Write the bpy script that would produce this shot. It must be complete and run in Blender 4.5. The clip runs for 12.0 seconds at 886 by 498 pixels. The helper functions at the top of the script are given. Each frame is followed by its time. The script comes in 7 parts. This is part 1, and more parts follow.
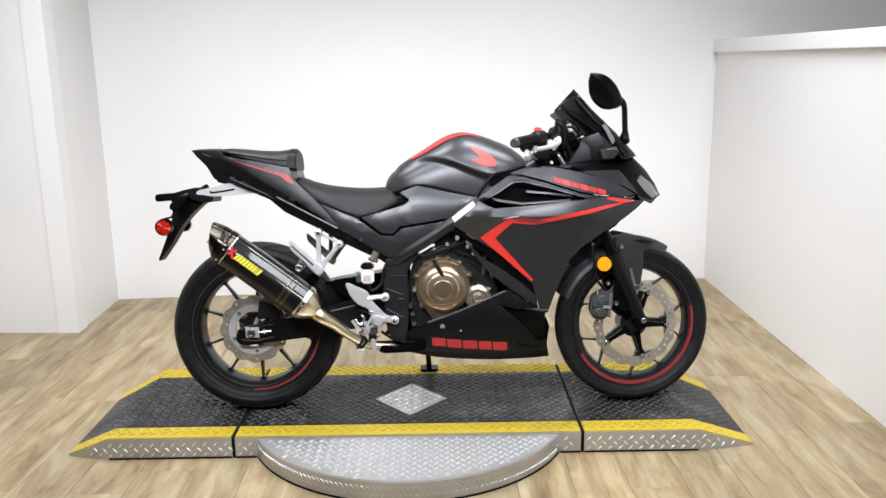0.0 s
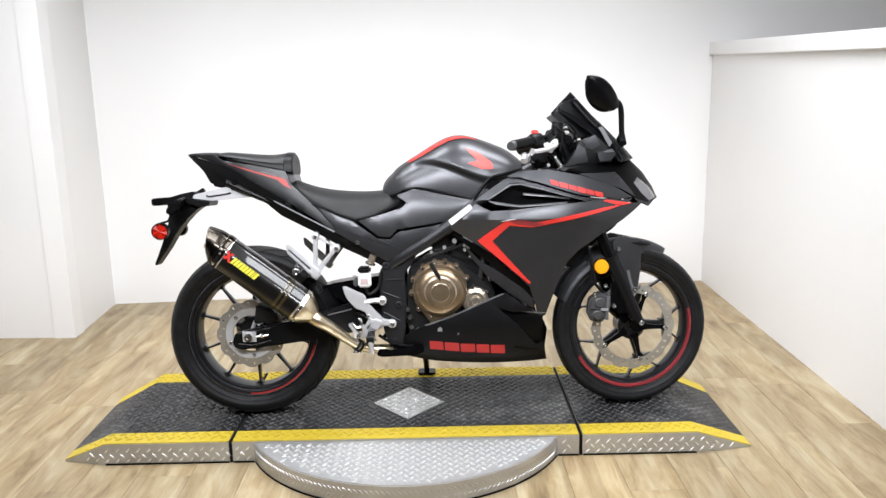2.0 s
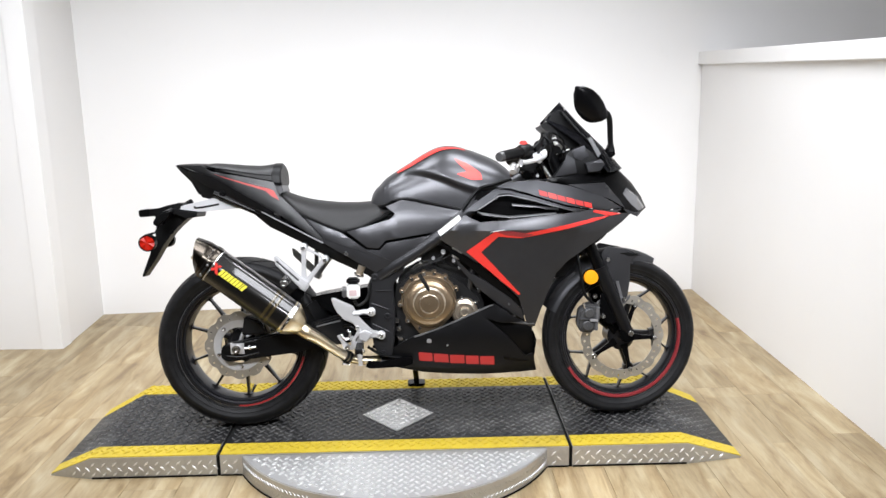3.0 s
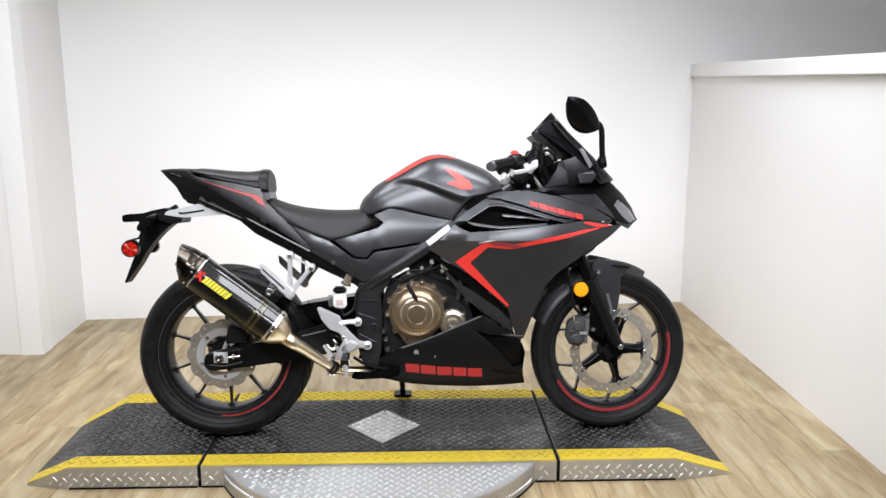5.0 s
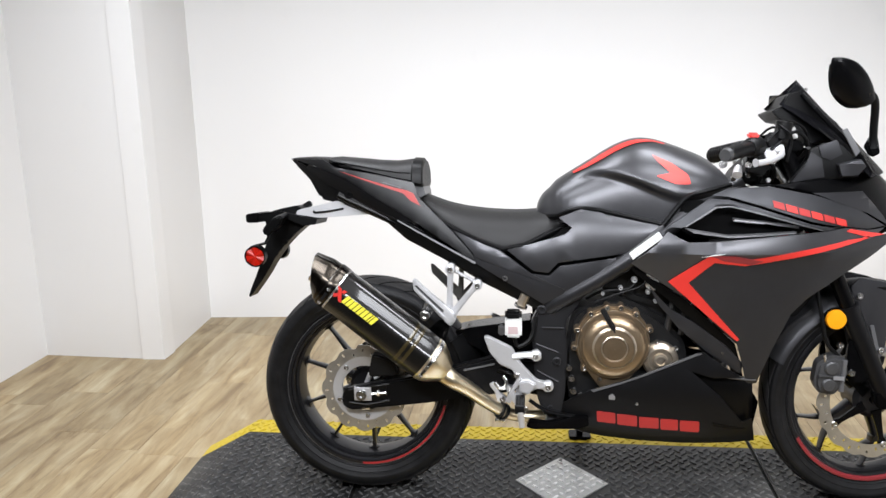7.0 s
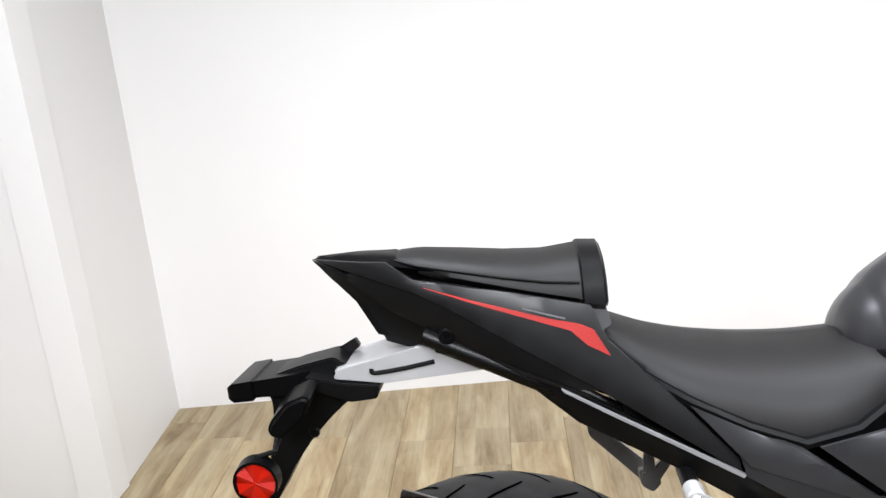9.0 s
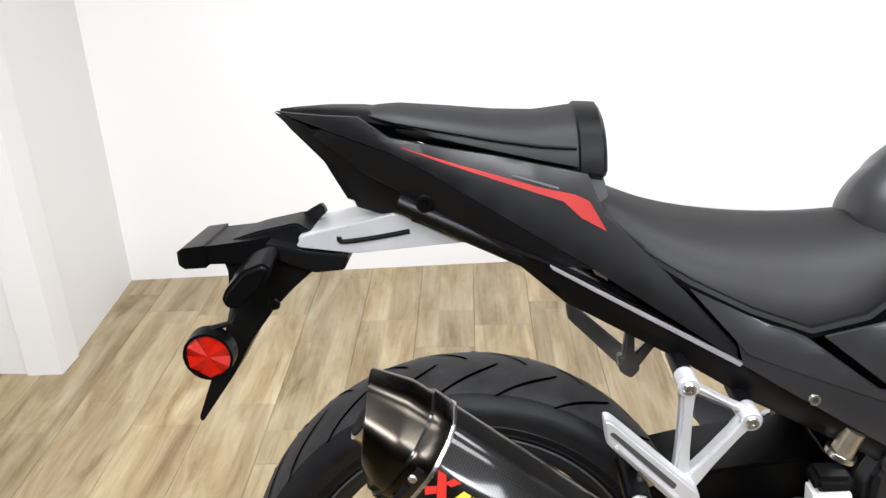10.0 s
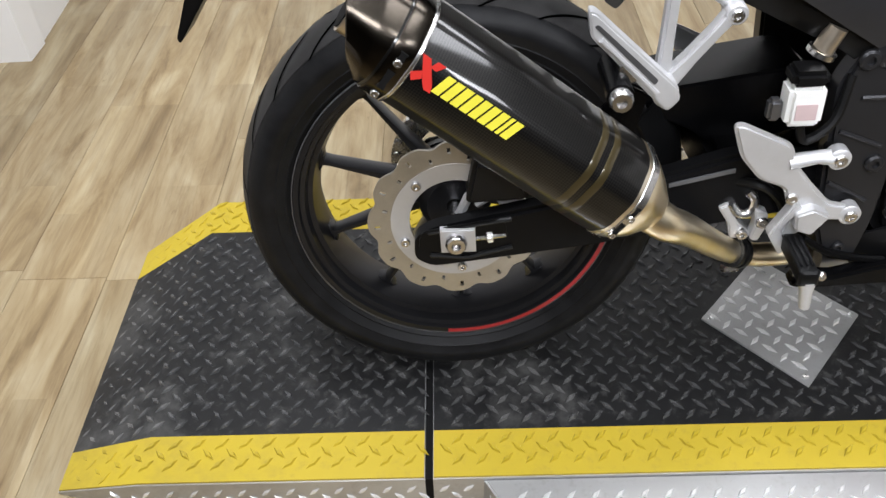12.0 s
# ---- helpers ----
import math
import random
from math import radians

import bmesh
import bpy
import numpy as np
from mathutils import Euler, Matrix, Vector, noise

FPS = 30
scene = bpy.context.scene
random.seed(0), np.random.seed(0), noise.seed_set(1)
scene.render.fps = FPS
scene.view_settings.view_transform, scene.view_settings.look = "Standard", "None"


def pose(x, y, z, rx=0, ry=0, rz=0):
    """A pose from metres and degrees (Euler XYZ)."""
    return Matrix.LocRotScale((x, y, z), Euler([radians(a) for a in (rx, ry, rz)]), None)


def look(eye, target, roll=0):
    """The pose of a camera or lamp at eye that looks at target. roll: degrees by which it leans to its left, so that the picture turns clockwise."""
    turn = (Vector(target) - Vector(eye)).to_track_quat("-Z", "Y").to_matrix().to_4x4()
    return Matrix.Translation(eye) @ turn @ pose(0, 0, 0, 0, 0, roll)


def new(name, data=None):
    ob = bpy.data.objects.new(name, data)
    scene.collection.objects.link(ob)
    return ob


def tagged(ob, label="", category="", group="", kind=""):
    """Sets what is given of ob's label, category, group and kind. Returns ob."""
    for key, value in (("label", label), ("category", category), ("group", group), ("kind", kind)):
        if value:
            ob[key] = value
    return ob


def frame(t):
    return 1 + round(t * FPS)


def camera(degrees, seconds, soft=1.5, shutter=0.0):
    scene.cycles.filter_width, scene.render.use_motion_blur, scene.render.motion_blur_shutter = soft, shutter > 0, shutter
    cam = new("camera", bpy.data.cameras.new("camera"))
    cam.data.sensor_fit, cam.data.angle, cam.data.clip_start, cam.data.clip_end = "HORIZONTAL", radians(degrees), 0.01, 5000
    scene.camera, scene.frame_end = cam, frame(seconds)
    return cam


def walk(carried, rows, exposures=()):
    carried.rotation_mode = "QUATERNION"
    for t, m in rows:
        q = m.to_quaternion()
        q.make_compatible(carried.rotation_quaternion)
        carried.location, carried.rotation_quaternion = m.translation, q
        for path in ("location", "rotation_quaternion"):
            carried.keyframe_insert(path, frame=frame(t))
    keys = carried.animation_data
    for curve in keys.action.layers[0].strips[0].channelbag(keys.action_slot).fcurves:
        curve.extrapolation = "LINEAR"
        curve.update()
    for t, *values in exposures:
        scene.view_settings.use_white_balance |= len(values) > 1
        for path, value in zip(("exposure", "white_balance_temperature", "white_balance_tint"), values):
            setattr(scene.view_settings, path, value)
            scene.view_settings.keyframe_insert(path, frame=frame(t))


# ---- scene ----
cam = camera(56.5, 12.0, soft=1.5)
PATH = [
    (0, (-0.033, -2.945, 1.317), (-0.023, -0.995, 0.874), -0.8),
    (0.5, (-0.030, -2.938, 1.311), (-0.004, -0.987, 0.869), -1.4),
    (1, (-0.031, -2.937, 1.313), (-0.005, -0.987, 0.871), -1.0),
    (1.5, (-0.032, -2.940, 1.314), (-0.008, -0.988, 0.881), -0.9),
    (2, (-0.033, -2.941, 1.315), (-0.016, -0.989, 0.880), -1.0),
    (2.5, (-0.027, -2.942, 1.322), (-0.025, -0.987, 0.900), -0.7),
    (3, (-0.021, -2.930, 1.327), (0.015, -0.975, 0.908), -1.0),
    (3.5, (-0.021, -2.916, 1.327), (0.032, -0.961, 0.911), -0.6),
    (5.5, (-0.022, -2.887, 1.322), (0.042, -0.928, 0.924), -0.0),
    (6, (-0.029, -2.844, 1.300), (0.013, -0.910, 0.791), -2.3),
    (6.5, (-0.083, -2.572, 1.283), (-0.180, -0.646, 0.755), -1.3),
    (7, (-0.224, -2.245, 1.294), (-0.449, -0.310, 0.838), -1.1),
    (7.4, (-0.350, -1.955, 1.326), (-0.512, -0.034, 0.813), -7.2),
    (7.5, (-0.382, -1.892, 1.322), (-0.553, 0.029, 0.791), -6.5),
    (7.6, (-0.394, -1.812, 1.316), (-0.590, 0.104, 0.790), -6.5),
    (7.7, (-0.420, -1.730, 1.306), (-0.656, 0.197, 0.822), -4.9),
    (9.3, (-0.672, -0.955, 1.331), (-0.791, 0.953, 0.742), -4.2),
    (9.5, (-0.676, -0.935, 1.325), (-0.773, 0.965, 0.710), -3.1),
    (9.9, (-0.684, -0.917, 1.275), (-0.768, 0.931, 0.512), -2.2),
    (10, (-0.688, -0.919, 1.266), (-0.758, 0.904, 0.444), -1.9),
    (10.5, (-0.694, -0.937, 1.218), (-0.750, 0.779, 0.192), -0.1),
    (11, (-0.702, -0.957, 1.177), (-0.749, 0.667, 0.012), 1.2),
    (11.3, (-0.703, -0.961, 1.164), (-0.723, 0.612, -0.071), 1.5),
    (11.5, (-0.704, -0.974, 1.144), (-0.718, 0.549, -0.153), 1.6),
    (12, (-0.699, -0.996, 1.139), (-0.728, 0.475, -0.215), -2.3),
]
walk(cam, [(t, look(eye, target, roll)) for t, eye, target, roll in PATH],
     exposures=[(0, 0.0), (0.8, 0.12), (1.6, 0.17), (3.6, 0.17), (5.4, 0.0), (7.0, 0.0), (9.4, 0.10), (10.1, 0.12), (11.0, -0.02), (12, -0.14)])

# assumed lamps, none in view: x, y, z, size, spread, watts, and the place they point at
LAMPS = [(-1.15, 0.35, 2.70, (1.25, 0.55), 124, 27, (-1.15, 0.351, 0)), (0.75, 0.35, 2.70, (1.25, 0.55), 124, 27, (0.75, 0.351, 0)),
         (-1.15, -0.95, 2.70, (1.25, 0.55), 132, 23, (-1.15, -0.949, 0)), (0.75, -0.95, 2.70, (1.25, 0.55), 132, 23, (0.75, -0.949, 0)),
         # front pair added to brighten the back wall
         (-0.8, -2.4, 2.55, (1.25, 0.45), 85, 18, (0.0, 1.7, 0.2)), (1.2, -2.4, 2.55, (1.25, 0.45), 90, 20, (0.3, 1.8, 0.2))]
scene.view_settings.exposure = 0.0

# ---------------------------------------------------------------- world and lamps
world = bpy.data.worlds.new("world")
scene.world = world
world.use_nodes = True
world.node_tree.nodes["Background"].inputs[0].default_value = (0.8, 0.82, 0.85, 1)
world.node_tree.nodes["Background"].inputs[1].default_value = 0.1


def area_lamp(x, y, z, sx, sy, watts, colour, spread, aim):
    d = bpy.data.lights.new("unseen_area_lamp", "AREA")
    d.shape, d.size, d.size_y, d.energy, d.color = "RECTANGLE", sx, sy, watts, colour
    d.spread = radians(spread)
    o = new("unseen_area_lamp", d)
    o.matrix_world = look((x, y, z), aim)
    return o


COOL = (0.920, 0.943, 1.0)
for lx, ly, lz, size, spread, watts, aim in LAMPS:
    area_lamp(lx, ly, lz, *size, watts, COOL, spread, aim)

# ---------------------------------------------------------------- materials
class Nodes:
    """A short way to write node trees."""

    def __init__(self, name, base=(0.5, 0.5, 0.5), rough=0.5, metal=0.0, spec=0.5, coat=0.0):
        self.mat = bpy.data.materials.new(name)
        self.mat.use_nodes = True
        self.tree = self.mat.node_tree
        self.bsdf = self.tree.nodes["Principled BSDF"]
        self.set("Base Color", (*base, 1))
        self.set("Roughness", rough)
        self.set("Metallic", metal)
        self.set("Specular IOR Level", spec)
        self.set("Coat Weight", coat)

    def set(self, key, value):
        sock = self.bsdf.inputs[key]
        if isinstance(value, bpy.types.NodeSocket):
            self.tree.links.new(value, sock)
        else:
            sock.default_value = value

    def node(self, kind, **ins):
        n = self.tree.nodes.new("ShaderNode" + kind)
        for key, value in ins.items():
            key = key.replace("_", " ")
            sock = n.inputs[key] if key in n.inputs else None
            if sock is None:
                continue
            if isinstance(value, bpy.types.NodeSocket):
                self.tree.links.new(value, sock)
            else:
                sock.default_value = value
        return n

    def coords(self, scale=(1, 1, 1), rot=(0, 0, 0), which="Object"):
        c = self.tree.nodes.new("ShaderNodeTexCoord")
        m = self.node("Mapping", Vector=c.outputs[which], Scale=scale, Rotation=rot)
        return m.outputs[0]

    def noise(self, scale, detail=4, rough=0.55, vec=None, stretch=None):
        vec = vec or self.coords(stretch or (1, 1, 1))
        return self.node("TexNoise", Vector=vec, Scale=scale, Detail=detail, Roughness=rough).outputs["Fac"]

    def ramp(self, fac, stops):
        n = self.node("ValToRGB", Fac=fac)
        e = n.color_ramp.elements
        while len(e) < len(stops):
            e.new(0.5)
        for el, (p, c) in zip(e, stops):
            el.position = p
            el.color = (*c, 1) if len(c) == 3 else c
        return n.outputs[0]

    def mix(self, fac, a, b, kind="MIX"):
        n = self.tree.nodes.new("ShaderNodeMix")
        n.data_type, n.blend_type = "RGBA", kind
        for i, v in ((0, fac), (6, a), (7, b)):
            if isinstance(v, bpy.types.NodeSocket):
                self.tree.links.new(v, n.inputs[i])
            else:
                n.inputs[i].default_value = v if i == 0 else (*v, 1)
        return n.outputs[2]

    def math(self, op, a, b=0.0, c=0.0):
        n = self.tree.nodes.new("ShaderNodeMath")
        n.operation = op
        for i, v in enumerate((a, b, c)):
            if isinstance(v, bpy.types.NodeSocket):
                self.tree.links.new(v, n.inputs[i])
            else:
                n.inputs[i].default_value = v
        return n.outputs[0]

    def bump(self, height, strength=0.2, dist=0.002):
        n = self.node("Bump", Height=height, Strength=strength, Distance=dist)
        self.set("Normal", n.outputs[0])
        return self


def grey(v):
    return (v, v, v)


def plain(name, base, rough=0.5, metal=0.0, spec=0.5, coat=0.0, vary=0.12, scale=14.0, grain=350.0, bump=0.08):
    """A surface with slight variation at two scales."""
    m = Nodes(name, base, rough, metal, spec, coat)
    big, fine = m.noise(scale, 5), m.noise(grain, 2)
    lo, hi = [c * (1 - vary) for c in base], [min(1, c * (1 + vary)) for c in base]
    m.set("Base Color", m.ramp(big, [(0.3, lo), (0.7, hi)]))
    r = m.math("MULTIPLY_ADD", big, rough * 0.3, rough * 0.85)
    m.set("Roughness", r)
    if bump:
        m.bump(fine, bump, 0.0006)
    return m.mat


def wall_paint():
    m = Nodes("white_wall_paint", (0.8, 0.79, 0.775), 0.6)
    big = m.noise(0.9, 3)
    smudge = m.noise(7, 6, 0.7)
    col = m.ramp(big, [(0.3, (0.795, 0.788, 0.778)), (0.7, (0.825, 0.82, 0.812))])
    col = m.mix(m.ramp(smudge, [(0.62, (0, 0, 0)), (0.8, (0.25, 0.25, 0.25))]), col, (0.73, 0.72, 0.705))
    m.set("Base Color", col)
    m.bump(m.noise(180, 3), 0.12, 0.0015)
    return m.mat


def plank_vinyl():
    m = Nodes("oak_vinyl_plank", rough=0.42)
    info = m.tree.nodes.new("ShaderNodeObjectInfo")
    c = m.tree.nodes.new("ShaderNodeTexCoord")
    shift = m.node("VectorMath")
    m.tree.links.new(c.outputs["Object"], shift.inputs[0])
    comb = m.node("CombineXYZ")
    for i in range(3):
        m.tree.links.new(m.math("MULTIPLY", info.outputs["Random"], 37.0 + 11 * i), comb.inputs[i])
    m.tree.links.new(comb.outputs[0], shift.inputs[1])
    vec = shift.outputs[0]
    long = m.node("Mapping", Vector=vec, Scale=(10, 2.0, 1)).outputs[0]
    fine = m.node("Mapping", Vector=vec, Scale=(70, 3.2, 1)).outputs[0]
    n1 = m.node("TexNoise", Vector=long, Scale=1.6, Detail=5, Roughness=0.6, Distortion=0.6).outputs["Fac"]
    n2 = m.node("TexNoise", Vector=fine, Scale=1.4, Detail=4, Roughness=0.7).outputs["Fac"]
    base = m.ramp(n1, [(0.28, (0.158, 0.106, 0.053)), (0.41, (0.260, 0.190, 0.104)), (0.55, (0.335, 0.264, 0.161)), (0.74, (0.415, 0.352, 0.244))])
    tone = m.ramp(info.outputs["Random"], [(0.0, (0.86, 0.85, 0.83)), (0.5, (1, 1, 1)), (1.0, (1.08, 1.04, 0.98))])
    base = m.mix(1.0, base, tone, "MULTIPLY")
    # each plank is printed as three narrow staves of different tone
    snap = m.tree.nodes.new("ShaderNodeVectorMath")
    snap.operation = "SNAP"
    m.tree.links.new(vec, snap.inputs[0])
    snap.inputs[1].default_value = (0.0595, 0.43, 10.0)
    stave = m.node("TexWhiteNoise", Vector=snap.outputs[0]).outputs["Value"]
    base = m.mix(1.0, base, m.ramp(stave, [(0.0, (0.85, 0.84, 0.79)), (0.5, (0.97, 0.975, 0.94)), (1.0, (1.07, 1.08, 1.03))]), "MULTIPLY")
    streak = m.ramp(n2, [(0.33, (0.55, 0.5, 0.45)), (0.52, (1, 1, 1))])
    base = m.mix(0.42, base, streak, "MULTIPLY")
    # small dark knots and checks
    spot = m.node("Mapping", Vector=vec, Scale=(34, 12, 1)).outputs[0]
    knot = m.ramp(m.node("TexNoise", Vector=spot, Scale=1.0, Detail=6, Roughness=0.75).outputs["Fac"], [(0.64, grey(0)), (0.74, grey(0.55))])
    base = m.mix(knot, base, (0.11, 0.068, 0.03))
    m.set("Base Color", base)
    m.set("Roughness", m.math("MULTIPLY_ADD", n2, 0.2, 0.34))
    m.bump(n2, 0.15, 0.001)
    return m.mat


def scuffed(name, base, dust, rough, metal=0.0, amount=0.5, spec=0.5):
    """Worn coat: dusty patches and small scuffs with shapes of their own."""
    m = Nodes(name, base, rough, metal, spec)
    patch = m.ramp(m.noise(3.6, 8, 0.72), [(0.54, grey(0)), (0.70, grey(1))])
    speck = m.ramp(m.noise(60, 4, 0.7), [(0.55, grey(0)), (0.7, grey(1))])
    f = m.math("MULTIPLY", m.mix(0.5, patch, speck, "SCREEN"), amount)
    m.set("Base Color", m.mix(f, base, dust))
    m.set("Roughness", m.math("MULTIPLY_ADD", f, 0.3, rough))
    m.bump(m.noise(420, 2), 0.15, 0.0008)
    return m.mat


WALL = wall_paint()
# Grey of the unseen walls and ceiling, set for reflections and fill.
GREY_WALL = plain("unseen_wall_grey", (0.21, 0.21, 0.214), 0.7, vary=0.2, scale=1.5)
PLANK = plank_vinyl()
BLACK_TREAD = scuffed("worn_black_anti_slip_coat", (0.0080, 0.0080, 0.0084), (0.15, 0.147, 0.14), 0.42, amount=0.5, spec=0.4)
# Lighter base holds both wear and painted glints along the raised treads.
TREAD_TOP = scuffed("worn_and_highlit_tread_tops", (0.060, 0.060, 0.061), (0.26, 0.255, 0.245), 0.25, amount=0.6)
YELLOW_TOP = scuffed("worn_yellow_tread_tops", (0.45, 0.335, 0.026), (0.06, 0.048, 0.02), 0.4, amount=0.5, spec=0.3)
YELLOW = scuffed("worn_yellow_safety_paint", (0.47, 0.35, 0.028), (0.23, 0.175, 0.05), 0.5, amount=0.4, spec=0.3)
ALU = scuffed("bare_aluminium_tread_plate", (0.50, 0.50, 0.495), (0.33, 0.315, 0.29), 0.36, metal=0.7, amount=0.6)
ALU_TOP = scuffed("polished_aluminium_treads", (0.86, 0.86, 0.85), (0.66, 0.64, 0.61), 0.30, metal=0.65, amount=0.35)
DARK_GAP = plain("dark_joint", (0.006, 0.006, 0.006), 0.7, spec=0.1)


# --- motorcycle
def satin_metallic(name, base, rough, metal, spec=0.16):
    m = Nodes(name, base, rough, metal, spec)
    flake = m.node("TexVoronoi", Vector=m.coords(), Scale=900.0).outputs["Distance"]
    dust = m.noise(9, 6, 0.7)
    col = m.ramp(dust, [(0.3, [c * 0.9 for c in base]), (0.75, [c * 1.12 for c in base])])
    m.set("Base Color", col)
    m.set("Roughness", m.math("MULTIPLY_ADD", dust, 0.16, rough - 0.06))
    m.bump(flake, 0.04, 0.0003)
    return m.mat


def rubber(name, base, rough):
    m = Nodes(name, base, rough, spec=0.16)
    n = m.noise(26, 6, 0.65)
    m.set("Base Color", m.ramp(n, [(0.35, base), (0.72, [c * 2.1 for c in base])]))
    m.set("Roughness", m.math("MULTIPLY_ADD", n, 0.25, rough - 0.1))
    m.bump(m.noise(500, 3), 0.2, 0.0008)
    return m.mat


def seat_vinyl():
    m = Nodes("black_seat_vinyl", (0.0075, 0.0071, 0.0071), 0.40, spec=0.32)
    grain = m.node("TexVoronoi", Vector=m.coords(), Scale=700.0).outputs["Distance"]
    m.set("Roughness", m.math("MULTIPLY_ADD", m.noise(12, 5), 0.2, 0.4))
    m.bump(grain, 0.25, 0.0006)
    return m.mat


def carbon_weave(name, light):
    m = Nodes(name, (0.01, 0.01, 0.011), 0.36, spec=0.22, coat=0.85)
    m.set("Coat Roughness", 0.085)
    vec = m.coords((1, 1, 1), (0, 0, math.radians(45)), "UV")
    ch = m.node("TexChecker", Vector=vec, Scale=440.0)
    ch.inputs["Color1"].default_value = (0.0015, 0.0015, 0.0015, 1)
    ch.inputs["Color2"].default_value = (*light, 1)
    m.set("Base Color", ch.outputs["Color"])
    m.set("Metallic", 0.4)
    return m.mat


def cast_metal(name, base, rough, metal=0.9, vary=0.12):
    m = Nodes(name, base, rough, metal)
    n = m.noise(18, 6, 0.7)
    m.set("Base Color", m.ramp(n, [(0.3, [c * (1 - vary) for c in base]), (0.7, [min(1, c * (1 + vary)) for c in base])]))
    m.set("Roughness", m.math("MULTIPLY_ADD", n, 0.2, rough - 0.08))
    m.bump(m.noise(600, 2), 0.12, 0.0005)
    return m.mat


def heated_pipe():
    m = Nodes("heat_tinted_steel_pipe", (0.6, 0.47, 0.3), 0.26, 1.0)
    n = m.noise(9, 5, 0.6)
    m.set("Base Color", m.ramp(n, [(0.3, (0.58, 0.46, 0.29)), (0.5, (0.76, 0.66, 0.47)), (0.75, (0.84, 0.79, 0.70))]))
    m.set("Roughness", m.math("MULTIPLY_ADD", n, 0.15, 0.24))
    return m.mat


def faded_print():
    """Red print that fades to bronze along its upper edge."""
    m = Nodes("faded_red_print", (0.7, 0.04, 0.03), 0.42)
    sep = m.node("SeparateXYZ", Vector=m.coords())
    f = m.math("MULTIPLY_ADD", m.noise(40, 4), 0.02, sep.outputs[2])
    m.set("Base Color", m.ramp(m.math("MULTIPLY_ADD", f, 14.0, -13.9), [(0.0, (0.72, 0.035, 0.025)), (0.55, (0.5, 0.05, 0.035)), (1.0, (0.10, 0.08, 0.07))]))
    return m.mat


def lens(name, base, facet=0.5):
    m = Nodes(name, base, 0.32, coat=0.05, spec=0.2)
    v = m.node("TexVoronoi", Vector=m.coords(), Scale=190.0).outputs["Distance"]
    if facet > 0.3:
        m.set("Base Color", m.ramp(v, [(0.1, [c * 1.15 for c in base]), (0.7, [c * 0.6 for c in base])]))
    m.bump(v, facet, 0.003)
    return m.mat


def smoke_glass():
    m = Nodes("smoked_screen", (0.012, 0.012, 0.014), 0.06, spec=0.4)
    m.set("Transmission Weight", 0.15)
    m.set("IOR", 1.2)
    m.set("Roughness", m.math("MULTIPLY_ADD", m.noise(20, 4), 0.08, 0.04))
    return m.mat


GREY = satin_metallic("matte_gunmetal_paint", (0.064, 0.064, 0.068), 0.31, 0.68, 0.3)
DGREY = satin_metallic("matte_black_metallic_paint", (0.038, 0.038, 0.041), 0.36, 0.55, 0.25)
FRAME_GREY = satin_metallic("dark_frame_paint", (0.033, 0.033, 0.0355), 0.32, 0.6, 0.25)
MID_GREY = satin_metallic("matte_dark_gunmetal_paint", (0.044, 0.0445, 0.048), 0.40, 0.62, 0.3)
FRAME = satin_metallic("satin_black_frame_paint", (0.012, 0.012, 0.013), 0.33, 0.6)
RIM_BLACK = satin_metallic("satin_black_wheel_paint", (0.030, 0.030, 0.033), 0.30, 0.7, 0.3)
TAIL_BLACK = satin_metallic("satin_black_tail_paint", (0.0065, 0.0065, 0.0070), 0.34, 0.3, 0.5)
MATTE = satin_metallic("matte_black_cowl_paint", (0.0075, 0.0075, 0.0083), 0.38, 0.4, 0.2)
BLACK = plain("black_plastic", (0.0020, 0.0020, 0.0022), 0.34, spec=0.12)
SATIN = plain("satin_black_paint", (0.0020, 0.0020, 0.0023), 0.26, spec=0.12)
DUCT_BLACK = plain("dull_black_duct_plastic", (0.0022, 0.0022, 0.0023), 0.8, spec=0.04)
ROUGH_BLACK = plain("textured_black_plastic", (0.0032, 0.0032, 0.0034), 0.40, spec=0.17, bump=0.3)
RIM_RED = plain("rim_red", (0.34, 0.022, 0.026), 0.42, vary=0.06)
# Pale grey for small marks and for the highlight painted on the tail's edge.
EDGE = plain("pale_highlight_and_mark", (0.30, 0.30, 0.31), 0.38, metal=0.4)
LIP = plain("grey_panel_lip", (0.13, 0.13, 0.135), 0.4, metal=0.4)
SUBFLOOR = plain("brown_joint", (0.2, 0.15, 0.09), 0.7)
RED = plain("red_graphic", (0.60, 0.030, 0.023), 0.42, vary=0.06)
DARK_RED = plain("dark_red_graphic", (0.22, 0.02, 0.025), 0.42, vary=0.06)
TAIL_RED = plain("satin_red_graphic", (0.37, 0.026, 0.022), 0.34, vary=0.06)
TYRE = rubber("tyre_rubber", (0.006, 0.006, 0.0065), 0.42)
TREAD_RUBBER = rubber("scrubbed_tread_rubber", (0.020, 0.0195, 0.0195), 0.50)
GROOVE = plain("groove_black", (0.001, 0.001, 0.001), 0.9, spec=0.0)
SEAT = seat_vinyl()
CARBON = carbon_weave("carbon_fibre", (0.0125, 0.0115, 0.0105))
TAN_WEAVE = carbon_weave("tan_fibre_weave", (0.045, 0.034, 0.013))
SILVER = cast_metal("silver_cast_aluminium", (0.60, 0.60, 0.61), 0.40, 0.6, 0.06)
STEEL = cast_metal("bright_steel", (0.62, 0.61, 0.60), 0.24, 1.0)
DISC = cast_metal("brake_disc_steel", (0.48, 0.455, 0.41), 0.36, 0.85)
BRONZE = cast_metal("bronze_engine_cover", (0.315, 0.235, 0.152), 0.30, 0.88, 0.12)
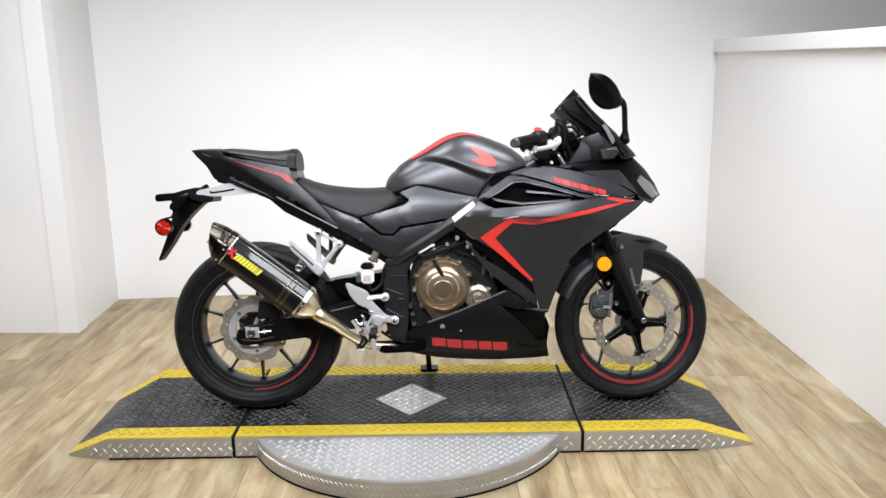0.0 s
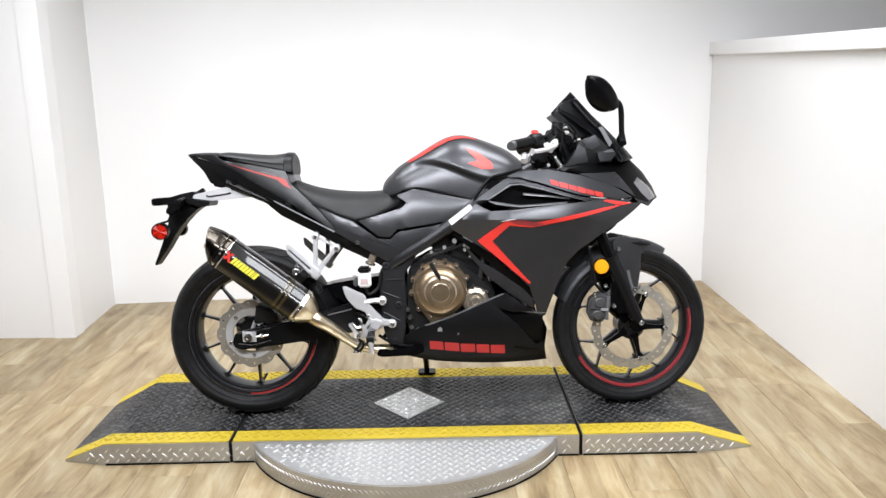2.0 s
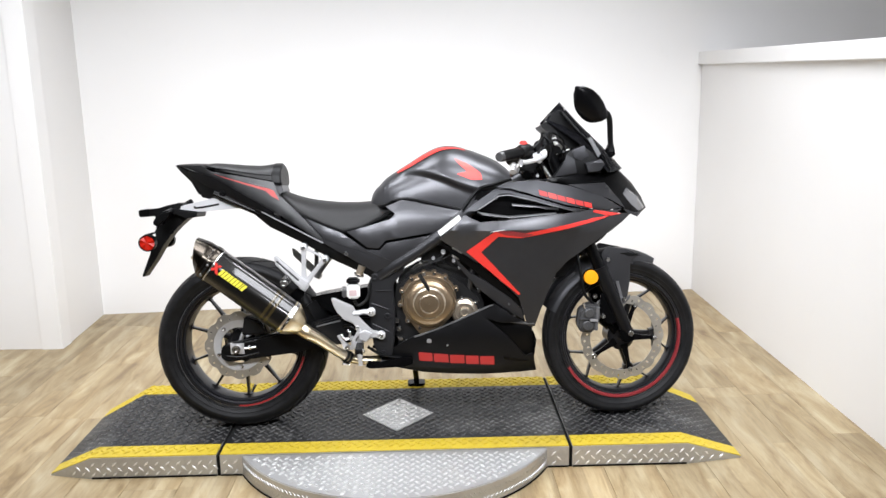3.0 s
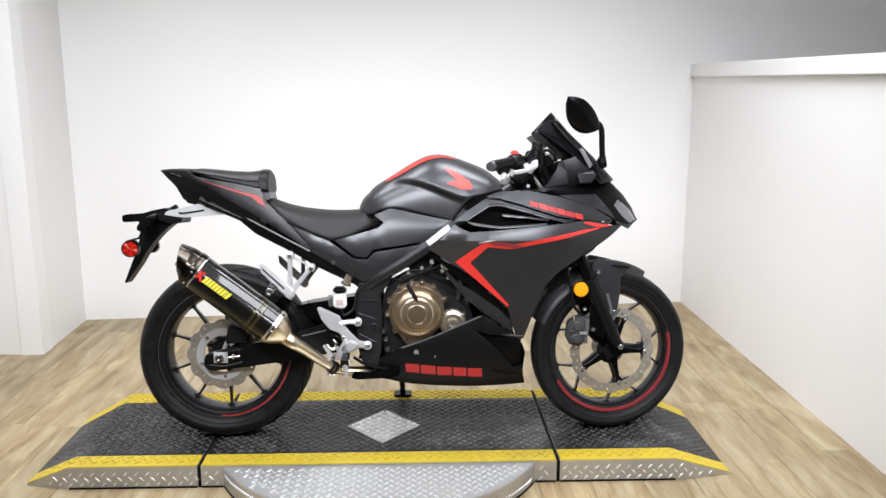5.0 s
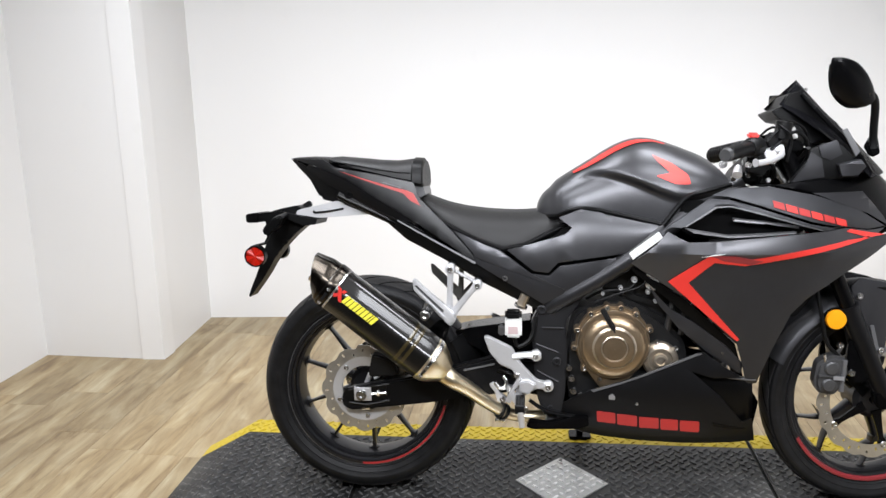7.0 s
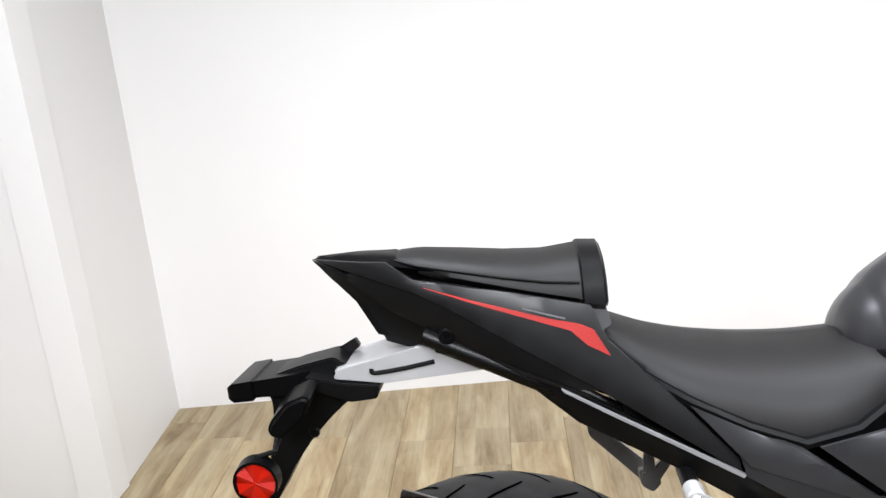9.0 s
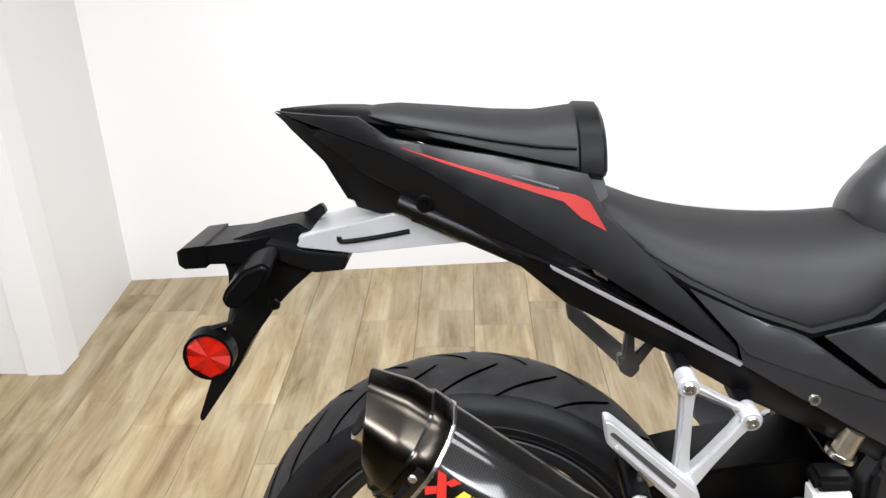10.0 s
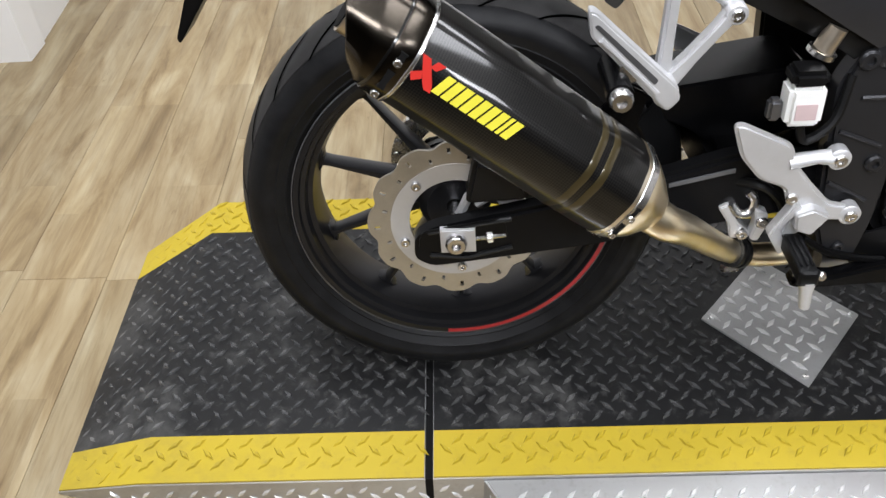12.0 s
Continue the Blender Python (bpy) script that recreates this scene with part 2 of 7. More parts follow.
BRONZE_LIGHT = cast_metal("worn_bronze_rim", (0.50, 0.43, 0.34), 0.30, 0.9)
ENGINE = cast_metal("dark_engine_casting", (0.0085, 0.0085, 0.009), 0.42, 0.4)
CHROME_DARK = cast_metal("smoked_steel_cap", (0.058, 0.050, 0.041), 0.20, 1.0, 0.12)
PIPE = heated_pipe()
GREY_PIPE = cast_metal("grey_exhaust_pipe", (0.20, 0.20, 0.21), 0.34, 0.9)
AMBER = lens("amber_reflector", (0.85, 0.33, 0.01), 0.15)
RED_LENS = lens("red_reflector", (0.40, 0.008, 0.002), 0.1)
GLASS = smoke_glass()
CLEAR = plain("clear_headlamp_lens", (0.09, 0.09, 0.095), 0.1, coat=1.0, bump=0)
WHITE = plain("white_plastic", (0.72, 0.72, 0.70), 0.5)
LOGO_YELLOW = plain("yellow_print", (0.75, 0.68, 0.06), 0.4, vary=0.05)
PINK = plain("faded_print", (0.5, 0.38, 0.38), 0.5)
DARK_CAST = cast_metal("dark_grey_casting", (0.075, 0.075, 0.077), 0.40, 0.5)
# Darker copy of the silver casting; far-side shade is put into its colour.
FAR_SHADED_CAST = cast_metal("shaded_cast_aluminium", (0.26, 0.25, 0.235), 0.40, 0.7)
NAME_RED = plain("dull_red_print", (0.36, 0.018, 0.016), 0.5, vary=0.08)
LABEL = plain("silver_label", (0.70, 0.70, 0.68), 0.45)
BLUE = plain("blue_anodised", (0.04, 0.10, 0.45), 0.3, metal=0.7)
FADED = faded_print()
MIRROR = Nodes("mirror_glass", (0.9, 0.9, 0.9), 0.03, 1.0).mat


# ---------------------------------------------------------------- mesh tools
def finish(bm, angle=35.0):
    bmesh.ops.recalc_face_normals(bm, faces=bm.faces[:])
    lim = math.radians(angle)
    for f in bm.faces:
        f.smooth = True
    for e in bm.edges:
        e.smooth = len(e.link_faces) == 2 and e.calc_face_angle(0.0) < lim


def mesh_of(name, bm, mat, angle=35.0, normals=True):
    if normals:
        finish(bm, angle)
    me = bpy.data.meshes.new(name)
    bm.to_mesh(me)
    bm.free()
    me.materials.append(mat)
    return me


LEAN = 0.140          # the machine leans on its side stand, away to the left
LINE = -0.058        # where its middle plane meets the deck
YAW = 0.024          # its middle line runs a little away from the deck's edge towards the front
STEER = 0.13         # the bars rest turned a little to the left


def lean(bm, upright):
    """Tip a piece of the machine over to its stand. upright: wheels and axles, which turn as they are."""
    c = math.cos(math.asin(LEAN))
    for v in bm.verts:
        x, y, z = v.co
        h = z - 0.0785
        if upright:
            v.co = (x, LINE + YAW * x + y * c + h * LEAN, 0.0785 + h * c - y * LEAN)
            continue
        y2, z2 = LINE + YAW * x + y * c + h * LEAN, z - abs(y) * LEAN - y * LEAN
        f = (y2 + 2.58) / (y + 2.58)
        v.co = (-0.1 + (x + 0.1) * f, y2, 1.3 + (z2 - 1.3) * f)


def part(name, bm, mat, parent, label="", angle=35.0, normals=True, raw=False):
    """One mesh object under a thing or a part."""
    line, p = [name], parent
    while p:
        line.append(p.name)
        p = p.parent
    if line[-1] == "motorcycle" and not raw:
        if any(n.startswith(("front_wheel", "front_fender")) for n in line):
            for v in bm.verts:
                v.co.y += (v.co.x - FX) * STEER
        lean(bm, any(n.startswith(("rear_wheel", "front_wheel", "axle")) for n in line))
    ob = new(name, mesh_of(name, bm, mat, angle, normals))
    ob.parent = parent
    return tagged(ob, label)


def thing(name, bm, mat, label, category, group="", kind="", angle=35.0):
    ob = new(name, mesh_of(name, bm, mat, angle))
    return tagged(ob, label, category, group, kind)


def empty(name, at, label, category, group=""):
    ob = new(name)
    ob.location = at
    ob.empty_display_size = 0.05
    return tagged(ob, label, category, group)


def box(x0, x1, y0, y1, z0, z1, bevel=0.0, seg=2, bm=None):
    bm = bm or bmesh.new()
    vs = [bm.verts.new((x, y, z)) for x in (x0, x1) for y in (y0, y1) for z in (z0, z1)]
    fs = [bm.faces.new([vs[i] for i in f]) for f in ((0, 1, 3, 2), (4, 6, 7, 5), (0, 4, 5, 1), (2, 3, 7, 6), (0, 2, 6, 4), (1, 5, 7, 3))]
    if bevel:
        es = list({e for f in fs for e in f.edges})
        bmesh.ops.bevel(bm, geom=es, offset=bevel, segments=seg, affect="EDGES", clamp_overlap=True)
    return bm


def prism(pts, lo, hi, axis="y", bevel=0.0, seg=2, bm=None):
    """A flat outline given a thickness from lo to hi along an axis, with eased edges."""
    bm = bm or bmesh.new()
    put = {"y": lambda a, b, c: (a, c, b), "z": lambda a, b, c: (a, b, c), "x": lambda a, b, c: (c, a, b)}[axis]
    rings = [[bm.verts.new(put(a, b, c)) for a, b in pts] for c in (lo, hi)]
    n = len(pts)
    caps = [bm.faces.new(r) for r in rings]
    for i in range(n):
        bm.faces.new((rings[0][i], rings[0][(i + 1) % n], rings[1][(i + 1) % n], rings[1][i]))
    bmesh.ops.recalc_face_normals(bm, faces=bm.faces[:])
    if bevel:
        es = list({e for f in caps for e in f.edges})
        bmesh.ops.bevel(bm, geom=es, offset=bevel, segments=seg, affect="EDGES", clamp_overlap=True)
    return bm


def flat_bar(a, b, wa, wb, y0, y1, bevel=0.0035):
    """A flat cast arm in the side view from a to b, wa wide at a and wb at b, waisted between."""
    a, b = Vector(a), Vector(b)
    d = (b - a).normalized()
    n = Vector((-d.y, d.x))
    row = [(0.0, wa / 2), (0.25, wa * 0.40), (0.65, wb * 0.36), (1.0, wb / 2)]
    pts = [a.lerp(b, t) + n * w for t, w in row] + [a.lerp(b, t) - n * w for t, w in row[::-1]]
    return prism([tuple(p) for p in pts], min(y0, y1), max(y0, y1), "y", bevel)


def fillet(pts, r, n=3):
    """Round the corners of a flat outline by about r."""
    out = []
    k = len(pts)
    for i in range(k):
        p, a, b = Vector(pts[i]), Vector(pts[i - 1]), Vector(pts[(i + 1) % k])
        da, db = a - p, b - p
        ra, rb = min(r, da.length * 0.45), min(r, db.length * 0.45)
        s, e = p + da.normalized() * ra, p + db.normalized() * rb
        for j in range(n + 1):
            t = j / n
            q = s * (1 - t) ** 2 + p * 2 * t * (1 - t) + e * t * t
            out.append((q.x, q.y))
    return out


def panel(outline, surf, thick=0.004, rim=0.003, cell=0.03, side=-1, lift=0.0, bm=None):
    """A shaped body panel: an outline in the side view, laid on the half-width surf(x, z), with rounded rim and thickness."""
    bm = bmesh.new()
    f = bm.faces.new([bm.verts.new((x, 0, z)) for x, z in outline])
    if rim:
        bmesh.ops.inset_region(bm, faces=[f], thickness=rim, use_even_offset=True)
    xs, zs = [p[0] for p in outline], [p[1] for p in outline]
    for axis, lo, hi in ((0, min(xs), max(xs)), (2, min(zs), max(zs))):
        k = math.floor(lo / cell) + 1
        while k * cell < hi - 1e-4:
            no = [0, 0, 0]
            no[axis] = 1
            co = [c * k * cell for c in no]
            bmesh.ops.bisect_plane(bm, geom=bm.verts[:] + bm.edges[:] + bm.faces[:], plane_co=co, plane_no=no, dist=1e-5)
            k += 1
    edge = {v for e in bm.edges if e.is_boundary for v in e.verts}
    for v in bm.verts:
        v.co.y = side * (surf(v.co.x, v.co.z) + lift - (rim * 0.9 if v in edge else 0))
    res = bmesh.ops.extrude_face_region(bm, geom=bm.faces[:], use_keep_orig=True)
    for g in res["geom"]:
        if isinstance(g, bmesh.types.BMVert):
            g.co.y -= side * thick
    return bm


def loft(rings, caps=True):
    bm = bmesh.new()
    vs = [[bm.verts.new(p) for p in r] for r in rings]
    n = len(rings[0])
    for a, b in zip(vs, vs[1:]):
        for i in range(n):
            bm.faces.new((a[i], a[(i + 1) % n], b[(i + 1) % n], b[i]))
    if caps:
        bm.faces.new(vs[0])
        bm.faces.new(vs[-1][::-1])
    return bm


def wrap_uv(bm, rings):
    """Lay lengths along and round a loft into its UV map, in metres."""
    uv = bm.loops.layers.uv.new("UVMap")
    place, along = {}, 0.0
    bm.verts.ensure_lookup_table()
    n = len(rings[0])
    for i, r in enumerate(rings):
        if i:
            along += (Vector(r[0]) - Vector(rings[i - 1][0])).length
        round_ = 0.0
        for j in range(n):
            if j:
                round_ += (Vector(r[j]) - Vector(r[j - 1])).length
            place[i * n + j] = (along, round_)
    for f in bm.faces:
        for lp in f.loops:
            lp[uv].uv = place[lp.vert.index]
    return bm


def tube(path, radius, seg=12, caps=True):
    """A round bar along a path; radius may change along it."""
    pts = [Vector(p) for p in path]
    rad = radius if isinstance(radius, (list, tuple)) else [radius] * len(pts)
    rings, ref = [], None
    for i, p in enumerate(pts):
        d = (pts[min(i + 1, len(pts) - 1)] - pts[max(i - 1, 0)]).normalized()
        if ref is None:
            ref = d.orthogonal().normalized()
        ref = (ref - d * ref.dot(d)).normalized()
        o = d.cross(ref)
        rings.append([tuple(p + (ref * math.cos(a) + o * math.sin(a)) * rad[i]) for a in (2 * math.pi * k / seg for k in range(seg))])
    return loft(rings, caps)


def curve(pts, n=6):
    """Points along a smooth line through pts."""
    p = [Vector(q) for q in pts]
    p = [p[0] * 2 - p[1]] + p + [p[-1] * 2 - p[-2]]
    out = []
    for i in range(1, len(p) - 2):
        for j in range(n):
            t = j / n
            out.append(0.5 * (2 * p[i] + (p[i + 1] - p[i - 1]) * t + (2 * p[i - 1] - 5 * p[i] + 4 * p[i + 1] - p[i + 2]) * t * t
                              + (3 * p[i] - p[i - 1] - 3 * p[i + 1] + p[i + 2]) * t ** 3))
    out.append(p[-2])
    return out


def lathe(profile, cx, cz, seg=64, a0=0.0, a1=2 * math.pi):
    """A closed profile of (radius, y) turned about an axle along y."""
    bm = bmesh.new()
    whole = abs(a1 - a0 - 2 * math.pi) < 1e-6
    k = seg if whole else seg + 1
    rings = [[bm.verts.new((cx + r * math.cos(a), y, cz + r * math.sin(a))) for r, y in profile] for a in (a0 + (a1 - a0) * i / seg for i in range(k))]
    n = len(profile)
    for i in range(seg):
        a, b = rings[i], rings[(i + 1) % k]
        for j in range(n):
            bm.faces.new((a[j], a[(j + 1) % n], b[(j + 1) % n], b[j]))
    if not whole:
        bm.faces.new(rings[0])
        bm.faces.new(rings[-1][::-1])
    return bm


def interp(x, table):
    """Straight lines through a table of (x, value)."""
    if x <= table[0][0]:
        return table[0][1]
    for (a, va), (b, vb) in zip(table, table[1:]):
        if x <= b:
            return va + (vb - va) * (x - a) / (b - a)
    return table[-1][1]


def smooth_interp(x, table):
    """A gentle line through a table: straight lines averaged over a short stretch."""
    w = max(0.0, min((table[-1][0] - table[0][0]) / 14, x - table[0][0], table[-1][0] - x))
    return sum(interp(x + w * k / 2, table) for k in (-2, -1, 0, 1, 2)) / 5


def bolt(x, y, z, r=0.007, high=0.005, side=-1):
    """A domed screw head with a socket, facing sideways."""
    prof = [(0.0005, 0), (r, 0), (r, -high * 0.6), (r * 0.8, -high), (r * 0.45, -high), (r * 0.4, -high * 0.4), (0.0005, -high * 0.4)]
    bm = lathe([(a, b * -side) for a, b in prof], 0, 0, 12)
    bmesh.ops.translate(bm, verts=bm.verts[:], vec=(x, y, z))
    return bm


# ---------------------------------------------------------------- the room
# corners of the back wall, in plan
BL, BR = Vector((-1.892, 1.666)), Vector((1.589, 1.934))
H_ROOM, X_LEFT, X_RIGHT, Y_FRONT = 2.75, -2.435, 2.75, -6.0


def wall(name, a, b, z0, z1, thick=0.12, label="plain white painted wall", mat=None):
    """A wall whose face runs from a to b in plan; the room lies to the right of a to b."""
    a, b = Vector(a), Vector(b)
    n = Vector((-(b - a).y, (b - a).x)).normalized() * thick
    bm = prism([tuple(a), tuple(b), tuple(b + n), tuple(a + n)], z0, z1, "z", 0.0)
    return thing(name, bm, mat or WALL, label, "wall", kind="structure")


Y_BOOTH = -1.15     # white booth ends here; unseen grey walls behind are assumed, to tune fill
wall("wall_north", BL, (BR.x + 1.25, BR.y + 0.096), 0, H_ROOM)
wall("wall_recess_side", (-1.866, 1.060), BL, 0, H_ROOM, 0.1)
wall("wall_recess_front", (X_LEFT, 1.082), (-1.866, 1.060), 0, H_ROOM, 0.1)
wall("wall_west", (X_LEFT - 0.05, Y_BOOTH), (X_LEFT, 1.082), 0, H_ROOM)
wall("wall_east_low", (BR.x, BR.y - 0.002), (1.575, Y_BOOTH), 0, 1.345, 0.15, "low white partition wall beside the lift")
wall("wall_east", (X_RIGHT, 2.1), (X_RIGHT, Y_BOOTH), 0, H_ROOM)
wall("wall_unseen_east", (X_RIGHT, Y_BOOTH), (X_RIGHT, Y_FRONT), 0, H_ROOM, 0.12, "unseen grey wall assumed behind the booth", GREY_WALL)
wall("wall_unseen_south", (X_RIGHT, Y_FRONT), (-4.5, Y_FRONT), 0, H_ROOM, 0.12, "unseen grey wall assumed behind the booth", GREY_WALL)
wall("wall_unseen_west", (-4.5, Y_FRONT), (-4.5, Y_BOOTH), 0, H_ROOM, 0.12, "unseen grey wall assumed behind the booth", GREY_WALL)
wall("wall_unseen_north", (-4.5, Y_BOOTH), (X_LEFT - 0.05, Y_BOOTH), 0, H_ROOM, 0.12, "unseen grey wall assumed behind the booth", GREY_WALL)
cap = prism([(BR.x - 0.022, BR.y - 0.004), (1.553, Y_BOOTH), (1.76, Y_BOOTH), (BR.x + 0.18, BR.y - 0.004)], 1.345, 1.418, "z", 0.004)
thing("trim", cap, WALL, "white painted cap board on the low partition", "trim", kind="structure")
thing("ceiling", box(-4.7, X_RIGHT + 0.2, Y_FRONT - 0.2, 2.3, H_ROOM, H_ROOM + 0.1), GREY_WALL, "unseen plain grey ceiling", "ceiling", kind="structure")
thing("floor", box(-4.7, X_RIGHT + 0.2, Y_FRONT - 0.2, 2.3, -0.1, -0.004), SUBFLOOR, "oak-look vinyl plank floor", "floor", kind="structure")


# ---------------------------------------------------------------- the lift platform
PH = 0.075          # deck height
PX0, PX1, PXA, PXB = -1.329, 1.051, -0.746, 0.450   # ends and joints
PF, PB = -0.337, 0.317
FLAT0, FLAT1 = -1.175, 0.85


def deck_z(x):
    """Height of the deck along its length: flat, with a short ramp at both ends."""
    if x < FLAT0:
        return max(0.004, PH * (x - PX0) / (FLAT0 - PX0))
    if x > FLAT1:
        return max(0.004, PH * (PX1 - x) / (PX1 - FLAT1))
    return PH


def taper(x):
    """The ends of the ramps draw in a little towards the floor."""
    return 0.04 * max(0.0, (FLAT0 - x) / (FLAT0 - PX0), (x - FLAT1) / (PX1 - FLAT1))


def deck_strip(x0, x1, v0, v1, lift=0.0, thick=None):
    """A band of the deck between x0 and x1, from v0 to v1 across (0 front, 1 back), down to the floor or thick."""
    xs = sorted({x0, x1, *[x for x in (FLAT0, FLAT1) if x0 < x < x1]})
    bm = bmesh.new()
    rows = []
    for x in xs:
        t, z = taper(x), deck_z(x) + lift
        f, b = PF + 0.9 * t, PB - 1.7 * t
        y0, y1 = f + (b - f) * v0, f + (b - f) * v1
        lo = 0.0 if thick is None else z - thick
        rows.append([bm.verts.new(p) for p in ((x, y0, z), (x, y1, z), (x, y1, lo), (x, y0, lo))])
    for a, b in zip(rows, rows[1:]):
        for i in range(4):
            bm.faces.new((a[i], a[(i + 1) % 4], b[(i + 1) % 4], b[i]))
    bm.faces.new(rows[0])
    bm.faces.new(rows[-1][::-1])
    return bm


def tread(bm, x, y, z, slope, turn, size=0.0245, high=0.0034):
    """One raised lozenge of tread plate."""
    c, s = math.cos(turn) * size / 2, math.sin(turn) * size / 2
    w = 0.30
    pts = [(-c, -s), (s * w, -c * w), (c, s), (-s * w, c * w)]
    low = [bm.verts.new((x + a, y + b, z + slope * a)) for a, b in pts]
    top = [bm.verts.new((x + a * 0.62, y + b * 0.62, z + slope * a * 0.62 + high)) for a, b in pts]
    for i in range(4):
        bm.faces.new((low[i], low[(i + 1) % 4], top[(i + 1) % 4], top[i]))
    bm.faces.new(top)


def lattice(x0, x1, y0, y1, q=0.0180):
    """Places of the lozenges: each points at the middle of its neighbours."""
    for i in range(math.ceil(x0 / q), int(x1 / q) + 1):
        for j in range(math.ceil(y0 / q), int(y1 / q) + 1):
            if (i + j) % 2 == 0:
                yield i, j, i * q, j * q


def tread_field(x0, x1, inside):
    """Raised lozenges over one stretch of the deck, turned to and fro."""
    bm = bmesh.new()
    for i, _, x, y in lattice(x0, x1, -0.5, 0.5):
        if inside(x, y):
            slope = (deck_z(x + 0.004) - deck_z(x - 0.004)) / 0.008
            tread(bm, x, y, deck_z(x) + 0.0032, slope, math.radians(45 if i % 2 else -45), 0.0290)
    return bm


platform = empty("motorcycle_lift_platform", (0, 0, 0), "low black and yellow tread-plate lift platform on the floor", "platform")
turn_c, turn_r = Vector((-0.148, -0.078)), 0.578


def in_diamond(x, y, grow=0.0):
    return abs(x + 0.146) / (0.134 + grow) + abs(y + 0.04) / (0.15 + grow) < 1


for name, x0, x1 in (("ramp_section", PX0, PXA - 0.006), ("centre_section", PXA + 0.006, PXB - 0.006), ("ramp_section", PXB + 0.006, PX1)):
    base = part(name, deck_strip(x0, x1, 0, 1), ALU, platform, "bare aluminium tread plate body")
    part("anti_slip_deck", deck_strip(x0 + 0.001, x1 - 0.001, 0.125, 0.855, 0.003, 0.005), BLACK_TREAD, base, "scuffed black anti-slip deck")
    for v0, v1 in ((0.004, 0.127), (0.853, 0.996)):
        part("safety_band", deck_strip(x0 + 0.001, x1 - 0.001, v0, v1, 0.0032, 0.005), YELLOW, base, "worn yellow painted safety band")
    w = PB - PF

    def on_black(x, y):
        t = taper(x)
        v = (y - PF - 0.9 * t) / (w - 2.6 * t)
        return 0.14 < v < 0.84 and not in_diamond(x, y, 0.012) and deck_z(x) > 0.006

    def on_yellow(x, y):
        t = taper(x)
        v = (y - PF - 0.9 * t) / (w - 2.6 * t)
        return (0.02 < v < 0.115 or 0.868 < v < 0.985) and deck_z(x) > 0.006

    tagged(part("raised_treads", tread_field(x0 + 0.01, x1 - 0.01, on_black), TREAD_TOP, base, normals=False), kind="stuff")
    tagged(part("raised_treads", tread_field(x0 + 0.01, x1 - 0.01, on_yellow), YELLOW_TOP, base, normals=False), kind="stuff")
    # treads on the upright front edge
    bm = bmesh.new()
    for i in range(int((x1 - x0) / 0.036)):
        for j in (0, 1, 2):
            x, z = x0 + 0.016 + i * 0.036 + (j % 2) * 0.018, 0.015 + j * 0.018
            if z + 0.011 > deck_z(x) or (abs(x - turn_c.x) < 0.53):
                continue
            tread(bm, x, z, 0.0, 0.0, math.radians(-45 if j % 2 else 45), 0.023)
    for v in bm.verts:
        v.co = (v.co.x, PF + 0.9 * taper(v.co.x) - v.co.z, v.co.y)
    tagged(part("raised_treads", bm, ALU_TOP, base), kind="stuff")
for x in (PXA, PXB):
    part("joint", box(x - 0.0055, x + 0.0055, PF + 0.002, PB - 0.004, 0, PH - 0.002), DARK_GAP, platform, "dark open joint between sections")
# dark strips stand in for the shade in the gap at the floor
for x0, x1 in ((FLAT0, PXA - 0.007), (PXA + 0.007, turn_c.x - 0.52), (turn_c.x + 0.52, PXB - 0.007), (PXB + 0.007, FLAT1)):
    part("base_gap_strip", box(x0, x1, PF - 0.002, PF + 0.01, 0, 0.006), DARK_GAP, platform, "dark strip for the shaded gap along the floor")
# the half-round turntable plate in front
pts = [(turn_c.x + turn_r * math.cos(a), turn_c.y + turn_r * math.sin(a)) for a in np.linspace(math.pi + 0.463, 2 * math.pi - 0.463, 49)]
pts = [(float(x), min(float(y), PF - 0.001)) for x, y in pts]
plate = part("turntable_plate", prism(pts, 0.0, PH - 0.002, "z", 0.003), ALU, platform, "half-round aluminium turntable plate")
# the same painted gap shade round the half-round plate
rim_pts = [(turn_c.x + (turn_r + 0.002) * math.cos(a), min(turn_c.y + (turn_r + 0.002) * math.sin(a), PF - 0.003)) for a in np.linspace(math.pi + 0.47, 2 * math.pi - 0.47, 49)]
part("base_gap_strip", prism([(float(x), float(y)) for x, y in rim_pts], 0.0, 0.006, "z"), DARK_GAP, plate, "dark strip for the shaded gap along the floor")
tf = bmesh.new()
for i, j, x, y in lattice(-0.75, 0.45, -0.70, -0.30, 0.0175):
        if (Vector((x, y)) - turn_c).length < turn_r - 0.02 and y < PF - 0.02:
            tread(tf, x, y, PH - 0.002, 0, math.radians(45 if i % 2 else -45), 0.0265)
tagged(part("raised_treads", tf, ALU_TOP, plate, normals=False), kind="stuff")
tf = bmesh.new()
for i in range(72):
    for j in (0, 1):
        a = math.pi + 0.49 + (2.16 * (i + 0.5 * (j % 2))) / 72
        n0 = len(tf.verts)
        tread(tf, 0.0, 0.0, 0.0, 0.0, math.radians(-45 if j % 2 else 45), 0.020, 0.0022)
        tf.verts.ensure_lookup_table()
        for v in tf.verts[n0:]:
            u, up, out = v.co
            r, b = turn_r + out, a + u / turn_r
            v.co = (turn_c.x + r * math.cos(b), turn_c.y + r * math.sin(b), 0.024 + 0.024 * j + up)
tagged(part("raised_treads", tf, ALU, plate), kind="stuff")
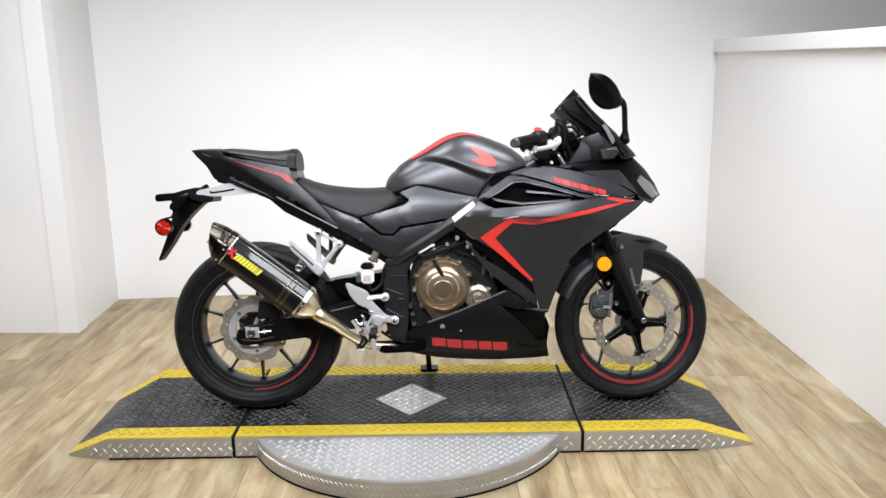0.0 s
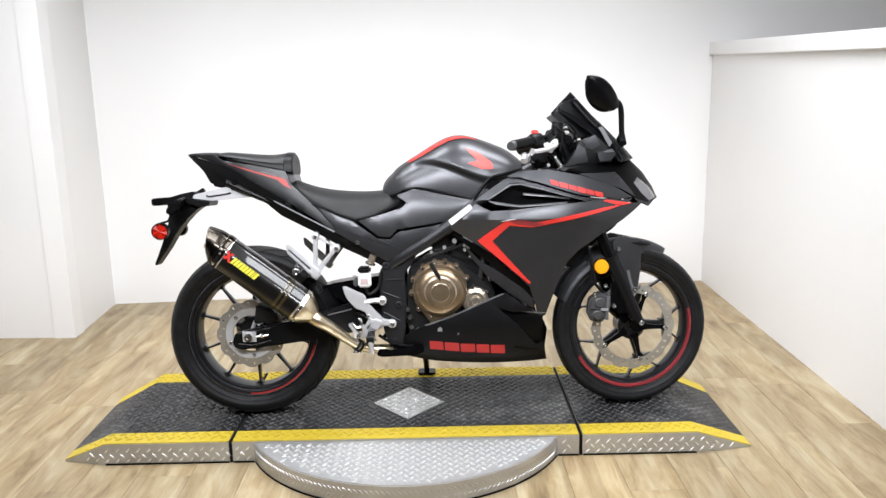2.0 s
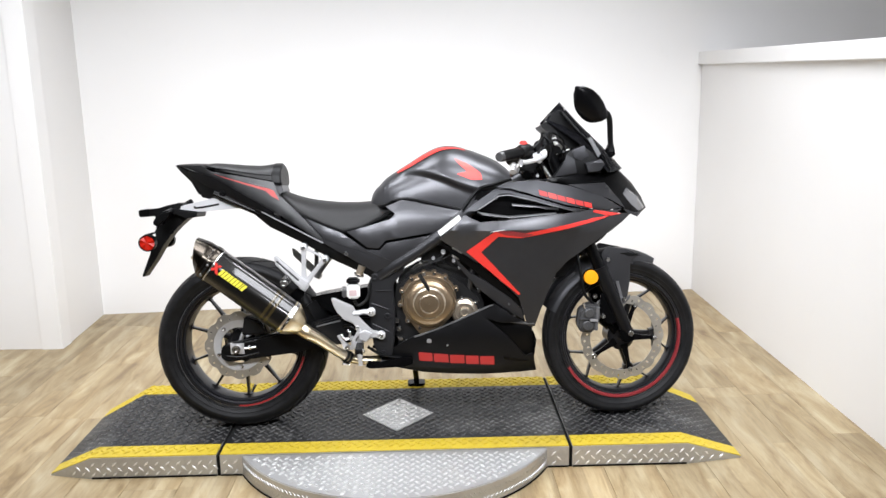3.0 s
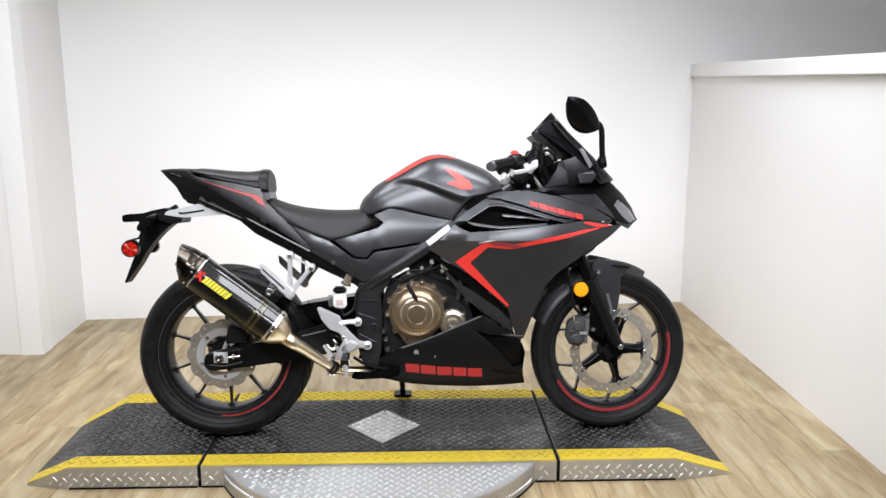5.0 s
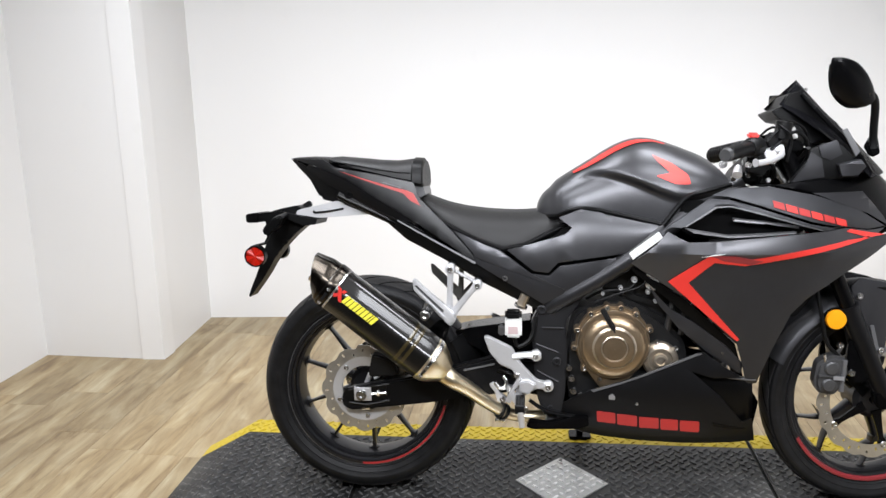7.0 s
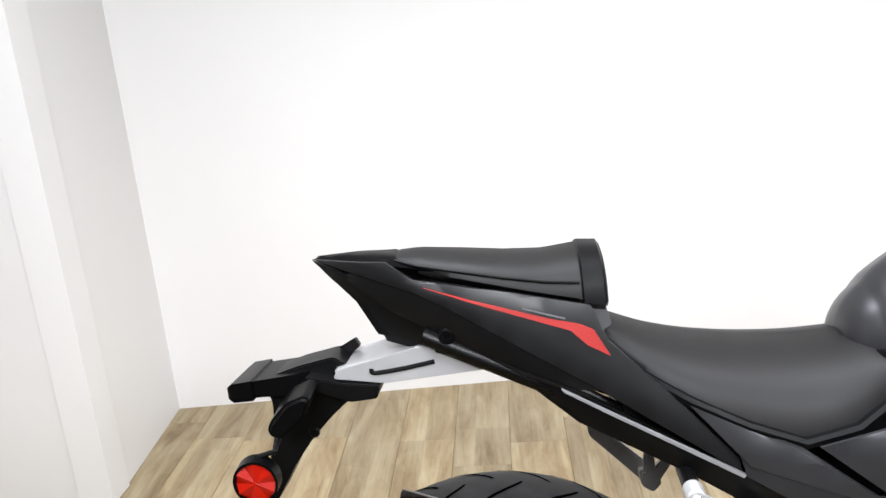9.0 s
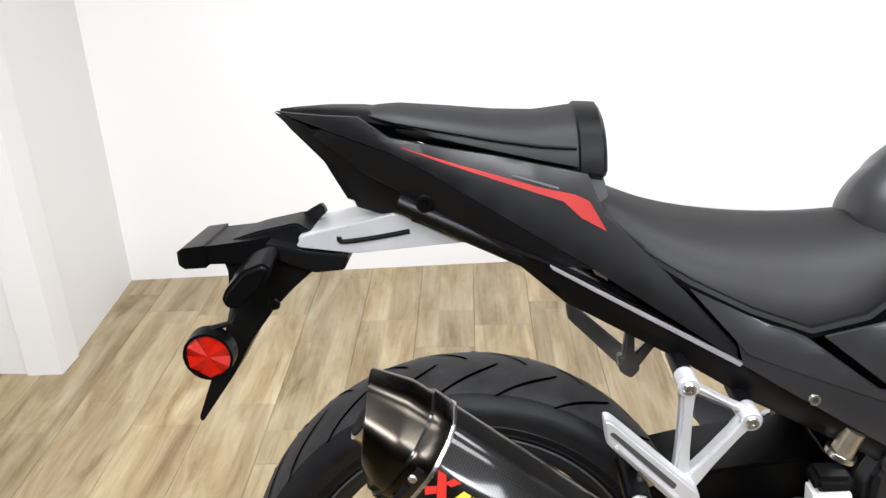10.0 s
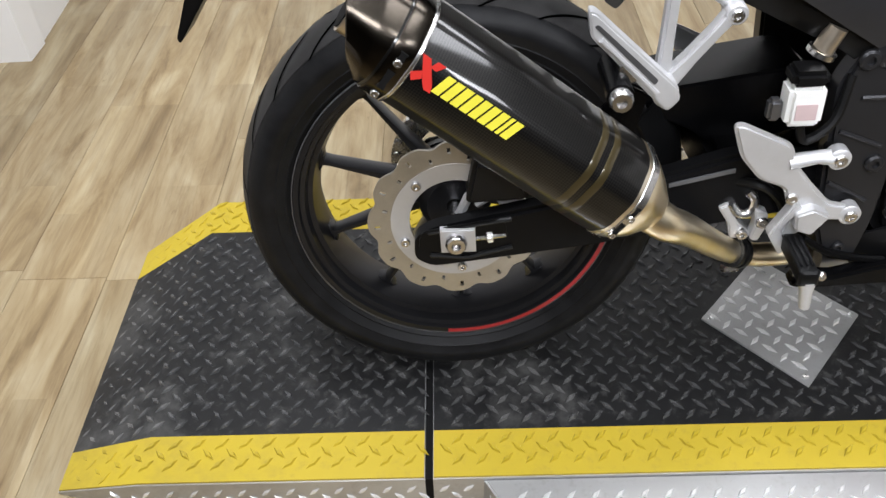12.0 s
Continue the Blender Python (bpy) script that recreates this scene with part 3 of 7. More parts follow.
# the diamond window of bare plate in the deck
dia = part("diamond_plate", prism([(-0.28, -0.04), (-0.146, -0.19), (-0.012, -0.04), (-0.146, 0.11)], PH, PH + 0.0065, "z", 0.001), ALU, platform, "bare aluminium diamond-shaped cover plate")
for x, y in ((-0.264, -0.04), (-0.028, -0.04), (-0.146, 0.092), (-0.146, -0.172)):
    bm = lathe([(0.001, 0), (0.0052, 0), (0.0048, 0.0022), (0.003, 0.003), (0.001, 0.0022)], 0, 0, 14)
    bm.transform(pose(x, y, PH + 0.0066, math.pi / 2))
    part("plate_screw", bm, STEEL, dia)
tf = bmesh.new()
for i, j, x, y in lattice(-0.30, 0.0, -0.2, 0.12, 0.0185):
        if in_diamond(x, y, -0.018):
            tread(tf, x, y, PH + 0.0065, 0, math.radians(45 if i % 2 else -45), 0.029)
tagged(part("raised_treads", tf, ALU_TOP, dia, normals=False), kind="stuff")
for x, y in ((-0.262, -0.04), (-0.03, -0.04), (-0.146, 0.09), (-0.146, -0.17)):
    bm = bmesh.new()
    bmesh.ops.create_cone(bm, cap_ends=True, segments=12, radius1=0.006, radius2=0.004, depth=0.003, matrix=Matrix.Translation((x, y, PH + 0.008)))
    part("screw", bm, ALU, dia)


# ---------------------------------------------------------------- the motorcycle
bike = empty("motorcycle", (0, 0, 0), "matte black and grey sport motorcycle with red stripes on its stand", "motorcycle")
DECK = PH + 0.0035
RX, RZ, RR = -0.697, DECK + 0.3045, 0.306       # rear wheel
FX, FZ, FR = 0.681, DECK + 0.2875, 0.289        # front wheel


def arc_profile(rim_r, top_r, half, n=9):
    """Outer half of a tyre's cross section, from one bead over the tread to the other."""
    out = [(rim_r - 0.002, -half * 0.74), (rim_r + 0.006, -half * 0.82), (rim_r + 0.0085, -half * 0.862), (rim_r + 0.0105, -half * 0.855), (rim_r + 0.020, -half * 0.935), (rim_r + 0.022, -half * 0.955), (rim_r + 0.0235, -half * 0.945), (rim_r + 0.034, -half * 0.992), (rim_r + 0.0355, -half * 1.004), (rim_r + 0.042, -half)]
    base = rim_r + 0.042
    for i in range(1, n):
        a = math.pi * i / n
        out.append((base + (top_r - base) * math.sin(a) ** 1.0, -half * math.cos(a) * (1 + 0.0 * i)))
    return out + [(r, -y) for r, y in out[9::-1]] + [(rim_r - 0.006, half * 0.6), (rim_r - 0.006, -half * 0.6)]


def tread_groove(cx, cz, top_r, half, a0, side, width):
    """One slanting sipe cut into the tread, as a dark inlay just proud of the rubber."""
    bm = bmesh.new()
    base, prev = 0.271, None
    for j in range(8):
        u = 0.06 + 0.80 * j / 7
        r = base + (top_r - base) * max(0.0, 1 - u * u) ** 0.5 + 0.0017
        a = a0 + 0.27 * (j / 7) ** 1.25
        w = width * (0.35 + 0.65 * math.sin(math.pi * (j + 0.6) / 8.2)) / r / 2
        pair = [bm.verts.new((cx + r * math.cos(a + d), side * half * u, cz + r * math.sin(a + d))) for d in (-w, w)]
        if prev:
            bm.faces.new((prev[0], prev[1], pair[1], pair[0]))
        prev = pair
    return bm


def wave_disc(cx, cz, r0, r1, y0, y1, lobes, amp, holes, seg=144):
    """A brake disc with a waved rim and drilled holes."""
    bm = bmesh.new()
    rows = 5
    def rad(i, a):
        out = r1 - amp * (0.5 - 0.5 * math.cos(lobes * a)) ** 2
        return r0 + (out - r0) * i / (rows - 1)
    def corner(i, k, y):
        a = 2 * math.pi * k / seg
        r = rad(i, a)
        return (cx + r * math.cos(a), y, cz + r * math.sin(a))
    grid = [[[bm.verts.new(corner(i, k, y)) for k in range(seg)] for i in range(rows)] for y in (y0, y1)]
    gap = seg // holes
    hole = set()
    for k in range(seg):
        if k % gap == 1:
            hole.add((1 if (k // gap) % 2 else 2, k))
    for i in range(rows - 1):
        for k in range(seg):
            q = (k + 1) % seg
            if (i, k) in hole:
                for (i0, k0), (i1, k1) in (((i, k), (i, q)), ((i, q), (i + 1, q)), ((i + 1, q), (i + 1, k)), ((i + 1, k), (i, k))):
                    bm.faces.new((grid[0][i0][k0], grid[0][i1][k1], grid[1][i1][k1], grid[1][i0][k0]))
                continue
            for s in (0, 1):
                g = grid[s]
                bm.faces.new((g[i][k], g[i][q], g[i + 1][q], g[i + 1][k]))
    for i in (0, rows - 1):
        for k in range(seg):
            q = (k + 1) % seg
            bm.faces.new((grid[0][i][k], grid[0][i][q], grid[1][i][q], grid[1][i][k]))
    return bm


def spoke(cx, cz, ang, r0, r1, w0, w1, depth, bend=0.0):
    """One cast spoke, broad at the hub and flared where it meets the rim."""
    c, s = math.cos(ang), math.sin(ang)
    rings = []
    for t, k in ((0, 1.0), (0.12, 0.8), (0.5, 0.6), (0.90, 0.5), (0.955, 0.75), (0.975, 2.3), (1.0, 2.9)):
        c, s = math.cos(ang + bend * (1 - t)), math.sin(ang + bend * (1 - t))
        r, w, d = r0 + (r1 - r0) * t, (w0 + (w1 - w0) * t) * k, depth * (1 - 0.35 * t)
        ring = []
        for u, v in ((-1, -0.6), (-0.6, -1), (0.6, -1), (1, -0.6), (1, 0.6), (0.6, 1), (-0.6, 1), (-1, 0.6)):
            ring.append((cx + r * c - u * w / 2 * s, v * d / 2, cz + r * s + u * w / 2 * c))
        rings.append(ring)
    return loft(rings)


def wheel(name, cx, cz, top_r, half, ang0, stripe, label, fork=0.0):
    rim_r, e = 0.229, half * 0.82
    prof = [(rim_r, -e), (rim_r, -e + 0.006), (rim_r - 0.012, -e + 0.02), (rim_r - 0.016, 0), (rim_r - 0.012, e - 0.02), (rim_r, e - 0.006), (rim_r, e),
            (rim_r - 0.007, e), (rim_r - 0.009, e - 0.007), (rim_r - 0.015, e - 0.009), (rim_r - 0.018, e - 0.022), (rim_r - 0.025, e - 0.024), (rim_r - 0.032, 0),
            (rim_r - 0.025, -e + 0.024), (rim_r - 0.018, -e + 0.022), (rim_r - 0.015, -e + 0.009), (rim_r - 0.009, -e + 0.007), (rim_r - 0.007, -e)]
    rim = part(name, lathe(prof, cx, cz, 96), RIM_BLACK, bike, label)
    part("tyre", lathe(arc_profile(rim_r, top_r, half), cx, cz, 112), TYRE, rim, "black sport tyre with slanting tread grooves")
    band = []
    for i in range(13):
        u = -0.82 + 1.64 * i / 12
        band.append((0.271 + (top_r - 0.271) * (1 - u * u) ** 0.5 + 0.0008, half * u))
    part("tread_band", lathe(band + [(r - 0.006, y * 0.98) for r, y in band[::-1]], cx, cz, 112), TREAD_RUBBER, rim, "scrubbed grey tread face")
    for k in range(48):
        part("tread_groove", tread_groove(cx, cz, top_r, half, 2 * math.pi * k / 48, -1 if k % 2 else 1, 0.0085), GROOVE, rim, normals=False)
    part("hub", lathe([(0.012, -0.06), (0.04, -0.06), (0.052, -0.045), (0.052, 0.045), (0.04, 0.06), (0.012, 0.06)], cx, cz, 40), RIM_BLACK, rim)
    for k in range(10):
        part("spoke", spoke(cx, cz, ang0 + 2 * math.pi * k / 10, 0.045 if not fork else 0.118, rim_r - 0.028, 0.026 if not fork else 0.016, 0.014, 0.042, fork * (1 if k % 2 else -1)), RIM_BLACK, rim)
    for a0, a1, mat in stripe:
        band = [(rim_r + 0.000, -e - 0.0012), (rim_r - 0.0068, -e - 0.0012), (rim_r - 0.0105, -e + 0.0070), (rim_r - 0.0095, -e + 0.0085), (rim_r + 0.001, -e + 0.0005)] if fork else [(rim_r + 0.000, -e - 0.0012), (rim_r - 0.0055, -e - 0.0012), (rim_r - 0.0055, -e + 0.0005), (rim_r + 0.001, -e + 0.0005)]
        part("rim_stripe", lathe(band, cx, cz, 40, math.radians(a0), math.radians(a1)), mat, rim, "red rim stripe")
    # a thin paler ring painted as the highlight where the rim meets the bead
    part("bead_highlight", lathe([(rim_r + 0.0026, -e - 0.0004), (rim_r + 0.0012, -e - 0.0008), (rim_r + 0.0012, -e + 0.002), (rim_r + 0.0026, -e + 0.002)], cx, cz, 96), LIP if not fork else FRAME_GREY, rim)
    return rim


rear = wheel("rear_wheel", RX, RZ, RR, 0.077, math.radians(-16), [(-94, -14, RIM_RED)], "satin black ten-spoke rear wheel")
front = wheel("front_wheel", FX, FZ, FR, 0.060, math.radians(-20), [(-152, 14, DARK_RED)], "satin black front wheel with forked spokes", math.radians(-14))
for k in range(5):
    part("spoke", spoke(FX, FZ, math.radians(-2 + 72 * k), 0.04, 0.135, 0.036, 0.040, 0.05), RIM_BLACK, front)

# brake discs
part("brake_disc", wave_disc(RX, RZ, 0.088, 0.122, -0.098, -0.093, 12, 0.008, 24), DISC, rear, "waved steel rear brake disc")
part("disc_carrier", lathe([(0.064, -0.097), (0.090, -0.099), (0.090, -0.091), (0.064, -0.089)], RX, RZ, 64), SILVER, rear, "silver disc carrier ring")
for k in range(5):
    a = math.radians(60 + 72 * k)
    part("bolt", bolt(RX + 0.078 * math.cos(a), -0.098, RZ + 0.078 * math.sin(a), 0.007), STEEL, rear)
part("sprocket", lathe([(0.06, 0.083), (0.098, 0.083), (0.098, 0.089), (0.06, 0.089)], RX, RZ, 64), STEEL, rear, "steel chain sprocket")
for s in (-1,):
    part("brake_disc", wave_disc(FX, FZ, 0.122, 0.157, s * 0.068 - 0.0025, s * 0.068 + 0.0025, 16, 0.006, 36), DISC, front, "waved steel front brake disc")
    for k in range(5):
        a = math.radians(-5 + 72 * k)
        c, sn = math.cos(a), math.sin(a)
        rings = []
        for r, w in ((0.03, 0.028), (0.07, 0.018), (0.105, 0.013), (0.128, 0.028)):
            rings.append([(FX + r * c - u * w / 2 * sn, s * (0.064 + v), FZ + r * sn + u * w / 2 * c) for u, v in ((-1, -0.005), (1, -0.005), (1, 0.002), (-1, 0.002))])
        part("disc_arm", loft(rings), SATIN, front)
        part("bolt", bolt(FX + 0.124 * c, s * 0.070, FZ + 0.124 * sn, 0.009, 0.005, -1 if s < 0 else 1), STEEL, front)

# ---- swingarm, axle and chain
arm = fillet([(-0.765, 0.345), (-0.762, 0.382), (-0.735, 0.398), (-0.63, 0.42), (-0.50, 0.448), (-0.333, 0.498), (-0.21, 0.49), (-0.20, 0.415), (-0.30, 0.395), (-0.52, 0.358), (-0.62, 0.345), (-0.74, 0.330)], 0.012)
for s in (-1, 1):
    y0, y1 = (-0.135, -0.105) if s < 0 else (0.105, 0.135)
    sa = part("swingarm", prism(arm, y0, y1, "y", 0.006), FRAME, bike, "black box-section swingarm")
    yo = s * 0.1365
    part("axle_slot", prism(fillet([(-0.748, 0.366), (-0.745, 0.392), (-0.70, 0.400), (-0.632, 0.408), (-0.626, 0.372), (-0.70, 0.352)], 0.01), yo - 0.002, yo + 0.002, "y", 0.001), ROUGH_BLACK, sa)
    part("slot_lip", tube([(-0.742, yo, 0.356), (-0.69, yo, 0.351), (-0.628, yo, 0.366)], 0.0035, 8), ENGINE, sa)
    part("slot_lip", tube([(-0.742, yo, 0.394), (-0.70, yo, 0.402), (-0.628, yo, 0.413)], 0.0035, 8), ENGINE, sa)
    part("chain_adjuster", prism([(-0.726, 0.364), (-0.726, 0.403), (-0.678, 0.403), (-0.678, 0.364)], yo - 0.007, yo + 0.004, "y", 0.002), SILVER, sa, "silver axle adjuster block")
    part("axle_nut", bolt(RX, yo + s * 0.006, RZ - 0.006, 0.015, 0.012, s), STEEL, sa)
    part("adjuster_bolt", tube([(-0.684, yo, 0.383), (-0.636, yo, 0.388)], 0.0042, 8), STEEL, sa)
    part("adjuster_nut", tube([(-0.662, yo, 0.3855), (-0.654, yo, 0.3862)], 0.009, 6), STEEL, sa)
    part("wear_strip", prism([(-0.42, 0.456), (-0.335, 0.476), (-0.335, 0.481), (-0.42, 0.461)], yo - 0.003, yo, "y"), LIP, sa)
part("swingarm_bridge", box(-0.36, -0.30, -0.105, 0.105, 0.41, 0.485, 0.012), SATIN, bike)
part("axle", tube([(RX, -0.14, RZ), (RX, 0.14, RZ)], 0.010), STEEL, bike)
chain = [(RX + 0.098 * math.cos(a), 0.086, RZ + 0.098 * math.sin(a)) for a in np.linspace(math.radians(95), math.radians(262), 14)]
chain += [(-0.20 + 0.042 * math.cos(a), 0.086, 0.45 + 0.042 * math.sin(a)) for a in np.linspace(math.radians(-80), math.radians(85), 8)]
bm = bmesh.new()
loop = [Vector(p) for p in chain] + [Vector(chain[0])]
dist, k = 0.0, 0
for a, b in zip(loop, loop[1:]):
    n = max(1, int((b - a).length / 0.0159))
    for i in range(n):
        p = a.lerp(b, (i + 0.5) / n)
        d = (b - a).normalized()
        up = Vector((-d.z, 0, d.x))
        w = 0.009 if k % 2 else 0.006
        k += 1
        corners = [p + d * u * 0.0085 + up * v * 0.007 for u, v in ((-1, -0.5), (-0.5, -1), (0.5, -1), (1, -0.5), (1, 0.5), (0.5, 1), (-0.5, 1), (-1, 0.5))]
        lo, hi = [[bm.verts.new((c.x, c.y + o, c.z)) for c in corners] for o in (-w, w)]
        bm.faces.new(lo), bm.faces.new(hi[::-1])
        for i2 in range(8):
            bm.faces.new((lo[i2], lo[(i2 + 1) % 8], hi[(i2 + 1) % 8], hi[i2]))
part("drive_chain", bm, STEEL, bike, "steel drive chain")
# hugger and inner fender over the front of the rear tyre
rings = []
for a in np.linspace(math.radians(-8), math.radians(30), 10):
    ring = []
    for y in np.linspace(-0.088, 0.088, 9):
        r = 0.327 - 0.05 * (abs(y) / 0.088) ** 3
        ring.append((RX + r * math.cos(a), float(y), RZ + r * math.sin(a)))
    for y in np.linspace(0.088, -0.088, 9):
        r = 0.323 - 0.05 * (abs(y) / 0.088) ** 3
        ring.append((RX + r * math.cos(a), float(y) * 0.98, RZ + r * math.sin(a)))
    rings.append(ring)
part("hugger", loft(rings), ROUGH_BLACK, bike, "black rear tyre hugger")
part("inner_fender", prism(fillet([(-0.47, 0.538), (-0.40, 0.555), (-0.30, 0.570), (-0.23, 0.580), (-0.22, 0.490), (-0.33, 0.452), (-0.38, 0.49), (-0.44, 0.516)], 0.012), -0.06, 0.06, "y", 0.01), SATIN, bike, "black inner rear fender")
part("rear_caliper", prism(fillet([(-0.690, 0.425), (-0.675, 0.495), (-0.615, 0.475), (-0.60, 0.43)], 0.012), -0.122, -0.075, "y", 0.006), ENGINE, bike, "dark rear brake caliper")
part("caliper_bracket", tube([(-0.698, -0.105, 0.40), (-0.685, -0.108, 0.43), (-0.66, -0.108, 0.455)], 0.007, 8), SILVER, bike)
part("caliper_bracket", tube([(-0.675, -0.108, 0.418), (-0.645, -0.108, 0.437)], 0.006, 8), SILVER, bike)

# ---- exhaust: outlet cap, carbon sleeve, cone, pipe
AX, AN = Vector((0.783, 0, -0.622)), Vector((0.622, 0, 0.783))
A0 = Vector((-0.768, -0.218, 0.720))


HEX = [(-0.057, 0.026), (-0.055, -0.022), (-0.028, -0.054), (0.028, -0.054), (0.055, -0.022), (0.057, 0.026), (0.026, 0.061), (-0.026, 0.061)]
SECTION = fillet(HEX, 0.014, 6)


def can_ring(s, k=1.0, slant=0.0, dy=0.0, shift=0.004):
    """Section of the silencer at s along its axis: six soft sides, scaled by k."""
    return [tuple(A0 + AX * (s + slant * v * k) + AN * (v * k + shift) + Vector((0, u * k + dy, 0))) for u, v in SECTION]


can = [can_ring(0.000, 0.97), can_ring(0.004), can_ring(0.15, 1.03), can_ring(0.30, 1.03), can_ring(0.338, 1.0)]
bm = loft(can)
bm.verts.index_update()
sleeve = part("silencer", wrap_uv(bm, can), CARBON, bike, "carbon fibre silencer with steel bands")
cap_rings = [can_ring(0.006, 0.985), can_ring(-0.010, 0.975, -0.15), can_ring(-0.014, 0.955, -0.20), can_ring(-0.039, 0.77, -0.58), can_ring(-0.0405, 0.74, -0.58), can_ring(-0.040, 0.67, -0.58), can_ring(-0.016, 0.60, -0.3)]
part("outlet_cap", loft(cap_rings, True), CHROME_DARK, sleeve, "smoked steel slanted outlet cap", angle=24.0)
part("outlet_pipe", tube([A0 + AX * -0.044 + AN * 0.004, A0 + AX * -0.02 + AN * 0.004], [0.024, 0.023], 20), BRONZE_LIGHT, sleeve)
part("outlet_bore", tube([A0 + AX * -0.0455 + AN * 0.004, A0 + AX * -0.040 + AN * 0.004], 0.020, 20), DARK_GAP, sleeve)
part("band", loft([can_ring(0.004, 1.022), can_ring(0.006, 1.036), can_ring(0.026, 1.038), can_ring(0.028, 1.025)]), CHROME_DARK, sleeve, "smoked steel band")
part("band_lip", loft([can_ring(0.0275, 1.030), can_ring(0.0285, 1.045), can_ring(0.0310, 1.045), can_ring(0.0320, 1.030)]), STEEL, sleeve, "bright steel lip")
part("band", loft([can_ring(0.330, 1.012), can_ring(0.331, 1.030), can_ring(0.340, 1.022), can_ring(0.341, 1.005)]), STEEL, sleeve, "bright steel band")
for s in (0.252, 0.270):
    part("mount_strap", loft([can_ring(s, 1.029), can_ring(s + 0.0006, 1.0325), can_ring(s + 0.0095, 1.0315), can_ring(s + 0.010, 1.028)]), TAN_WEAVE, sleeve, "strap of tan fibre weave")
cone = [can_ring(0.325, 1.02), can_ring(0.342, 1.0), can_ring(0.362, 0.82), can_ring(0.392, 0.46, dy=0.006)]
part("inlet_cone", loft(cone), PIPE, sleeve, "brushed steel inlet cone")
for s, us in ((0.016, (0.010, -0.034)), (0.336, (0.006, -0.026))):
    for u in us:
        p = A0 + AX * s + AN * (u + 0.004)
        part("rivet", bolt(p.x, p.y - (0.0592 if u > -0.02 else 0.0545), p.z, 0.0048, 0.003), STEEL, sleeve)
for s, u0, u1 in ((0.016, 0.003, -0.020), (0.0165, 0.018, 0.027), (0.3355, -0.001, -0.017), (0.3355, 0.013, 0.026)):
    p, q = A0 + AX * s + AN * u0, A0 + AX * s + AN * u1
    y = A0.y - (0.0594 if s < 0.1 else 0.0585)
    part("band_slot", flat_bar((p.x, p.z), (q.x, q.z), 0.009 if s < 0.1 else 0.006, 0.009 if s < 0.1 else 0.006, y, y + 0.002, 0.0), DARK_GAP, sleeve)
end = A0 + AX * 0.39 + Vector((0, 0.006, 0))
path = curve([end, end + AX * 0.03, (-0.405, -0.192, 0.430), (-0.360, -0.165, 0.384), (-0.312, -0.137, 0.341), (-0.262, -0.122, 0.323), (-0.19, -0.112, 0.320)], 6)
pipe = part("link_pipe", tube(path, [max(0.0165, 0.0255 - 0.0105 * k / (0.72 * len(path))) for k in range(len(path))], 20), PIPE, bike, "gold heat-tinted link pipe")
for a in (0.0, 0.011):
    part("pipe_clamp", tube([(-0.324 + a, -0.143 + a * 0.58, 0.350 - a * 0.7), (-0.318 + a, -0.1395 + a * 0.58, 0.346 - a * 0.7)], 0.0222, 18), ENGINE, pipe, "dark pipe clamp")
part("clamp_bolt", tube([(-0.332, -0.145, 0.322), (-0.309, -0.138, 0.315)], 0.006, 8), STEEL, pipe)
part("collector_pipe", tube(curve([(-0.20, -0.12, 0.325), (-0.1, -0.10, 0.312), (0.05, -0.06, 0.275), (0.18, -0.02, 0.270), (0.28, 0, 0.36), (0.27, 0, 0.52)], 6), 0.028, 18), GREY_PIPE, bike, "grey exhaust collector pipe")
part("silencer_bracket", prism(fillet([(-0.517, 0.565), (-0.482, 0.60), (-0.455, 0.585), (-0.47, 0.53), (-0.50, 0.53)], 0.008), -0.128, -0.120, "y", 0.002), SATIN, bike)

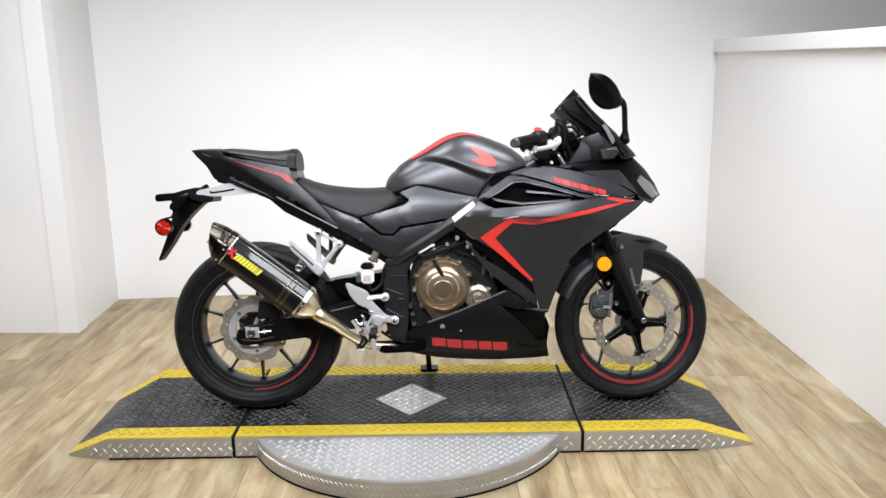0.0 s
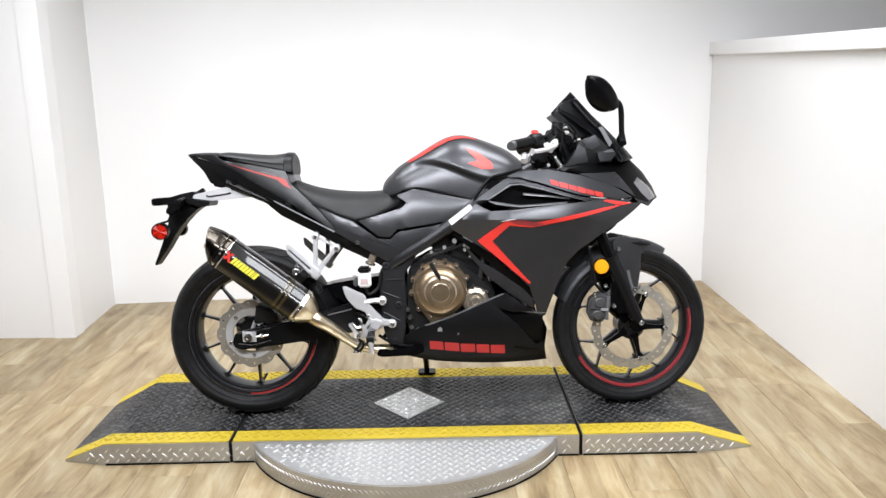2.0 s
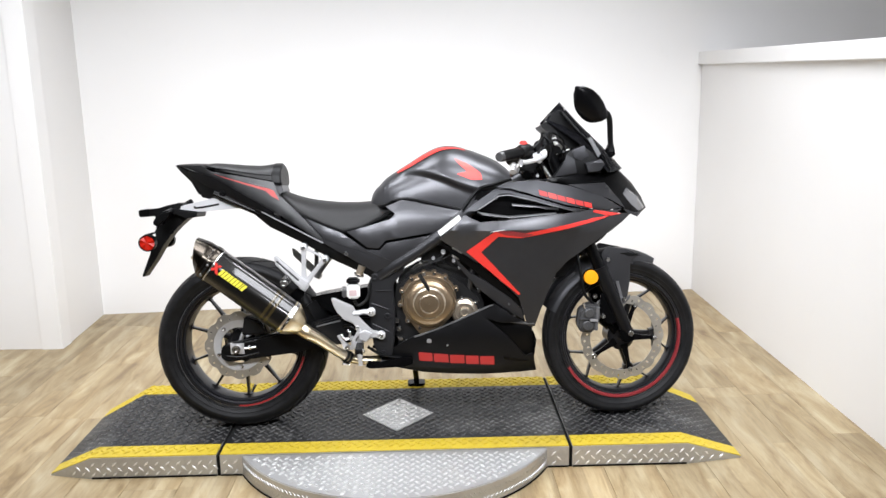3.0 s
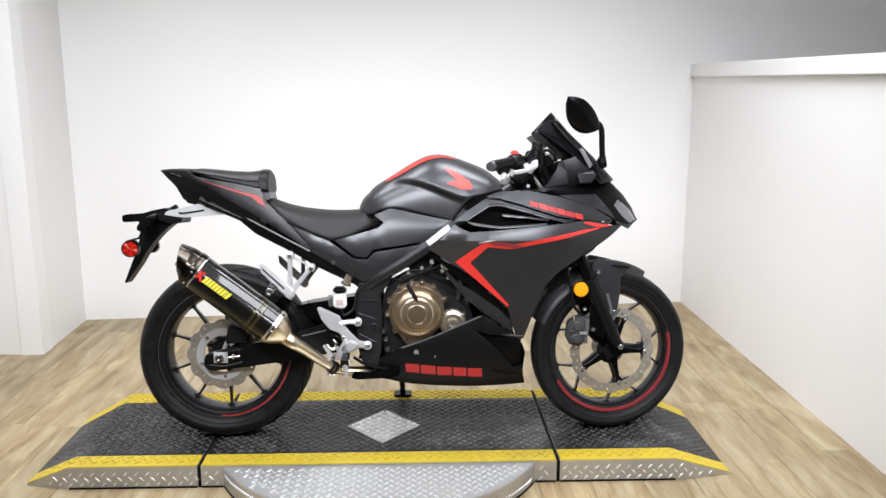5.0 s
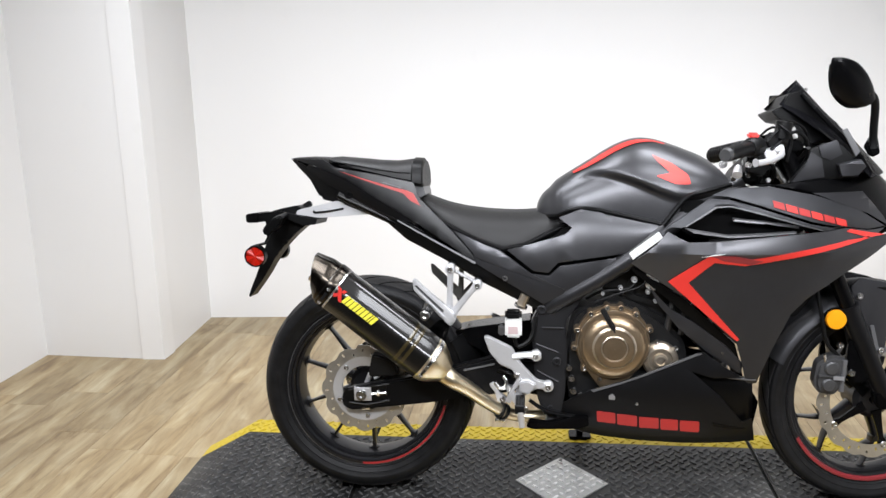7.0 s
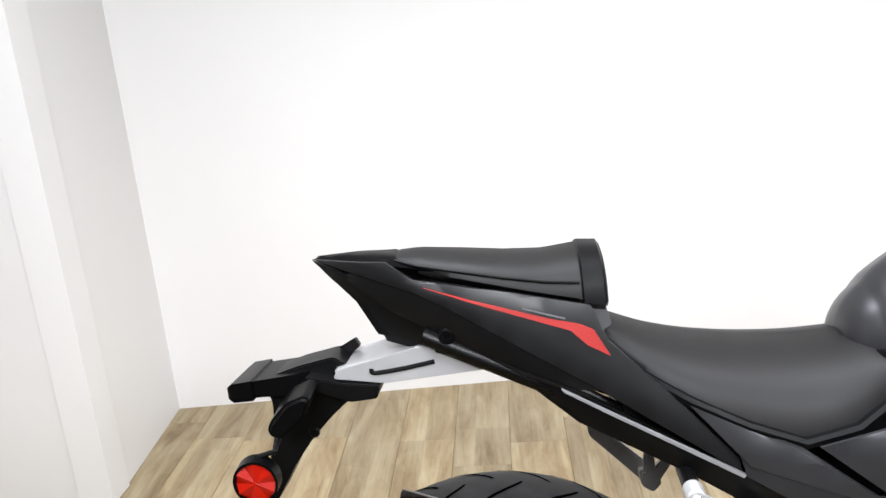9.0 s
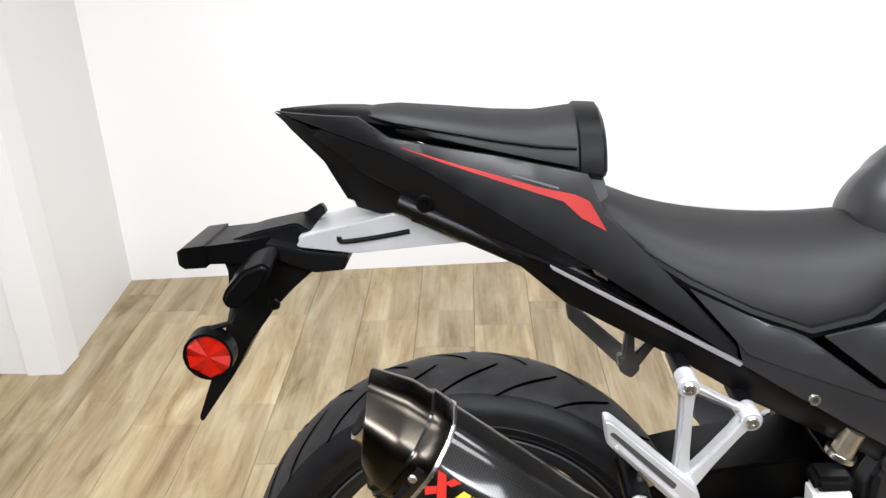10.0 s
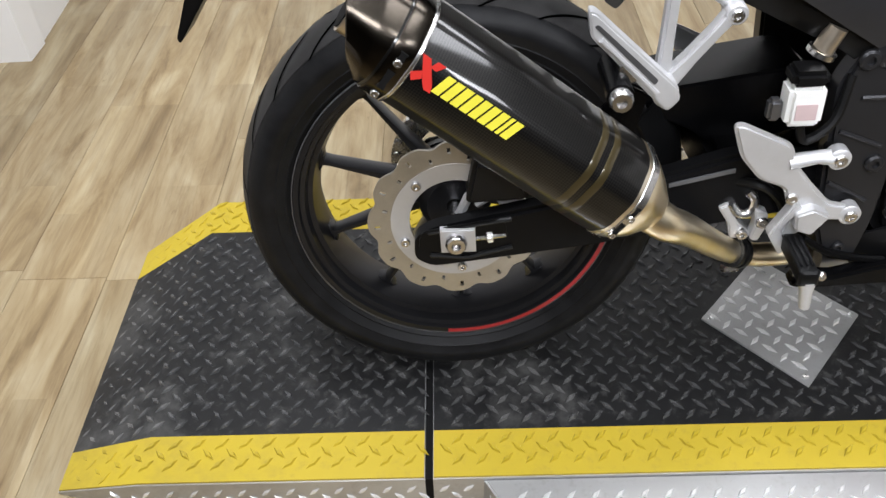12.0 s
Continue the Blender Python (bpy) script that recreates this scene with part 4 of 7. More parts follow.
# ---- frame, engine
plate = fillet([(-0.205, 0.668), (-0.179, 0.694), (-0.10, 0.742), (-0.085, 0.715), (-0.111, 0.655), (-0.146, 0.608), (-0.140, 0.513), (-0.146, 0.402), (-0.158, 0.338), (-0.203, 0.345), (-0.222, 0.402), (-0.230, 0.514), (-0.236, 0.605)], 0.012)
for s in (-1, 1):
    y0, y1 = (-0.158, -0.125) if s < 0 else (0.125, 0.158)
    pv = part("pivot_plate", prism(plate, y0, y1, "y", 0.005), FRAME_GREY, bike, "black frame pivot plate")
    yo = s * 0.1585
    for x, z, r in ((-0.208, 0.640, 0.013), (-0.168, 0.498, 0.012), (-0.185, 0.365, 0.009)):
        part("boss", bolt(x, yo, z, r, 0.006, s), FRAME_GREY, pv)
    part("rib", tube([(-0.222, yo, 0.545), (-0.165, yo, 0.522)], 0.003, 6), FRAME_GREY, pv)
    part("rib", tube([(-0.22, yo, 0.47), (-0.165, yo, 0.44)], 0.003, 6), FRAME_GREY, pv)
    part("rib", tube([(-0.205, yo, 0.59), (-0.150, yo, 0.59)], 0.003, 6), FRAME_GREY, pv)
    tb = part("frame_tube", tube(curve([(-0.190, s * 0.140, 0.640), (-0.150, s * 0.156, 0.672), (-0.045, s * 0.168, 0.740), (0.05, s * 0.172, 0.808), (0.14, s * 0.15, 0.88), (0.30, s * 0.07, 0.96)], 5), 0.023, 16), FRAME_GREY, bike, "black tubular main frame")
    part("frame_label", prism([(0.020, 0.786), (0.010, 0.802), (0.082, 0.858), (0.093, 0.842)], s * 0.197 - 0.002, s * 0.197 + 0.002, "y", 0.001), LABEL, tb, "silver information label")
    for k in range(4):
        u = 0.18 + 0.2 * k
        a, b = Vector((0.016, 0.795)).lerp(Vector((0.087, 0.850)), u), Vector((-0.0035, 0.0045))
        part("label_bar", flat_bar(a - b, a + b, 0.0045, 0.0045, s * 0.1985, s * 0.1998, 0.0), SILVER, tb)
    part("subframe_rail", tube(curve([(-0.19, s * 0.115, 0.665), (-0.36, s * 0.105, 0.735), (-0.56, s * 0.085, 0.84), (-0.76, s * 0.06, 0.93)], 4), 0.014, 10), SATIN, bike)
    part("down_tube", tube(curve([(0.16, s * 0.12, 0.86), (0.20, s * 0.125, 0.72), (0.21, s * 0.12, 0.60)], 4), 0.016, 10), SATIN, bike)

part("crankcase", prism(fillet([(-0.13, 0.36), (-0.15, 0.50), (-0.13, 0.63), (-0.02, 0.68), (0.10, 0.62), (0.17, 0.55), (0.18, 0.40), (0.05, 0.33)], 0.03), -0.14, 0.14, "y", 0.012), ENGINE, bike, "dark cast engine crankcase")
up = Vector((0.30, 0, 0.954))
block = part("cylinder_block", prism(fillet([(0.005, 0.62), (0.055, 0.76), (0.20, 0.715), (0.16, 0.575)], 0.012), -0.115, 0.115, "y", 0.006), ENGINE, bike, "dark finned cylinder block")
for k in range(5):
    c = Vector((0.075, 0, 0.618)) + up * (0.034 * k)
    d = Vector((0.954, 0, -0.30))
    pts = [tuple((c + d * 0.082 * u + up * v * 0.008).xz) for u, v in ((-1, -1), (1, -1), (1, 1), (-1, 1))]
    part("cooling_fin", prism(pts, -0.125, 0.125, "y", 0.002), ENGINE, block)
part("airbox", prism(fillet([(-0.24, 0.83), (-0.14, 0.865), (0.20, 0.90), (0.24, 0.76), (0.10, 0.74), (-0.12, 0.69)], 0.03), -0.105, 0.105, "y", 0.015), ROUGH_BLACK, bike, "black airbox")
part("battery_box", prism(fillet([(-0.52, 0.86), (-0.30, 0.80), (-0.16, 0.84), (-0.17, 0.66), (-0.24, 0.655), (-0.40, 0.74), (-0.53, 0.81)], 0.02), -0.10, 0.10, "y", 0.01), ROUGH_BLACK, bike, "black under-seat box")
rad = part("radiator", box(0.232, 0.262, -0.16, 0.16, 0.50, 0.78, 0.004), ENGINE, bike, "dark radiator with fins")
for k in range(13):
    part("fin", box(0.262, 0.264, -0.15, 0.15, 0.515 + k * 0.02, 0.523 + k * 0.02), ENGINE, rad)

# clutch cover
CX, CZ = -0.021, 0.550
part("cover_base", prism(fillet([(-0.121, 0.549), (-0.111, 0.603), (-0.078, 0.640), (-0.028, 0.656), (0.026, 0.643), (0.066, 0.604), (0.075, 0.549), (0.060, 0.494), (0.025, 0.460), (0.003, 0.424), (-0.050, 0.420), (-0.080, 0.464), (-0.109, 0.500)], 0.02), -0.165, -0.13, "y", 0.006), BRONZE, bike, "bronze engine side cover")
cc = part("clutch_cover", lathe([(0.001, -0.130), (0.092, -0.130), (0.092, -0.172), (0.088, -0.178), (0.082, -0.178), (0.080, -0.186), (0.074, -0.191), (0.062, -0.194), (0.052, -0.195), (0.050, -0.201), (0.036, -0.203), (0.034, -0.199), (0.030, -0.199), (0.029, -0.202), (0.001, -0.203)], CX, CZ, 72), BRONZE, bike, "round bronze clutch cover")
for k in range(5):
    a = math.radians(90 + 18 + 72 * k)
    c, s = math.cos(a), math.sin(a)
    bar = tube([(CX + 0.034 * c, -0.1975, CZ + 0.034 * s), (CX + 0.056 * c, -0.194, CZ + 0.056 * s)], 0.0022, 6)
    part("rib", bar, BRONZE_LIGHT, cc)
part("cover_ring", lathe([(0.0885, -0.174), (0.0925, -0.170), (0.0935, -0.160), (0.0885, -0.160)], CX, CZ, 72), BRONZE_LIGHT, cc)
part("cover_ring", lathe([(0.0515, -0.1995), (0.0545, -0.1965), (0.057, -0.1945), (0.052, -0.1945)], CX, CZ, 72), BRONZE_LIGHT, cc)
part("cover_ring", lathe([(0.031, -0.2005), (0.0325, -0.2025), (0.0345, -0.2015), (0.0345, -0.199), (0.031, -0.199)], CX, CZ, 56), BRONZE_LIGHT, cc)
part("cable_bracket", prism(fillet([(-0.060, 0.652), (-0.048, 0.658), (-0.020, 0.610), (-0.016, 0.590), (-0.024, 0.590), (-0.034, 0.608)], 0.005), -0.202, -0.190, "y", 0.003), ENGINE, cc)
for a in (100, 80, 56, 24, 126, 158, 186, 222, 250):
    r = 0.101
    x, z = CX + r * math.cos(math.radians(a)), CZ + r * math.sin(math.radians(a))
    part("bolt", bolt(x, -0.165, z, 0.0062, 0.009), STEEL, cc)
    part("bolt_boss", tube([(x, -0.135, z), (x, -0.166, z)], 0.0092, 12), BRONZE, cc)
PX, PZ = 0.101, 0.507
pc = part("pulse_cover", lathe([(0.001, -0.12), (0.047, -0.12), (0.047, -0.158), (0.042, -0.164), (0.032, -0.166), (0.030, -0.161), (0.020, -0.161), (0.018, -0.167), (0.012, -0.168), (0.011, -0.163), (0.001, -0.163)], PX, PZ, 48), BRONZE_LIGHT, bike, "small round bronze cover")
for a in (100, 40, 160, -30):
    part("bolt", bolt(PX + 0.052 * math.cos(math.radians(a)), -0.155, PZ + 0.052 * math.sin(math.radians(a)), 0.007, 0.008), STEEL, pc)
for x, z in ((-0.128, 0.45), (-0.123, 0.415), (-0.105, 0.400), (-0.135, 0.48)):
    part("engine_bolt", bolt(x, -0.150, z, 0.009, 0.014), STEEL, bike)
part("left_cover", lathe([(0.001, 0.13), (0.095, 0.13), (0.095, 0.165), (0.07, 0.18), (0.001, 0.182)], CX, CZ, 56), BRONZE, bike, "round bronze alternator cover")
# hoses, wires and throttle bodies above the engine
HOSES = [([(-0.09, -0.12, 0.66), (-0.05, -0.15, 0.69), (0.02, -0.15, 0.70), (0.05, -0.14, 0.74)], 0.004),
         ([(-0.07, -0.16, 0.665), (-0.02, -0.165, 0.685), (0.06, -0.15, 0.715), (0.04, -0.14, 0.775)], 0.003),
         ([(0.12, -0.13, 0.58), (0.13, -0.14, 0.65), (0.15, -0.13, 0.72)], 0.009), ([(0.155, -0.13, 0.57), (0.165, -0.14, 0.65), (0.17, -0.13, 0.70)], 0.008),
         ([(-0.10, -0.13, 0.70), (-0.06, -0.14, 0.72), (-0.01, -0.14, 0.755)], 0.006)]
for pts, r in HOSES:
    part("hose", tube(curve(pts, 5), r, 8), DARK_CAST if r > 0.007 else ROUGH_BLACK, bike)
for x, z, r in ((-0.005, 0.70, 0.006), (0.03, 0.722, 0.008), (0.065, 0.69, 0.006), (0.085, 0.665, 0.005), (-0.05, 0.685, 0.005)):
    part("fitting", bolt(x, -0.145, z, r, 0.015), SILVER, bike)
part("throttle_body", box(-0.06, 0.06, -0.12, 0.12, 0.68, 0.75, 0.012), ENGINE, bike)
part("wiring_cover", prism(fillet([(0.055, 0.735), (0.075, 0.755), (0.095, 0.72), (0.085, 0.69), (0.06, 0.70)], 0.008), -0.15, -0.135, "y", 0.003), WHITE, bike, "pale wiring connector")


# ---- body work
def both(name, outline, surf, mat, label="", thick=0.004, rim=0.003, cell=0.03, lift=0.0, parents=(None, None)):
    """The same panel on the right and on the left of the machine."""
    out = []
    for side, par in zip((-1, 1), parents):
        out.append(part(name, panel(outline, surf, thick, rim, cell, side, lift), mat, par or bike, label))
    return out


TAIL_CREASE = [(-0.905, 1.021), (-0.84, 1.010), (-0.768, 0.990), (-0.719, 0.967), (-0.626, 0.913), (-0.545, 0.866), (-0.384, 0.762), (-0.2, 0.65)]


def w_ridge(x):
    return interp(x, [(-0.92, 0.006), (-0.88, 0.030), (-0.84, 0.050), (-0.78, 0.072), (-0.70, 0.092), (-0.60, 0.109), (-0.50, 0.124), (-0.40, 0.137), (-0.28, 0.154), (-0.18, 0.166)])


def w_tail(x, z):
    """Upper face of the tail, drawn in towards the seat from the crease."""
    return w_ridge(x) - 0.16 * max(0.0, z - interp(x, TAIL_CREASE))


def w_tail_low(x, z):
    """Lower face of the tail, drawn in downwards from the crease."""
    return w_ridge(x) - 0.30 * max(0.0, interp(x, TAIL_CREASE) - z)


def w_cover(x, z):
    return interp(x, [(-0.45, 0.132), (-0.33, 0.152), (-0.2, 0.168), (-0.05, 0.178), (0.1, 0.180)]) - 0.5 * max(0, z - 0.86) + 0.006 * math.sin((z - 0.66) * 20)


def w_fair(x, z):
    w = smooth_interp(x, [(-0.06, 0.190), (0.06, 0.214), (0.15, 0.229), (0.28, 0.234), (0.40, 0.222), (0.50, 0.196), (0.58, 0.160), (0.64, 0.120), (0.69, 0.084), (0.78, 0.012)])
    w -= 0.19 * max(0, 0.81 - z) + 0.42 * max(0, z - 0.88)
    return w + 0.010 * math.exp(-((z - 0.815 + 0.0 * x) / 0.03) ** 2)


NOSE = [(0.80, 0.775), (0.83, 0.768), (0.88, 0.746), (0.938, 0.708), (1.0, 0.656), (1.06, 0.60), (1.146, 0.510), (1.214, 0.447), (1.3, 0.36)]


def w_nose(x, z):
    """Half-width of the nose and screen, from how far a place lies behind the centre line."""
    d = max(0.0, interp(z, NOSE) - x)
    w = 0.205 * (1 - math.exp(-(d / 0.16) ** 0.8))
    return min(w, 0.19 - 0.25 * max(0, z - 0.95))


def w_cowl(x, z):
    return interp(x, [(-0.21, 0.145), (-0.1, 0.178), (0.05, 0.198), (0.2, 0.198), (0.30, 0.186), (0.37, 0.168)]) - 0.22 * max(0, 0.42 - z) - 0.35 * max(0, 0.31 - z)


# tank
TOP = [(-0.222, 0.884), (-0.2185, 0.901), (-0.208, 0.925), (-0.187, 0.950), (-0.153, 0.973), (-0.113, 0.995), (-0.028, 1.050), (0.015, 1.071), (0.055, 1.077), (0.11, 1.064), (0.18, 1.037), (0.235, 1.014), (0.268, 0.985), (0.285, 0.955)]
TW = [(-0.222, 0.036), (-0.2185, 0.046), (-0.208, 0.062), (-0.19, 0.081), (-0.155, 0.108), (-0.10, 0.130), (-0.02, 0.150), (0.06, 0.160), (0.14, 0.158), (0.22, 0.140), (0.285, 0.105)]
TB = [(-0.222, 0.862), (-0.1, 0.86), (0.1, 0.858), (0.16, 0.88), (0.285, 0.93)]


def tank_w(x, z):
    """Half-width of the tank at a height: full shoulders above, a knee hollow below the crease."""
    zt, zb, w = smooth_interp(x, TOP), interp(x, TB), smooth_interp(x, TW)
    h = zt - zb
    u = min(1.0, max(0.0, (z - zb) / h))
    shoulder = max(0.0, 1 - u ** 3.0) ** (1 / 2.1)
    crease = smooth_interp(x, [(-0.222, 0.940), (-0.177, 0.975), (-0.08, 1.008), (0.005, 0.996), (0.07, 0.970), (0.105, 0.953), (0.155, 0.939), (0.21, 0.950), (0.285, 0.975)])
    deep = smooth_interp(x, [(-0.222, 0.0), (-0.17, 0.001), (-0.10, 0.015), (0.0, 0.028), (0.08, 0.024), (0.16, 0.014), (0.285, 0.003)])
    k = min(1.0, max(0.0, (crease - z) / 0.027))
    return w * shoulder - deep * k * k * (3 - 2 * k)


rings = []
for k in range(84):
    x = -0.222 + 0.507 * (k / 83) ** 1.35
    zt, zb = smooth_interp(x, TOP), interp(x, TB)
    us = [1 - (1 - i / 59) ** 1.5 for i in range(60)]
    right = [(x, -tank_w(x, zb + (zt - zb) * u), zb + (zt - zb) * u) for u in us]
    rings.append(right + [(x, -y, z) for x, y, z in right[-2::-1]])
tank = part("fuel_tank", loft(rings), GREY, bike, "matte gunmetal fuel tank with red graphics", angle=85)
for side in (-1, 1):
    wing = [(0.070, 1.040), (0.118, 1.020), (0.160, 0.990), (0.166, 0.968), (0.128, 0.969), (0.078, 0.990), (0.116, 0.996), (0.088, 1.020)]
    part("tank_emblem", panel(fillet(wing, 0.006), tank_w, 0.002, 0.0, 0.012, side, 0.0008), FADED, tank, "red wing-shaped graphic")
for side in (-1, 1):
    bm = bmesh.new()
    prev = None
    for k in range(24):
        t = k / 23
        x = -0.125 + 0.235 * t
        zt = smooth_interp(x, TOP)
        pair = []
        for d in (0.004, 0.004 + 0.008 * math.sin(math.pi * min(1, t * 1.05 + 0.08)) + 0.002):
            z = zt - d * 0.9
            pair.append(bm.verts.new((x, side * (tank_w(x, z) + 0.002), z + 0.0025)))
        if prev:
            bm.faces.new((prev[0], prev[1], pair[1], pair[0]))
        prev = pair
    part("tank_stripe", bm, RED, tank, "red stripe along the tank's shoulder")
part("tank_seam", tube(curve([(-0.208, -0.045, 0.866), (-0.165, -0.108, 0.880), (-0.095, -0.142, 0.905), (0.10, -0.168, 0.868)], 6), 0.0075, 8), BLACK, tank)
for s in (-1, 1):
    part("fairing_seam", tube(curve([(0.094, s * 0.185, 0.872), (0.150, s * 0.172, 0.938), (0.200, s * 0.165, 0.954), (0.262, s * 0.145, 0.968)], 5), 0.006, 8), BLACK, bike)
bm = lathe([(0.001, 0), (0.045, 0), (0.045, 0.012), (0.038, 0.016), (0.001, 0.016)], 0, 0, 40)
bm.transform(pose(0.10, 0, 1.050, -90, 8, 0))
part("filler_cap", bm, ENGINE, tank, "round dark filler cap")


# seats
def seat_ring(x, zt, zb, w, n=13, p=2.6):
    ring = []
    for i in range(n):
        a = math.pi * i / (n - 1)
        c, s = math.cos(a), math.sin(a)
        ring.append((x, -w * (abs(c) ** (2 / p)) * (1 if c > 0 else -1), zb + (zt - zb) * s ** (2 / p)))
    return ring + [(x, w * 0.8, zb - 0.012), (x, -w * 0.8, zb - 0.012)]


SEAT_TAB = [(-0.545, 0.934, 0.915, 0.040), (-0.53, 0.928, 0.905, 0.062), (-0.50, 0.913, 0.880, 0.092), (-0.44, 0.894, 0.850, 0.122), (-0.375, 0.884, 0.822, 0.138),
            (-0.31, 0.879, 0.800, 0.144), (-0.246, 0.879, 0.812, 0.138), (-0.20, 0.884, 0.832, 0.118), (-0.16, 0.884, 0.846, 0.096), (-0.14, 0.874, 0.852, 0.085)]
rings = []
for i in range(40):
    x = -0.545 + 0.405 * i / 39
    rings.append(seat_ring(x, *[smooth_interp(x, [(r[0], r[c]) for r in SEAT_TAB]) for c in (1, 2, 3)]))
rs = part("rider_seat", loft(rings), SEAT, bike, "black vinyl rider seat", angle=60)
# Welt kept thick and black to stand in for the shaded gap below.
part("seat_gap_welt", tube([(r[0], -r[3] - 0.001, r[2] - 0.002) for r in SEAT_TAB], 0.0075, 8), BLACK, rs)
part("seat_gap_welt", tube([(r[0], r[3] + 0.001, r[2] - 0.002) for r in SEAT_TAB], 0.0075, 8), BLACK, rs)
PIL = [(-0.805, 1.024, 1.018, 0.016), (-0.79, 1.031, 1.018, 0.036), (-0.76, 1.033, 1.010, 0.055), (-0.70, 1.028, 1.000, 0.070), (-0.65, 1.023, 0.990, 0.078), (-0.60, 1.021, 0.980, 0.084), (-0.558, 1.026, 0.972, 0.087), (-0.532, 1.026, 0.967, 0.087), (-0.524, 1.022, 0.966, 0.085)]
rings = []
for i in range(30):
    x = -0.805 + 0.281 * i / 29
    rings.append(seat_ring(x, *[interp(x, [(r[0], r[c]) for r in PIL]) - (0.006 if c == 1 else 0) for c in (1, 2, 3)], p=2.8))
ps = part("pillion_seat", loft(rings), SEAT, bike, "black vinyl pillion seat with a strap", angle=60)
for s in (-1, 1):
    part("piping", tube([(r[0], s * (r[3] * 0.985 + 0.0005), r[2] + 0.42 * (r[1] - 0.006 - r[2])) for r in PIL[1:-2]], 0.0022, 6), ROUGH_BLACK, ps)
strap = []
for x in (-0.556, -0.5535, -0.5285, -0.5255):
    zt, zb, w = [interp(x, [(r[0], r[c]) for r in PIL]) for c in (1, 2, 3)]
    zt -= 0.006
    g = 0.0035 if -0.555 < x < -0.527 else 0.0005
    strap.append(seat_ring(x, zt + g, zb - g, w + g, p=2.8))
part("strap", loft(strap), ROUGH_BLACK, ps, "black grab strap")
part("seat_step", prism(fillet([(-0.556, 0.972), (-0.532, 0.975), (-0.520, 0.930), (-0.545, 0.915)], 0.004), -0.07, 0.07, "y", 0.004), LIP, bike, "grey trim between the seats")

# tail
low_tail = [(-0.905, 1.021), (-0.866, 1.010), (-0.800, 0.962), (-0.700, 0.915), (-0.590, 0.867), (-0.382, 0.760), (-0.300, 0.716), (-0.200, 0.656), (-0.212, 0.628), (-0.236, 0.645), (-0.360, 0.700), (-0.447, 0.750), (-0.573, 0.811), (-0.623, 0.855), (-0.700, 0.885), (-0.741, 0.898), (-0.815, 0.910), (-0.835, 0.962)]
both("tail_lower_cover", low_tail, lambda x, z: w_tail_low(x, z) - 0.002, ROUGH_BLACK, "black lower tail cover", cell=0.02)
up_tail = [(-0.902, 1.024), (-0.800, 1.026), (-0.765, 1.005), (-0.650, 0.988), (-0.548, 0.968), (-0.530, 0.925), (-0.443, 0.840), (-0.386, 0.778), (-0.384, 0.762), (-0.545, 0.866), (-0.626, 0.913), (-0.719, 0.967), (-0.768, 0.990), (-0.840, 1.010)]
upt = both("tail_side_panel", up_tail, w_tail, TAIL_BLACK, "gloss black tail side panel", lift=0.002, rim=0.002, cell=0.02)
facet = [(-0.845, 1.010), (-0.768, 0.989), (-0.719, 0.966), (-0.626, 0.912), (-0.545, 0.865), (-0.590, 0.864), (-0.700, 0.912), (-0.796, 0.957), (-0.856, 1.000)]
both("tail_lower_facet", facet, w_tail_low, MATTE, "", 0.004, 0.002, 0.02, 0.002, upt)
stripe = [(-0.752, 0.996), (-0.600, 0.955), (-0.563, 0.947), (-0.547, 0.940), (-0.529, 0.908), (-0.556, 0.922), (-0.575, 0.940), (-0.650, 0.9635)]
both("tail_stripe", stripe, w_tail, TAIL_RED, "red tail stripe", 0.002, 0.0, 0.02, 0.0035, upt)
both("tail_lettering", [(-0.631, 0.969), (-0.580, 0.955), (-0.580, 0.9535), (-0.631, 0.9675)], w_tail, LIP, "pale lettering", 0.002, 0.0, 0.03, 0.0042, upt)
both("tail_crease", [(-0.690, 0.908), (-0.640, 0.887), (-0.560, 0.858), (-0.556, 0.853), (-0.640, 0.881)], w_tail_low, ENGINE, "", 0.003, 0.001, 0.03, 0.003, upt)
# pale strip standing in for the highlight along the panel's edge
both("tail_edge_highlight", [(-0.592, 0.8695), (-0.590, 0.8660), (-0.384, 0.7585), (-0.381, 0.7620)], w_tail, EDGE, "", 0.006, 0.001, 0.03, 0.008, upt)
rings = []
for x, zt, w in ((-0.900, 1.017, 0.006), (-0.88, 1.019, 0.024), (-0.84, 1.021, 0.045), (-0.80, 1.020, 0.060), (-0.74, 1.012, 0.074), (-0.66, 0.995, 0.086), (-0.56, 0.972, 0.098)):
    dp = min(0.014, 0.002 + 0.06 * (x + 0.91))
    rings.append([(x, -w * 0.82, zt - 0.001), (x, -w * 0.5, zt + 0.004), (x, 0, zt + 0.006), (x, w * 0.5, zt + 0.004), (x, w * 0.82, zt - 0.001), (x, w * 0.7, zt - 0.002 - dp), (x, -w * 0.7, zt - 0.002 - dp)])
part("tail_top", loft(rings), SATIN, bike, "black tail top cover")
rings = []
for x, zt, zb, w in ((-0.892, 1.004, 1.000, 0.012), (-0.85, 0.996, 0.962, 0.040), (-0.825, 0.99, 0.918, 0.052), (-0.76, 0.98, 0.903, 0.066), (-0.64, 0.96, 0.862, 0.085), (-0.56, 0.93, 0.812, 0.095)):
    rings.append([(x, -w * 0.72, zt), (x, w * 0.72, zt), (x, w * 0.6, zb + 0.004), (x, -w * 0.6, zb + 0.004)])
part("tail_core", loft(rings), ROUGH_BLACK, bike, "black tail underside")
for s in (-1, 1):
    part("cover_screw", bolt(-0.730, s * (w_tail_low(-0.730, 0.931) + 0.002), 0.931, 0.011, 0.006, s), BLACK, bike)

